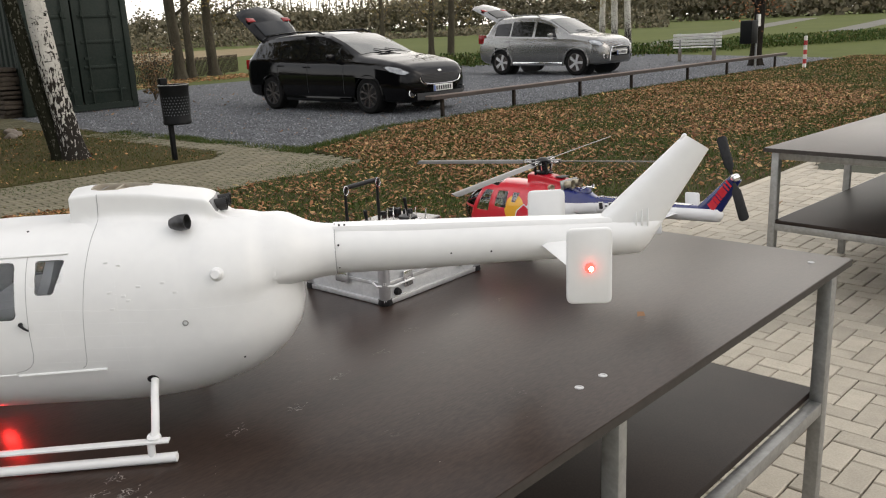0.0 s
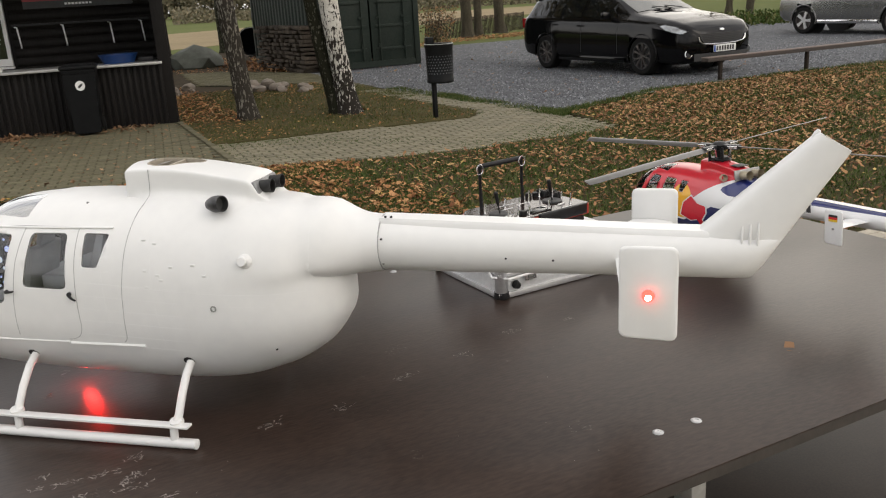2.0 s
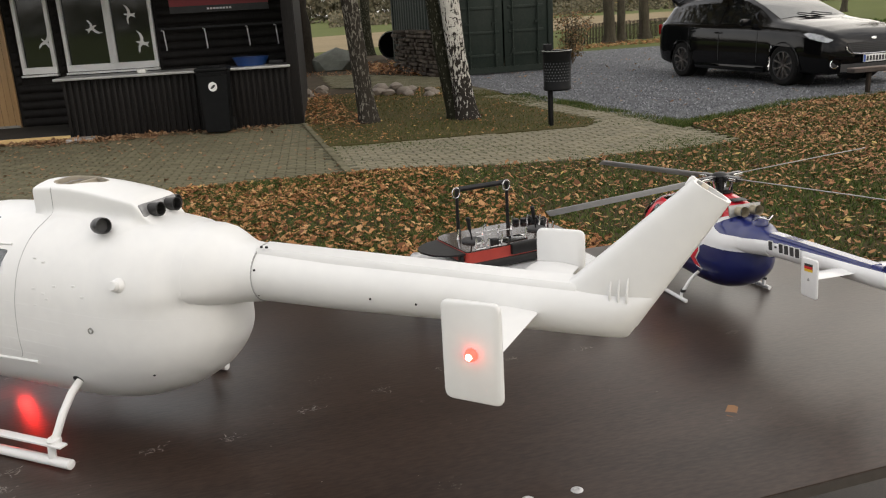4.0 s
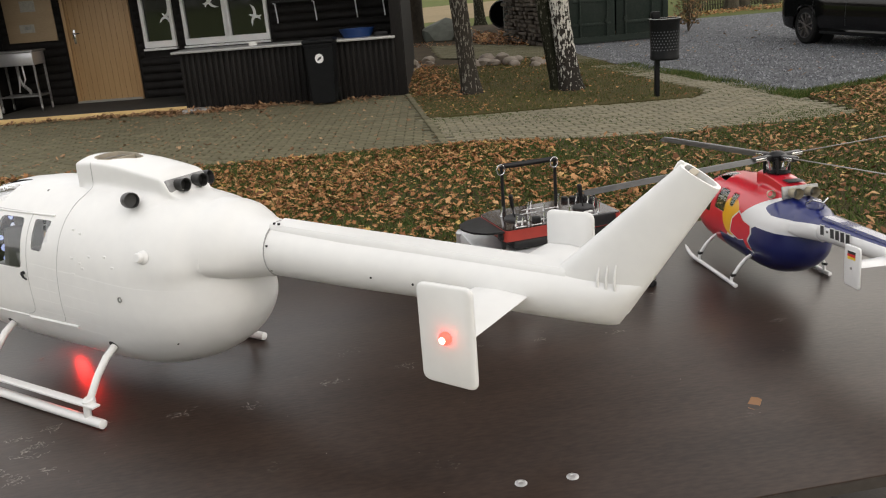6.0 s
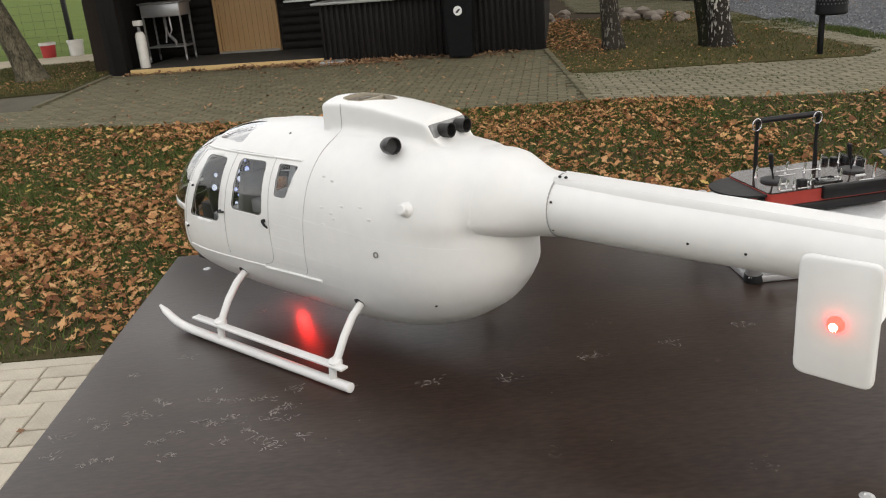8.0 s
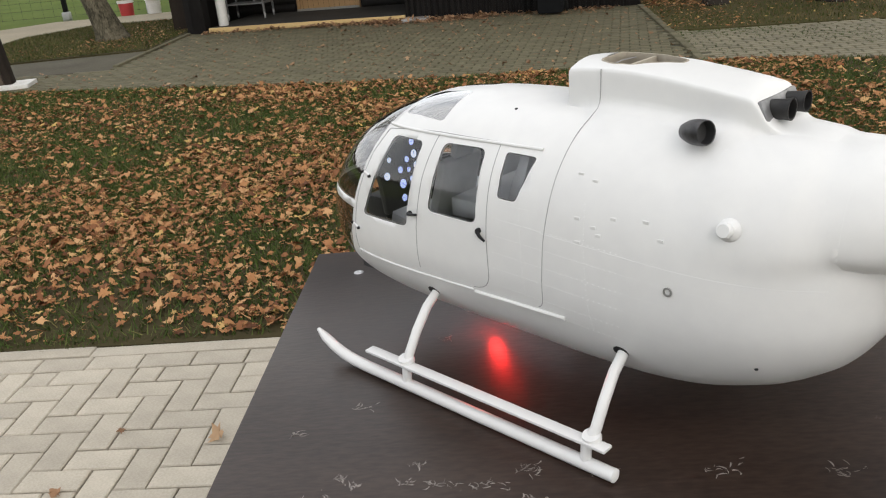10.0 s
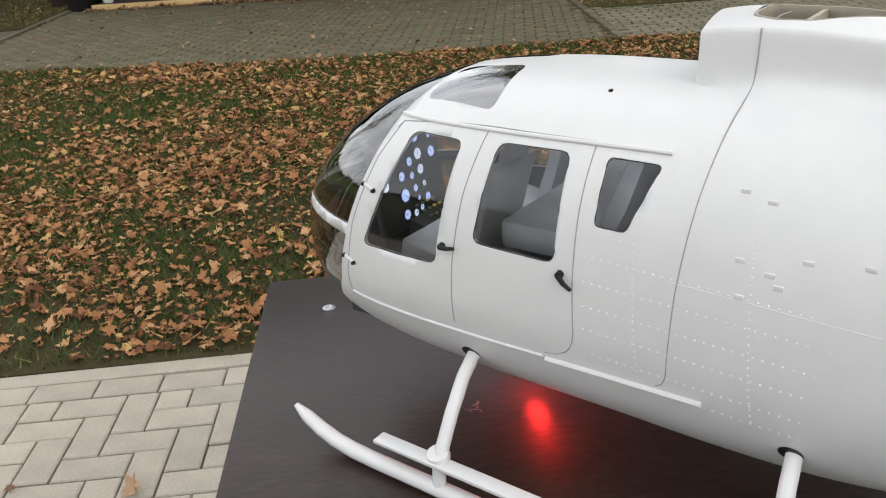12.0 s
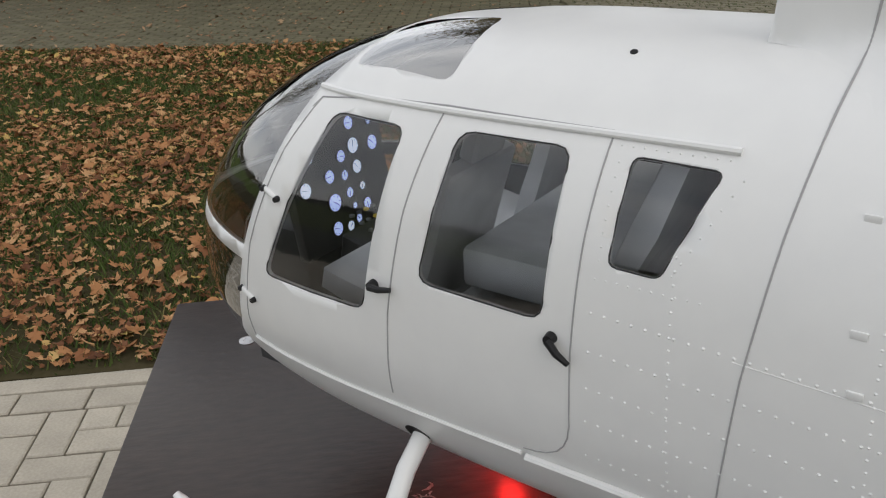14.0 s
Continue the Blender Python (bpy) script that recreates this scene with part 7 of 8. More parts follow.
# perforated basket bin
bk = thing("basket_bin", pose(4.22, 8.44, 0, 0, 0, 0), "black perforated metal litter bin on a post", "bin")
basket = part("basket", lathe([(0, .46), (.165, .455), (.178, .47), (.178, .50), (.172, .51), (.180, .90), (.188, .915), (.188, .945), (.178, .95), (.166, .93), (.160, .5), (0, .48)], 32), M_BIN, bk)
part("rim", lathe([(.178, .945), (.190, .945), (.190, .953), (.178, .953), (.178, .945)], 32), M_COUNTER, basket, "worn metal rim")
part("post", boxed((-.09, .02, .225), (.055, .055, .47), bevel=.006), M_BIN, bk)
part("bracket", boxed((-.06, .15, .98), (.1, .08, .1), bevel=.01), M_BIN, bk)
for r_ in range(7):
    for q in range(14):
        a = math.pi + math.pi * (q + .5 * (r_ % 2)) / 14
        z = .58 + .036 * r_
        rr = .1745 + (z - .51) * .0205
        part("perforation", lathe([(0, .0), (.009, .0), (.009, .002), (0, .002)], 6, Matrix.Translation((rr * math.cos(a), rr * math.sin(a), z)) @ Vector((math.cos(a), math.sin(a), 0)).to_track_quat("Z", "Y").to_matrix().to_4x4()), M_GRAVEL, basket)
# kerbs
kb = thing("kerb_line", Matrix(), "row of flush concrete kerb stones", "kerb")
for k in range(13):
    part("kerb_stone", boxed((1.11 + .0155 * k, 6.85 + .335 * k, -.01), (.075, .325, .06), bevel=.006), M_PLAZA, kb)
kb2 = thing("kerb_edge", Matrix(), "raised concrete kerb beside the hut", "kerb")
for k in range(3):
    part("kerb_stone", boxed((-5.45, 9.85 + .95 * k, -.02), (.07, .94, .09), bevel=.008), M_PLAZA, kb2)
# standing table on the lawn's far side
M_PILLAR = surf("weathered_pillar", (0.115, 0.082, 0.058), (0.065, 0.048, 0.035), 6, 0.85, 0.3, stretch=(1, 1, .2))
pt = thing("standing_table", pose(-6.35, 8.46, 0, 0, 0, 12), "weathered wooden standing table with a steel-edged top on a white slab", "table")
part("footing", boxed((0, 0, .02), (.56, .40, .05), bevel=.008), M_WHITEPAINT, pt, "white footing slab")
for x, tilt, mt in ((-.040, -5, M_PILLAR), (.046, -5, M_POSTWOOD)):
    part("pillar", boxed((0, 0, .43), (.082, .18, .86), pose(x, 0, .03, 0, tilt, 0), bevel=.012), mt, pt)
b = rings(bmesh.new(), [[(x0, -.16, z), (x1, -.16, z), (x1, .16, z), (x0, .16, z)] for z, x0, x1 in ((.84, -.26, .06), (.93, -.50, .10), (.99, -.62, .16))])
part("bracket", b, M_POSTWOOD, pt, "dark flared bracket")
top_ = part("top", boxed((-.62, 0, 1.05), (1.70, .56, .12), bevel=.012), M_POSTWOOD, pt)
part("steel_edge", boxed((-.70, -.285, 1.02), (1.36, .012, .15), bevel=.003), M_ALU, top_, "dull steel strip along the edge")
part("block", boxed((.10, -.1, 1.125), (.14, .05, .025), bevel=.004), M_YELLOW, top_)
bu = thing("pail", pose(-8.2, 16.62, 0), "red and white plastic pail", "pail")
part("body", lathe([(0, 0), (.13, 0), (.155, .27), (.145, .27), (.12, .01), (0, .01)], 20), M_REDPAINT, bu)
part("rim", lathe([(.15, .25), (.165, .25), (.165, .30), (.15, .30)], 20), M_WHITEPAINT, bu)
bu2 = thing("pail", pose(-7.62, 16.62, 0), "white plastic pail beside the fence", "pail")
part("body", lathe([(0, 0), (.13, 0), (.155, .30), (.145, .30), (.12, .01), (0, .01)], 20), M_WHITEPAINT, bu2)
part("rim", lathe([(.15, .27), (.165, .27), (.165, .31), (.15, .31)], 20), M_WHITEPAINT, bu2)
# mesh fence beside the far field
fe = thing("mesh_fence", Matrix(), "thin dark wire mesh fence on dark posts", "fence")
for x in (-7.78, -9.6, -12.1, -14.6, -17.1, -19.6):
    po = part("post", boxed((x, 16.85, .75), (.085, .085, 1.5), bevel=.008), M_BIN if x < -9 else M_BLACK, fe)
    part("foot", boxed((x, 16.85, .07), (.15, .15, .18), bevel=.02), M_COUNTER, po, "grey concrete foot")
b = bmesh.new()
for k in range(53):
    tube(b, [(-20 + .23 * k, 16.88, .05), (-20 + .23 * k, 16.88, 1.1)], .0022, 3)
for k in range(7):
    tube(b, [(-20, 16.88, .08 + .16 * k), (-7.8, 16.88, .08 + .16 * k)], .0022, 3)
part("wire_mesh", b, M_BIN, fe, kind="stuff")
solid("side_path", prism([(-8.87, 11.2), (-8.94, 12.8), (-9.02, 13.7), (-8.3, 14.97), (-6.7, 15.0), (-6.7, 16.6), (-8.3, 16.5), (-9.7, 16.5), (-10.6, 15.6), (-10.4, 13.1), (-10.2, 11.1)], -.05, .004), M_SANDPATH, Matrix(), "pale sandy path behind the lawn", kind="structure")
# field stones, log stack, drum, covered heap
rs = random.Random(11)


def rock(r, seed):
    b = bmesh.new()
    bmesh.ops.create_icosphere(b, subdivisions=2, radius=r)
    q = random.Random(seed)
    o = Vector((q.uniform(0, 50), q.uniform(0, 50), 0))
    for v in b.verts:
        v.co *= 1 + .35 * noise.noise(v.co * 1.4 / r * .8 + o)
        v.co.z *= .62
    return b


for k in range(30):
    left_ = k < 11
    x, y, r = (rs.uniform(1.55, 2.35), rs.uniform(14.1, 15.6), rs.uniform(.08, .15)) if left_ else (3.05 + 1.0 * (k - 11) / 18 + rs.gauss(0, .10), 14.7 - .75 * (k - 11) / 18 + rs.gauss(0, .22), rs.uniform(.09, .165))
    solid("field_stone", rock(r, k), M_ROCK, pose(x, y, r * (.3 if k % 3 else .75), 0, 0, rs.uniform(0, 360)), "rounded brown field stone bordering the lawn", "stone", "field stones")
logs = thing("log_stack", pose(5.45, 17.6, 0, 0, 0, 92), "stack of split firewood beside the container", "firewood")
for k in range(132):
    x, z = .16 + .29 * (k % 12) + rs.gauss(0, .03), .035 + .098 * (k // 12)
    part("log", boxed((0, 0, 0), (rs.uniform(.22, .30), .42, rs.uniform(.055, .088)), pose(x, -.2 + rs.gauss(0, .03), z, rs.uniform(-3, 3), rs.uniform(-5, 5), rs.uniform(-8, 8)), bevel=.008), M_LOG, logs)
dm = thing("steel_drum", pose(6.75, 27.0, .46, 90, 0, -14) @ Matrix.Diagonal((1.5, 1.5, 1.1, 1)), "black open drum lying on its side", "drum")
part("shell", lathe([(.30, -.45), (.30, .45), (.285, .45), (.285, -.40), (0, -.40)], 28), M_BIN, dm)
part("hoop", lathe([(.30, -.02), (.315, 0), (.30, .02)], 28), M_BIN, dm)
b = rock(1.0, 77)
solid("covered_heap", b, surf("grey_sheet", (.095, .102, .085), (.05, .055, .043), 4, .75, .3), pose(4.2, 23.7, 0) @ Matrix.Diagonal((.80, .7, .85, 1)), "low heap under a grey-green sheet", "heap")


# ---- trees ----
def tree(name, m, label, h, r, bark, lean=(0, 0), crown=None, seed=1, limbs=7, twin=None, crown_r=2.0, crown_n=900, crown_z=0.6, leaf=.07, start=.45):
    q = random.Random(seed)
    t = thing(name, m, label, "tree")
    b = bmesh.new()
    zs_ = [-.1, 0, .08, .2, .4, .7, 1.0, 1.35, 1.7, 2.1, 2.6] + [2.6 + (h - 2.6) * k / 8 for k in range(1, 9)]
    flare = {0: 1.55, 1: 1.38, 2: 1.2, 3: 1.08}
    loops_ = []
    for k, z in enumerate(zs_):
        rr_ = r * (1 - .75 * max(z, 0) / h) * flare.get(k, 1)
        lp = []
        for q_ in range(18):
            a = 2 * math.pi * q_ / 18
            w_ = rr_ * (1 + .16 * noise.noise(Vector((2.2 * math.cos(a), 2.2 * math.sin(a) + seed, z * 1.6))) + (.10 * math.cos(5 * a + seed) * (flare.get(k, 1) - 1)))
            lp.append((lean[0] * z / h + .04 * math.sin(z * 1.3 + seed) + w_ * math.cos(a), lean[1] * z / h + .04 * math.cos(z * 1.1 + seed) + w_ * math.sin(a), z))
        loops_.append(lp)
    trunk = part("trunk", rings(b, loops_), bark, t)
    tips = []
    for k in range(limbs):
        z = h * (start + (.98 - start) * k / max(1, limbs - 1))
        base = Vector((lean[0] * z / h, lean[1] * z / h, z))
        a, ll = q.uniform(0, 6.28), crown_r * q.uniform(.6, 1.1)
        d = Vector((math.cos(a), math.sin(a), q.uniform(.3, .9)))
        p1, p2 = base + d * ll * .45, base + d * ll + Vector((0, 0, .2 * ll))
        part("limb", tubed([base, p1, p2], [r * .3, r * .2, r * .05], 7), bark, trunk)
        tips += [p1, p2]
        tw = bmesh.new()
        for j in range(9):
            s0 = p1.lerp(p2, q.uniform(0, .9))
            e = s0 + Vector((q.gauss(0, .5), q.gauss(0, .5), q.gauss(.15, .4))) * crown_r * .45
            k_ = s0.lerp(e, .5) + Vector((q.gauss(0, .06), q.gauss(0, .06), q.gauss(.05, .05))) * crown_r
            tube(tw, [s0, k_, e], [.018, .010, .004], 4)
            tips.append(e)
            for i_ in range(3):
                f_ = k_.lerp(e, q.random())
                tube(tw, [f_, f_ + Vector((q.gauss(0, .3), q.gauss(0, .3), q.gauss(-.05, .25))) * crown_r * .4], [.006, .002], 3)
        part("twigs", tw, M_TWIG, trunk, kind="stuff")
    if crown:
        vs, fs = [], []
        for k in range(crown_n):
            c = q.choice(tips) + Vector((q.gauss(0, .32), q.gauss(0, .32), q.gauss(-.1, .35))) * crown_r * .5
            u = Vector((q.gauss(0, 1), q.gauss(0, 1), q.gauss(0, 1))).normalized()
            v = u.orthogonal().normalized()
            i = len(vs)
            s = leaf * q.uniform(.6, 1.4)
            vs += [c - u * s, c + v * s * .5, c + u * s, c - v * s * .5]
            fs.append((i, i + 1, i + 2, i + 3))
        raw("crown", vs, fs, crown, "thin autumn foliage", parent=t)
    return t


tree("birch_tree", pose(3.475, 9.93, 0), "white-barked birch with black flared foot", 12.5, .145, M_BIRCH, (-.9, .3), M_AUTUMN, 3, 16, crown_r=3.0, crown_n=26000, start=.36, leaf=.085)
tree("birch_tree", pose(3.395, 10.06, 0), "dark mossy twin stem beside the white birch", 10.5, .105, M_BIRCHDARK, (-1.7, .4), M_AUTUMN, 4, 12, crown_r=2.5, crown_n=16000, start=.42, leaf=.085)
tree("birch_tree", pose(2.22, 10.5, 0), "grey-barked birch leaning beside the hut", 12, .135, M_BIRCHGREY, (-1.5, .3), M_AUTUMN, 5, 16, crown_r=3.0, crown_n=26000, start=.36, leaf=.085)
tree("old_tree", pose(3.05, 24.0, 0), "thick dark trunk behind the hut", 16, .56, M_BARK, (-.9, 0), M_AUTUMN, 6, 20, crown_r=4.8, crown_n=26000, start=.30, leaf=.13)
tree("leaning_tree", pose(-6.74, 12.35, 0), "mossy grey tree leaning beside the hut", 7, .205, M_BARKMOSS, (-2.4, .4), M_AUTUMN, 7, 9, crown_r=2, crown_n=4000, start=.5, leaf=.06)
for k, (x, y, r, hh, lx) in enumerate(((15.43, 27.81, .22, 11, -.3), (16.09, 28.11, .16, 11, .3), (17.9, 29.38, .21, 11, -.2))):
    tree("field_tree", pose(x, y, 0), "bare-limbed tree with mossy trunk at the field edge", hh, r, M_BARKGREY, (lx, 0), M_AUTUMN, 20 + k, 14, crown_r=2.6, crown_n=2600, leaf=.06, start=.2)
for k, (x, y, r) in enumerate(((31.05, 29.54, .16), (26.79, 24.28, .16), (41.52, 44.52, .2))):
    tree("field_tree", pose(x, y, 0), "slim tree with thin drooping foliage", 9, r, M_BARKGREY, (.2, 0), M_AUTUMN, 30 + k, 12, crown_r=2.2, crown_n=3600, leaf=.055, start=.2)
for k, (x, y) in enumerate(((40.99, 23.92), (40.5, 24.43), (43.32, 27.0))):
    tree("birch_tree", pose(x, y, 0), "slim white birch beyond the parked cars", 10, .2, M_BIRCH, (.2, .1), M_AUTUMN, 40 + k, 11, crown_r=2.2, crown_n=2600, leaf=.06, start=.25)
tree("orange_tree", pose(23.32, 9.02, 0), "tree with thin orange foliage beside the bin", 6, .17, M_BARK, (.1, 0), M_ORANGE, 50, 12, crown_r=2.0, crown_n=3200, leaf=.05, start=.25)
q = random.Random(9)


def shrub(m, label, w, h, n, thick=130):
    t = thing("shrub", m, label, "shrub")
    for k in range(n):
        a = q.uniform(0, 6.3)
        e = Vector((w * math.cos(a) * q.uniform(.2, 1), w * math.sin(a) * q.uniform(.2, 1), h * q.uniform(.45, 1)))
        p1 = e * .45 + Vector((q.gauss(0, .1), q.gauss(0, .1), .12 * h))
        b = tubed([(0, 0, 0), p1, e], [.014, .008, .003], 5)
        for j in range(6):
            s0 = p1.lerp(e, q.random())
            e2 = s0 + Vector((q.gauss(0, .22), q.gauss(0, .22), q.gauss(.15, .15)))
            tube(b, [s0, s0.lerp(e2, .5) + Vector((0, 0, .03)), e2], [.005, .004, .002], 4)
        part("stem", b, M_TWIG, t)
    vs, fs = [], []
    for k in range(thick * n):
        a, z = q.uniform(0, 6.3), h * q.uniform(.08, 1) ** .8
        rr = w * q.uniform(0, 1) ** .6 * (.35 + .75 * z / h)
        c = Vector((rr * math.cos(a), rr * math.sin(a), z))
        u_ = Vector((q.gauss(0, 1), q.gauss(0, 1), q.gauss(0, 1))).normalized() * .032 * q.uniform(.6, 1.4)
        v_ = u_.orthogonal() * .5
        i = len(vs)
        vs += [c - u_, c + v_, c + u_, c - v_]
        fs.append((i, i + 1, i + 2, i + 3))
    raw("foliage", vs, fs, M_SHRUB, "thin brown and olive leaves", parent=t)
    return t


tree("slim_tree", pose(6.9, 31.3, 0), "slim dark birch standing behind the firewood", 11, .2, M_BIRCHDARK, (-.2, 0), M_AUTUMN, 60, 9, crown_r=2.0, crown_n=2500, start=.35, leaf=.07)
shrub(pose(9.4, 18.6, 0), "brown-leaved shrub beside the container", .6, 1.3, 10)

# low paling fence between the yard and the fields
paling = thing("paling_fence", Matrix(), "low weathered paling fence along the field edge", "fence")
pa, pb = Vector((13.2, 26.9, 0)), Vector((19.6, 30.2, 0))
for k in range(76):
    p = pa.lerp(pb, k / 75)
    part("pale", boxed((p.x, p.y, .33 + .03 * q.random()), (.035, .02, .72), pose(0, 0, 0), bevel=.004), M_POSTWOOD, paling)
for z in (.16, .52):
    part("fence_wire", tubed([pa + Vector((0, 0, z)), pb + Vector((0, 0, z))], .012, 6), M_POSTWOOD, paling)

# far woods along the horizon, hedge and verge
rng = np.random.default_rng(5)


def clumps(name, centres, sizes, material, label, flat=1.0):
    n_ = len(centres)
    u = rng.normal(size=(n_, 3))
    u /= np.linalg.norm(u, axis=1)[:, None]
    v = np.cross(u, rng.normal(size=(n_, 3)))
    v /= np.linalg.norm(v, axis=1)[:, None]
    u[:, 2] *= flat
    s = sizes[:, None]
    vs = np.stack([centres - u * s, centres + v * s * .7, centres + u * s, centres - v * s * .7], 1).reshape(-1, 3)
    raw(name, vs.tolist(), [(4 * k, 4 * k + 1, 4 * k + 2, 4 * k + 3) for k in range(n_)], material, label)


n_t, n_f = 1350, 180
ta = np.radians(np.concatenate([rng.uniform(-180, 180, n_t // 2), rng.uniform(-25, 85, n_t - n_t // 2)]))
tr_ = 214 + rng.normal(0, 9, n_t)
th = (5.5 + 6.5 * rng.random(n_t) ** 1.5) * (1 + .30 * np.sin(ta * 9) + .2 * np.sin(ta * 23 + 1))
tw = th * rng.uniform(.22, .36, n_t)
base = np.stack([tr_ * np.sin(ta), tr_ * np.cos(ta), th * .58], 1)
leafs = base[:, None, :] + rng.normal(size=(n_t, n_f, 3)) * np.stack([tw * .5, tw * .5, th * .21], 1)[:, None, :]
leafs = leafs.reshape(-1, 3)
leafs[:, 2] = np.abs(leafs[:, 2])
clumps("far_woods", leafs, rng.uniform(.16, .44, n_t * n_f), M_FARWOOD, "brown late-autumn woods along the horizon")
n_ = 80000
az = np.radians(rng.uniform(-180, 180, n_))
prof = 6.2 + .8 * np.sin(az * 9) + .7 * np.sin(az * 23 + 1) + .5 * np.sin(az * 51) + .5 * np.sin(az * 133)
rr = 206 + rng.normal(0, 3, n_)
clumps("far_thicket", np.stack([rr * np.sin(az), rr * np.cos(az), rng.random(n_) ** .8 * np.maximum(prof, 2.0)], 1), rng.uniform(.3, .8, n_), M_FARWOOD, "dense brown undergrowth of the far woods")
n_ = 14000
az = np.radians(rng.uniform(10, 62, n_))
rr = 120 + rng.normal(0, 3, n_)
clumps("far_hedge", np.stack([rr * np.sin(az), rr * np.cos(az), rng.random(n_) ** 1.3 * (1.6 + 1.0 * np.sin(az * 14))], 1), rng.uniform(.1, .32, n_), M_FARWOOD, "dark hedge across the fields")
pop = thing("poplar_row", Matrix(), "row of thin bare poplars on the horizon", "trees", kind="stuff")
vs, fs = [], []
for k in range(34):
    a = radians(33 + k * .42)
    hgt = 15 + 4 * math.sin(k * 2.1)
    c = Vector((240 * math.sin(a), 240 * math.cos(a), 0))
    for j in range(30):
        z = hgt * rng.random()
        i = len(vs)
        w = (.18 if j < 4 else .06) + .05 * rng.random()
        off = Vector((rng.normal() * 1.0 * (z / hgt), rng.normal() * 1.0 * (z / hgt), 0)) if j > 3 else Vector((0, 0, 0))
        z0, z1 = (0, hgt * .95) if j < 4 else (z, z + 2.5)
        side_ = Vector((math.cos(a), -math.sin(a), 0)) * w
        vs += [tuple(c + off - side_ + Vector((0, 0, z0))), tuple(c + off + side_ + Vector((0, 0, z0))), tuple(c + off * 1.5 + side_ * .3 + Vector((0, 0, z1))), tuple(c + off * 1.5 - side_ * .3 + Vector((0, 0, z1)))]
        fs.append((i, i + 1, i + 2, i + 3))
raw("poplar_stems", vs, fs, M_FARWOOD, "thin bare stems", parent=pop)
n_ = 26000
xx = rng.uniform(22, 48, n_)
clumps("verge_growth", np.stack([xx, 21.5 - .42 * (xx - 22) + rng.normal(0, .9, n_), rng.random(n_) ** 2.2 * .42], 1), rng.uniform(.02, .07, n_), M_GRASS, "rough green verge along the yard", 1.6)

# ---- pavers, grass, leaves and gravel ----
PL, PW = 0.2024, 0.1012


def paver_mesh(name, lx, ly, h, material, ch=.004):
    b = bmesh.new()
    rings(b, [[(sx * (lx / 2 - o), sy * (ly / 2 - o), z) for sx, sy in ((-1, -1), (1, -1), (1, 1), (-1, 1))] for o, z in ((0, -h), (0, -ch), (ch, 0))], cap=(False, True))
    return mesh_of(name, b, material)


def lay_pavers(parent, spots, me_h, me_v, near, material, label, z=0.0, seed=1, lx=PL, ly=PW, ch=.004, h=.05):
    """Spots are (x, y, turned, angle): the near ones become pieces of their own, the rest one joined mesh."""
    q = random.Random(seed)
    verts, faces = [], []
    n_near = 0
    for x, y, turned, ang in spots:
        dz, tilt = q.gauss(0, .0012), q.gauss(0, .004)
        if near(x, y) and n_near < 300:
            ob = new("paver", me_v if turned else me_h)
            ob.parent = parent
            ob.matrix_world = Matrix.Translation((x, y, z + dz)) @ Matrix.Rotation(ang + q.gauss(0, .006), 4, "Z") @ Matrix.Rotation(tilt, 4, "X")
            n_near += 1
            continue
        a, b_ = (ly, lx) if turned else (lx, ly)
        i = len(verts)
        ca, sa = math.cos(ang), math.sin(ang)
        for o, zz in ((0, -h), (0, -ch), (ch, 0)):
            for sx, sy in ((-1, -1), (1, -1), (1, 1), (-1, 1)):
                u, v = sx * (a / 2 - o), sy * (b_ / 2 - o)
                verts.append((x + u * ca - v * sa, y + u * sa + v * ca, z + dz + zz + tilt * v))
        for r in (0, 4):
            for k in range(4):
                k2 = (k + 1) % 4
                faces.append((i + r + k, i + r + k2, i + r + 4 + k2, i + r + 4 + k))
        faces.append((i + 8, i + 9, i + 10, i + 11))
    raw("pavers", verts, faces, material, label, parent=parent)


g = .006
a2 = -.012


def laid(cx, cy):
    u, v = cx * PW, cy * PW
    return -1.552 + u * math.cos(a2) - v * math.sin(a2), 1.687 + u * math.sin(a2) + v * math.cos(a2)


spots, halves = [], []
taken = set()
for r in range(-52, 0):
    for k in range(-40, 40):
        for turned in (False, True):
            x0 = r + 4 * k - (1 if turned else 0)
            cells = [(x0, r), (x0, r + 1)] if turned else [(x0, r), (x0 + 1, r)]
            if -30 < x0 < 86 and all(c[1] < 0 for c in cells):
                taken.update(cells)
                spots.append((*laid(x0 + (.5 if turned else 1), r + (1 if turned else .5)), turned, a2))
for c in range(-28, 84):
    if (c, -1) not in taken:
        halves.append((*laid(c + .5, -.5), False, a2))
edge_row = [(*laid(2 * k + .885, .5), False, a2) for k in range(-16, 44)]
edging = thing("lawn_edging", Matrix(), "thin concrete edging stones between pavers and lawn", "kerb")
for k in range(-6, 14):
    x = -1.9 + .998 * k
    part("edging_stone", boxed((x, 1.832 - .012 * (x + 1.55), -.035), (.994, .074, .07), bevel=.006), M_PAVER, edging)
hm = paver_mesh("half_paver", PW - g, PW - g, .05, M_PAVER)
mh, mv = paver_mesh("paver", PL - g, PW - g, .05, M_PAVER), paver_mesh("paver", PW - g, PL - g, .05, M_PAVER)
lay_pavers(paving_near, spots, mh, mv, lambda x, y: -3.1 < x < -1.0 and y > -.7, M_PAVER_J, "pale concrete pavers laid in herringbone", lx=PL - g, ly=PW - g)
lay_pavers(paving_near, edge_row, mh, mv, lambda x, y: -4 < x < 3, M_PAVER_J, "edge row of pale pavers", seed=6, lx=PL - g, ly=PW - g)
lay_pavers(paving_near, halves, hm, hm, lambda x, y: True, M_PAVER_J, "half pavers along the edge row", seed=7, lx=PW - g, ly=PW - g)
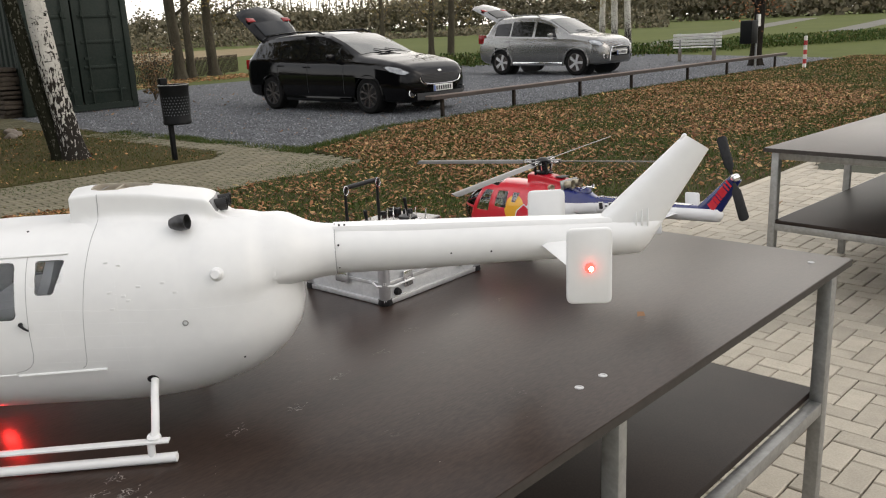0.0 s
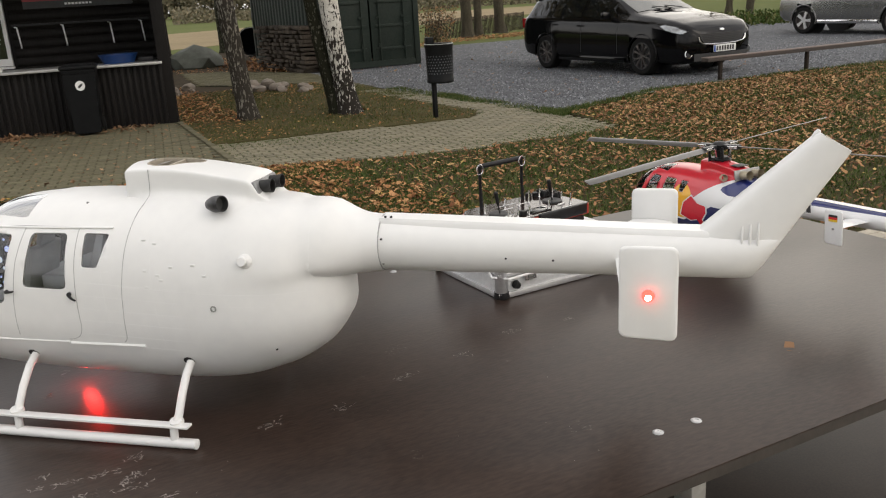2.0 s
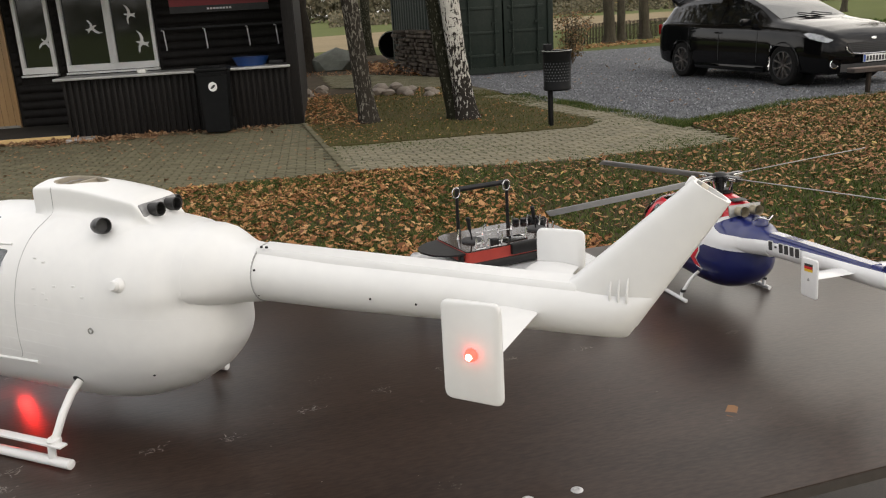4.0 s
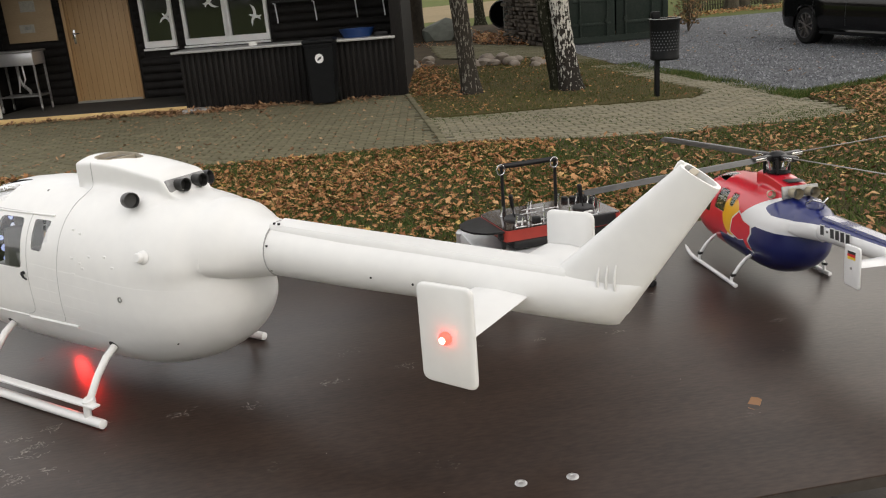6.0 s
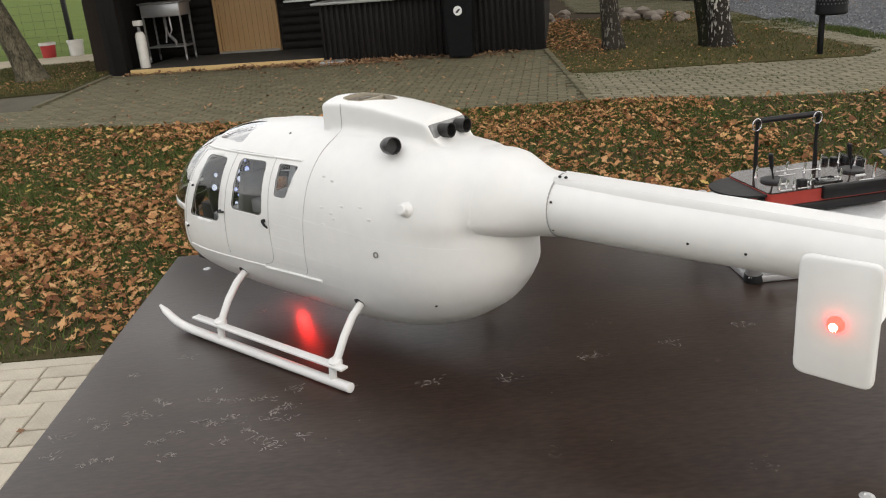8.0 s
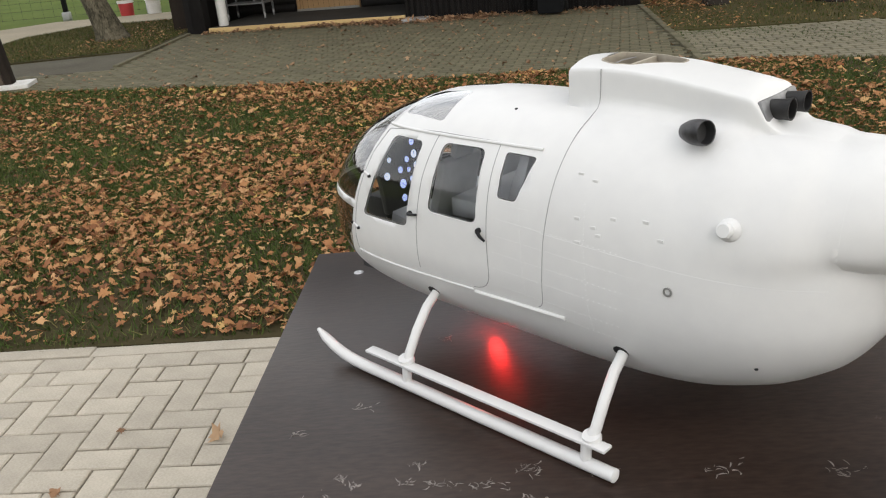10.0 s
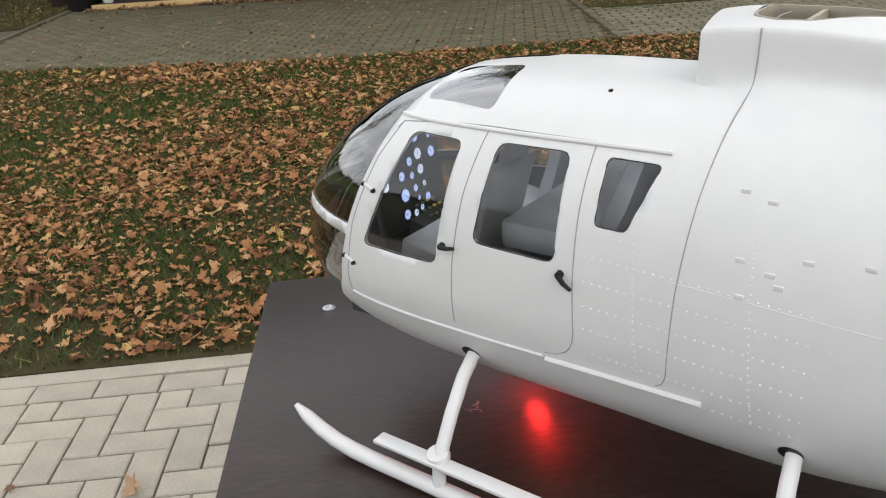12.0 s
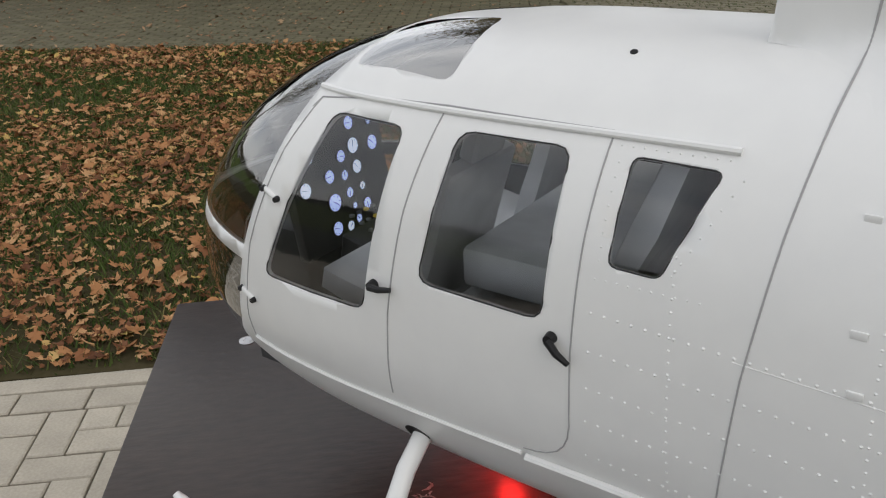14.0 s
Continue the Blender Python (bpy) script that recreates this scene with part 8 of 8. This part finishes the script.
ph, pv = paver_mesh("plaza_paver", PL - .013, PW - .013, .03, M_PLAZA, .006), paver_mesh("plaza_paver", PW - .013, PL - .013, .03, M_PLAZA, .006)
oh, ov = paver_mesh("old_paver", PL - .013, PW - .013, .03, M_OLD, .006), paver_mesh("old_paver", PW - .013, PL - .013, .03, M_OLD, .006)
a0 = radians(-9)
spots = []
for i in range(-90, 60):
    for j in range(-60, 90):
        u, v = (i + .5 * (j % 2)) * PL, j * PW
        x, y = -1.5 + u * math.cos(a0) - v * math.sin(a0), 8.6 + u * math.sin(a0) + v * math.cos(a0)
        if y < 11.2 - .169 * (x - 1.2) and inside(PLAZA, x, y) and x > -11:
            spots.append((x, y, False, a0))
lay_pavers(paving_plaza, spots, ph, pv, lambda x, y: -1.6 < x < 1.08 and y < 8.6, M_PLAZA_J, "worn grey-brown pavers laid in rows", seed=2, lx=PL - .013, ly=PW - .013, ch=.006, h=.03)
a1 = radians(-5)
spots = []
for i in range(-40, 60):
    for j in range(-60, 90):
        u, v = (i + .5 * (j % 2)) * PL, j * PW
        x, y = 2.5 - u * math.sin(a1) * 0 + u * math.cos(a1) - v * math.sin(a1), 7.3 + u * math.sin(a1) + v * math.cos(a1)
        if inside(WALKWAY, x, y):
            spots.append((x, y, False, a1))
lay_pavers(paving_walk, spots, oh, ov, lambda x, y: 1.2 < x < 4.4 and y < 8.2, M_OLD_J, "worn grey-brown pavers of the walkway", z=.002, seed=3, lx=PL - .013, ly=PW - .013, ch=.006, h=.03)
spots = []
for i in range(-30, 40):
    for j in range(-30, 70):
        x, y = 2.5 + (i + .5 * (j % 2)) * PL, 13.5 + j * PW * 1.15
        if inside(BACKPATH, x, y):
            spots.append((x, y, False, 0.0))
lay_pavers(paving_back, spots, oh, ov, lambda x, y: False, M_BACK_J, "worn pavers of the path behind the birches", z=-.002, seed=4, lx=PL - .013, ly=PW - .013, ch=.006, h=.02)


def scatter(poly, n, dens=None, seed=1):
    q = np.random.default_rng(seed)
    xs, ys = [p[0] for p in poly], [p[1] for p in poly]
    out = np.empty((0, 2))
    while len(out) < n:
        p = q.uniform((min(xs), min(ys)), (max(xs), max(ys)), (n, 2))
        ok = np.zeros(n, bool)
        for (x1, y1), (x2, y2) in zip(poly, poly[1:] + poly[:1]):
            cr = ((y1 > p[:, 1]) != (y2 > p[:, 1])) & (p[:, 0] < (x2 - x1) * (p[:, 1] - y1) / (y2 - y1 + 1e-12) + x1)
            ok ^= cr
        if dens is not None:
            ok &= q.random(n) < dens(p[:, 0], p[:, 1])
        out = np.concatenate([out, p[ok]])
    return out[:n]


def wave(x, y, s, k=0.0):
    """Slow uneven drifts over the plan, from 0 to 1."""
    v = np.sin(x * 1.7 * s + k) * np.sin(y * 2.1 * s + 1.3 * k) + np.sin(x * .8 * s - y * 1.1 * s + 2 + k) + .6 * np.sin(x * 3.9 * s + y * 3.1 * s + k)
    return np.clip(.5 + v / 4.4, 0, 1)


def grass(name, pts, lo, hi, w, z, label, seed=1, material=None):
    q = np.random.default_rng(seed)
    n = len(pts)
    a, h, lean = q.uniform(0, 6.28, n), q.uniform(lo, hi, n), q.normal(0, .6, (n, 2))
    base = np.column_stack([pts, np.full(n, z)])
    side_ = np.column_stack([np.cos(a), np.sin(a), np.zeros(n)]) * w
    tip = base + np.column_stack([lean * h[:, None], h])
    vs = np.stack([base - side_, base + side_, tip], 1).reshape(-1, 3)
    me = bpy.data.meshes.new(name)
    me.vertices.add(3 * n), me.loops.add(3 * n), me.polygons.add(n)
    me.vertices.foreach_set("co", vs.astype(np.float32).ravel())
    me.loops.foreach_set("vertex_index", np.arange(3 * n, dtype=np.int32))
    me.polygons.foreach_set("loop_start", np.arange(0, 3 * n, 3, dtype=np.int32))
    me.update(calc_edges=True)
    me.materials.append(material or M_GRASS)
    return tagged(new(name, me), label, kind="stuff")


NEAR_LAWN = [(-5.5, 1.94), (2.2, 1.85), (2.0, 6.4), (1.2, 6.66), (-1.1, 6.86), (-2.3, 7.03), (-4.5, 7.64), (-6, 8.03), (-8, 8.4), (-8, 1.95)]
FAR_LAWN = [(2.2, 1.84), (15, 1.70), (28, 1.6), (28, 7.8), (9, 8.28), (7.9, 8.28), (6.7, 7.8), (5.5, 7.36), (5.25, 6.0), (4.4, 6.03), (3.3, 6.03), (2.0, 6.4)]
patch = lambda x, y: .25 + .75 * wave(x, y, 1.0, .4) * np.clip((y - 1.9) * 1.4, .12, 1)
grass("grass", scatter(NEAR_LAWN, 240000, patch, 1), .018, .05, .0036, 0, "short green lawn grass", 1)
grass("grass", scatter(FAR_LAWN, 230000, patch, 2), .018, .05, .0055, 0, "short green lawn grass", 2)
grass("grass", scatter(ISLAND, 15000, lambda x, y: .3 + .7 * wave(x, y, 1.2, 2), 3), .015, .04, .005, .005, "thin dry grass under the birches", 3, M_DRYGRASS)
grass("grass", scatter([(-5.55, 10.8), (-5.6, 12.8), (-6.6, 14.8), (-8.2, 14.85), (-8.9, 13.7), (-8.85, 12.8), (-8.8, 11.2), (-8.5, 10.25), (-7.3, 10.5), (-6.2, 10.7)], 22000, None, 4), .015, .045, .006, .012, "dry lawn grass beside the hut", 4, M_DRYGRASS)
grass("joint_moss", scatter([(-4, 1.89), (3, 1.81), (3, 1.93), (-4, 1.99)], 2600, lambda x, y: wave(x, y, 3, 1) ** 2, 5), .01, .03, .004, -.01, "tufts along the lawn edge", 5)
grass("joint_moss", scatter(WALKWAY, 9000, lambda x, y: wave(x, y, 1.1, 2.6) ** 3, 27), .004, .016, .006, -.003, "moss and tufts in the walkway joints", 27, M_GRASS)
field = [(28, 30), (80, 45), (200, 120), (60, 200), (-80, 200), (-60, 60), (0, 30)]

# maple-like leaves: five lobes round a short stalk
LOBES = [(0, -.50), (.14, -.28), (.40, -.34), (.38, -.08), (.60, .14), (.36, .20), (.30, .44), (.14, .36), (0, .64), (-.14, .36), (-.30, .44), (-.36, .20), (-.60, .14), (-.38, -.08), (-.40, -.34), (-.14, -.28)]
OVAL_ = [(0, -.5), (.22, -.2), (.26, .1), (0, .55), (-.26, .1), (-.22, -.2)]


def leaves(name, pts, size, z, label, outline, seed=1, material=None, curl=.9, lift=.02):
    q = np.random.default_rng(seed)
    n, k = len(pts), len(outline)
    o = np.array(outline)
    s = size * (.45 + 1.1 * q.random(n) ** 1.6)
    a = q.uniform(0, 6.28, n)
    tilt, roll = q.normal(0, .3, n), q.normal(0, .3, n)
    cv = q.uniform(-1, 1, n) * curl
    x = (o[None, :, 0] + q.normal(0, .075, (n, k))) * s[:, None] * q.uniform(.45, 1.1, n)[:, None]
    y = (o[None, :, 1] + q.normal(0, .075, (n, k))) * s[:, None]
    zz = cv[:, None] * ((o[None, :, 0] ** 2) + .5 * o[None, :, 1] ** 2) * s[:, None] * 1.6 + q.normal(0, .05, (n, k)) * s[:, None]
    zz = zz + x * np.sin(roll)[:, None] + y * np.sin(tilt)[:, None]
    X = x * np.cos(a)[:, None] - y * np.sin(a)[:, None] + pts[:, :1]
    Y = x * np.sin(a)[:, None] + y * np.cos(a)[:, None] + pts[:, 1:2]
    zz = zz - zz.min(1, keepdims=True) + z + lift * q.random(n)[:, None] ** 2
    rim = np.stack([X, Y, zz], -1)
    mid = np.column_stack([pts, zz.mean(1) + .04 * s])[:, None]
    vs = np.concatenate([rim, mid], 1).reshape(-1, 3)
    i = np.arange(n)[:, None, None] * (k + 1)
    f = np.stack([np.arange(k), (np.arange(k) + 1) % k, np.full(k, k)], 1)[None] + i
    f = f.reshape(-1, 3)
    me = bpy.data.meshes.new(name)
    me.vertices.add(len(vs)), me.loops.add(f.size), me.polygons.add(len(f))
    me.vertices.foreach_set("co", vs.astype(np.float32).ravel())
    me.loops.foreach_set("vertex_index", f.astype(np.int32).ravel())
    me.polygons.foreach_set("loop_start", np.arange(0, f.size, 3, dtype=np.int32))
    me.update(calc_edges=True)
    me.materials.append(material or M_LEAF)
    return tagged(new(name, me), label, kind="stuff")


dense = lambda x, y: np.clip(.10 + 1.0 * wave(x, y, 1.6, 3.1) * (.5 + .8 * wave(x, y, 4.3, .7)), 0, 1) * np.clip((y - 1.75) * 3, .25, 1) * np.where((x > .2) & (y > 2.8), .72, 1) * np.where((x < -3 - .5 * np.sin(y * 2)) & (y > 4.2), .42, 1)
leaves("fallen_leaves", scatter(NEAR_LAWN, 40000, dense, 11), .037, .006, "thick litter of orange-brown maple leaves", LOBES, 11)
leaves("fallen_leaves", scatter(FAR_LAWN, 60000, lambda x, y: np.clip(.15 + wave(x, y, .8, 1.1), 0, 1) * np.where((x > 5) & (y > 3), 1, .42) * np.where(x > 17, .4, 1), 12), .046, .010, "litter of brown leaves on the lawn", OVAL_, 12, M_LEAF_OLD)
leaves("fallen_leaves", scatter(ISLAND, 2200, lambda x, y: np.where((x < 2.2) | (y > 13), 1, .28), 13), .036, .012, "brown leaves under the birches", OVAL_, 13)
leaves("fallen_leaves", scatter([(-5.55, 10.9), (-5.6, 12.8), (-6.6, 14.8), (-8.0, 14.8), (-7.2, 12.8), (-8.6, 11.4), (-7.3, 10.6)], 900, lambda x, y: np.where(x > -7.0, 1, .25), 14), .040, .02, "brown leaves beside the hut", OVAL_, 14, M_LEAF_OLD)
leaves("fallen_leaves", scatter([p for p in PLAZA if p[0] > -7], 1300, None, 15), .034, .003, "single leaves on the old pavers", LOBES, 15, M_LEAF_DRY, lift=.004)
hutm = np.array(HUT)
hp_ = np.random.default_rng(16)
u = hp_.uniform(-6.2, -.2, 4600)
keep_ = hp_.random(4600) < np.where(u < -4.6, .16, np.where(u < -3.6, .45, np.where(u > -1.9, .2, 1)))
u = u[keep_]
v = -np.abs(hp_.normal(0, np.where(u < -3.6, .10, .20), len(u))) - .07
pts = np.column_stack([hutm[0, 0] * u + hutm[0, 1] * v + hutm[0, 3], hutm[1, 0] * u + hutm[1, 1] * v + hutm[1, 3]])
leaves("leaf_drift", pts, .062, .003, "drift of brown leaves along the foot of the bar", OVAL_, 17, M_LEAF_DRY, lift=.03)
leaves("fallen_leaves", scatter([(-3.3, -.5), (6, -.5), (6, 1.75), (-3.3, 1.85)], 34, None, 18), .06, .002, "single leaves on the pale pavers", LOBES, 18, M_LEAF_DRY, lift=.003)
leaves("fallen_leaves", scatter([(11.5, 23.9), (14, 25.2), (19, 25.4), (23.5, 23.4), (23.5, 25.0), (19, 28.5), (15, 27.6), (11.5, 25.5)], 3200, None, 28), .085, -.04, "brown leaves under the trees at the field edge", OVAL_, 28, M_LEAF, lift=.03)
grass("joint_moss", scatter([(4.4, 11.2), (5.15, 11.0), (5.2, 13.8), (4.72, 14.4)], 6500, lambda x, y: wave(x, y, 1.4, .6), 29), .004, .022, .010, -.006, "moss creeping over the old path", 29, M_DRYGRASS)
leaves("leaf_mound", scatter([(4.5, 20.6), (5.6, 18.3), (6.4, 19.3), (7.0, 24.6), (5, 24.2)], 2200, None, 24), .085, -.04, "mound of brown leaves beside the firewood", OVAL_, 24, M_LEAF, lift=.16)
leaves("fallen_leaves", scatter([(1.0, 21.6), (2.8, 21.6), (4.3, 20.4), (6, 24), (6, 29), (0, 29)], 1500, None, 25), .08, -.04, "brown leaves on the earth under the trees", OVAL_, 25, M_LEAF, lift=.02)
leaves("fallen_leaves", scatter([(1.3, 10.6), (2.1, 10.2), (2.5, 16.6), (1.5, 16.9)], 1900, None, 26), .055, .006, "brown leaves among the field stones", OVAL_, 26, M_LEAF, lift=.05)
grass("verge_weeds", scatter([(5.3, 7.2), (5.65, 7.5), (5.5, 12.5), (5.15, 12.5)], 5000, lambda x, y: wave(x, y, 2, 1) ** 2, 27), .02, .07, .005, -.01, "weeds along the gravel edge", 27)
grass("verge_weeds", scatter([(5.4, 7.3), (6.7, 7.75), (7.9, 8.2), (9, 8.25), (21, 7.9), (21, 8.05), (9, 8.5), (7.8, 8.55), (6.6, 8.05), (5.4, 7.7)], 9000, lambda x, y: wave(x, y, 2, 1), 28), .02, .07, .006, -.01, "weeds along the gravel edge", 28)
leaves("fallen_leaves", scatter([(6, 8.6), (12, 8.6), (16, 22), (6, 17)], 260, None, 19), .07, .0, "single leaves on the gravel", OVAL_, 19, M_LEAF_DRY, lift=.004)

# loose gravel
gp = scatter([p for p in GRAVEL], 42000, lambda x, y: np.clip(1.6 - .06 * (y + x * .5), .15, 1), 21)
q = np.random.default_rng(22)
n_ = len(gp)
s = q.uniform(.010, .026, n_)
tet = np.array([(1, .1, -.3), (-.5, .9, -.3), (-.6, -.8, -.3), (.1, .05, .75)])
rot = q.uniform(0, 6.28, n_)
ca, sa = np.cos(rot), np.sin(rot)
vx = (tet[None, :, 0] * ca[:, None] - tet[None, :, 1] * sa[:, None]) * s[:, None] + gp[:, :1]
vy = (tet[None, :, 0] * sa[:, None] + tet[None, :, 1] * ca[:, None]) * s[:, None] + gp[:, 1:2]
vz = tet[None, :, 2] * s[:, None] * q.uniform(.6, 1.2, n_)[:, None] - .010
vs = np.stack([vx, vy, vz], -1).reshape(-1, 3)
f = (np.array([(0, 1, 3), (1, 2, 3), (2, 0, 3)])[None] + 4 * np.arange(n_)[:, None, None]).reshape(-1, 3)
me = bpy.data.meshes.new("gravel_stones")
me.vertices.add(len(vs)), me.loops.add(f.size), me.polygons.add(len(f))
me.vertices.foreach_set("co", vs.astype(np.float32).ravel())
me.loops.foreach_set("vertex_index", f.astype(np.int32).ravel())
me.polygons.foreach_set("loop_start", np.arange(0, f.size, 3, dtype=np.int32))
me.update(calc_edges=True)
me.materials.append(M_STONE)
tagged(new("gravel_stones", me), "loose blue-grey gravel stones", kind="stuff")
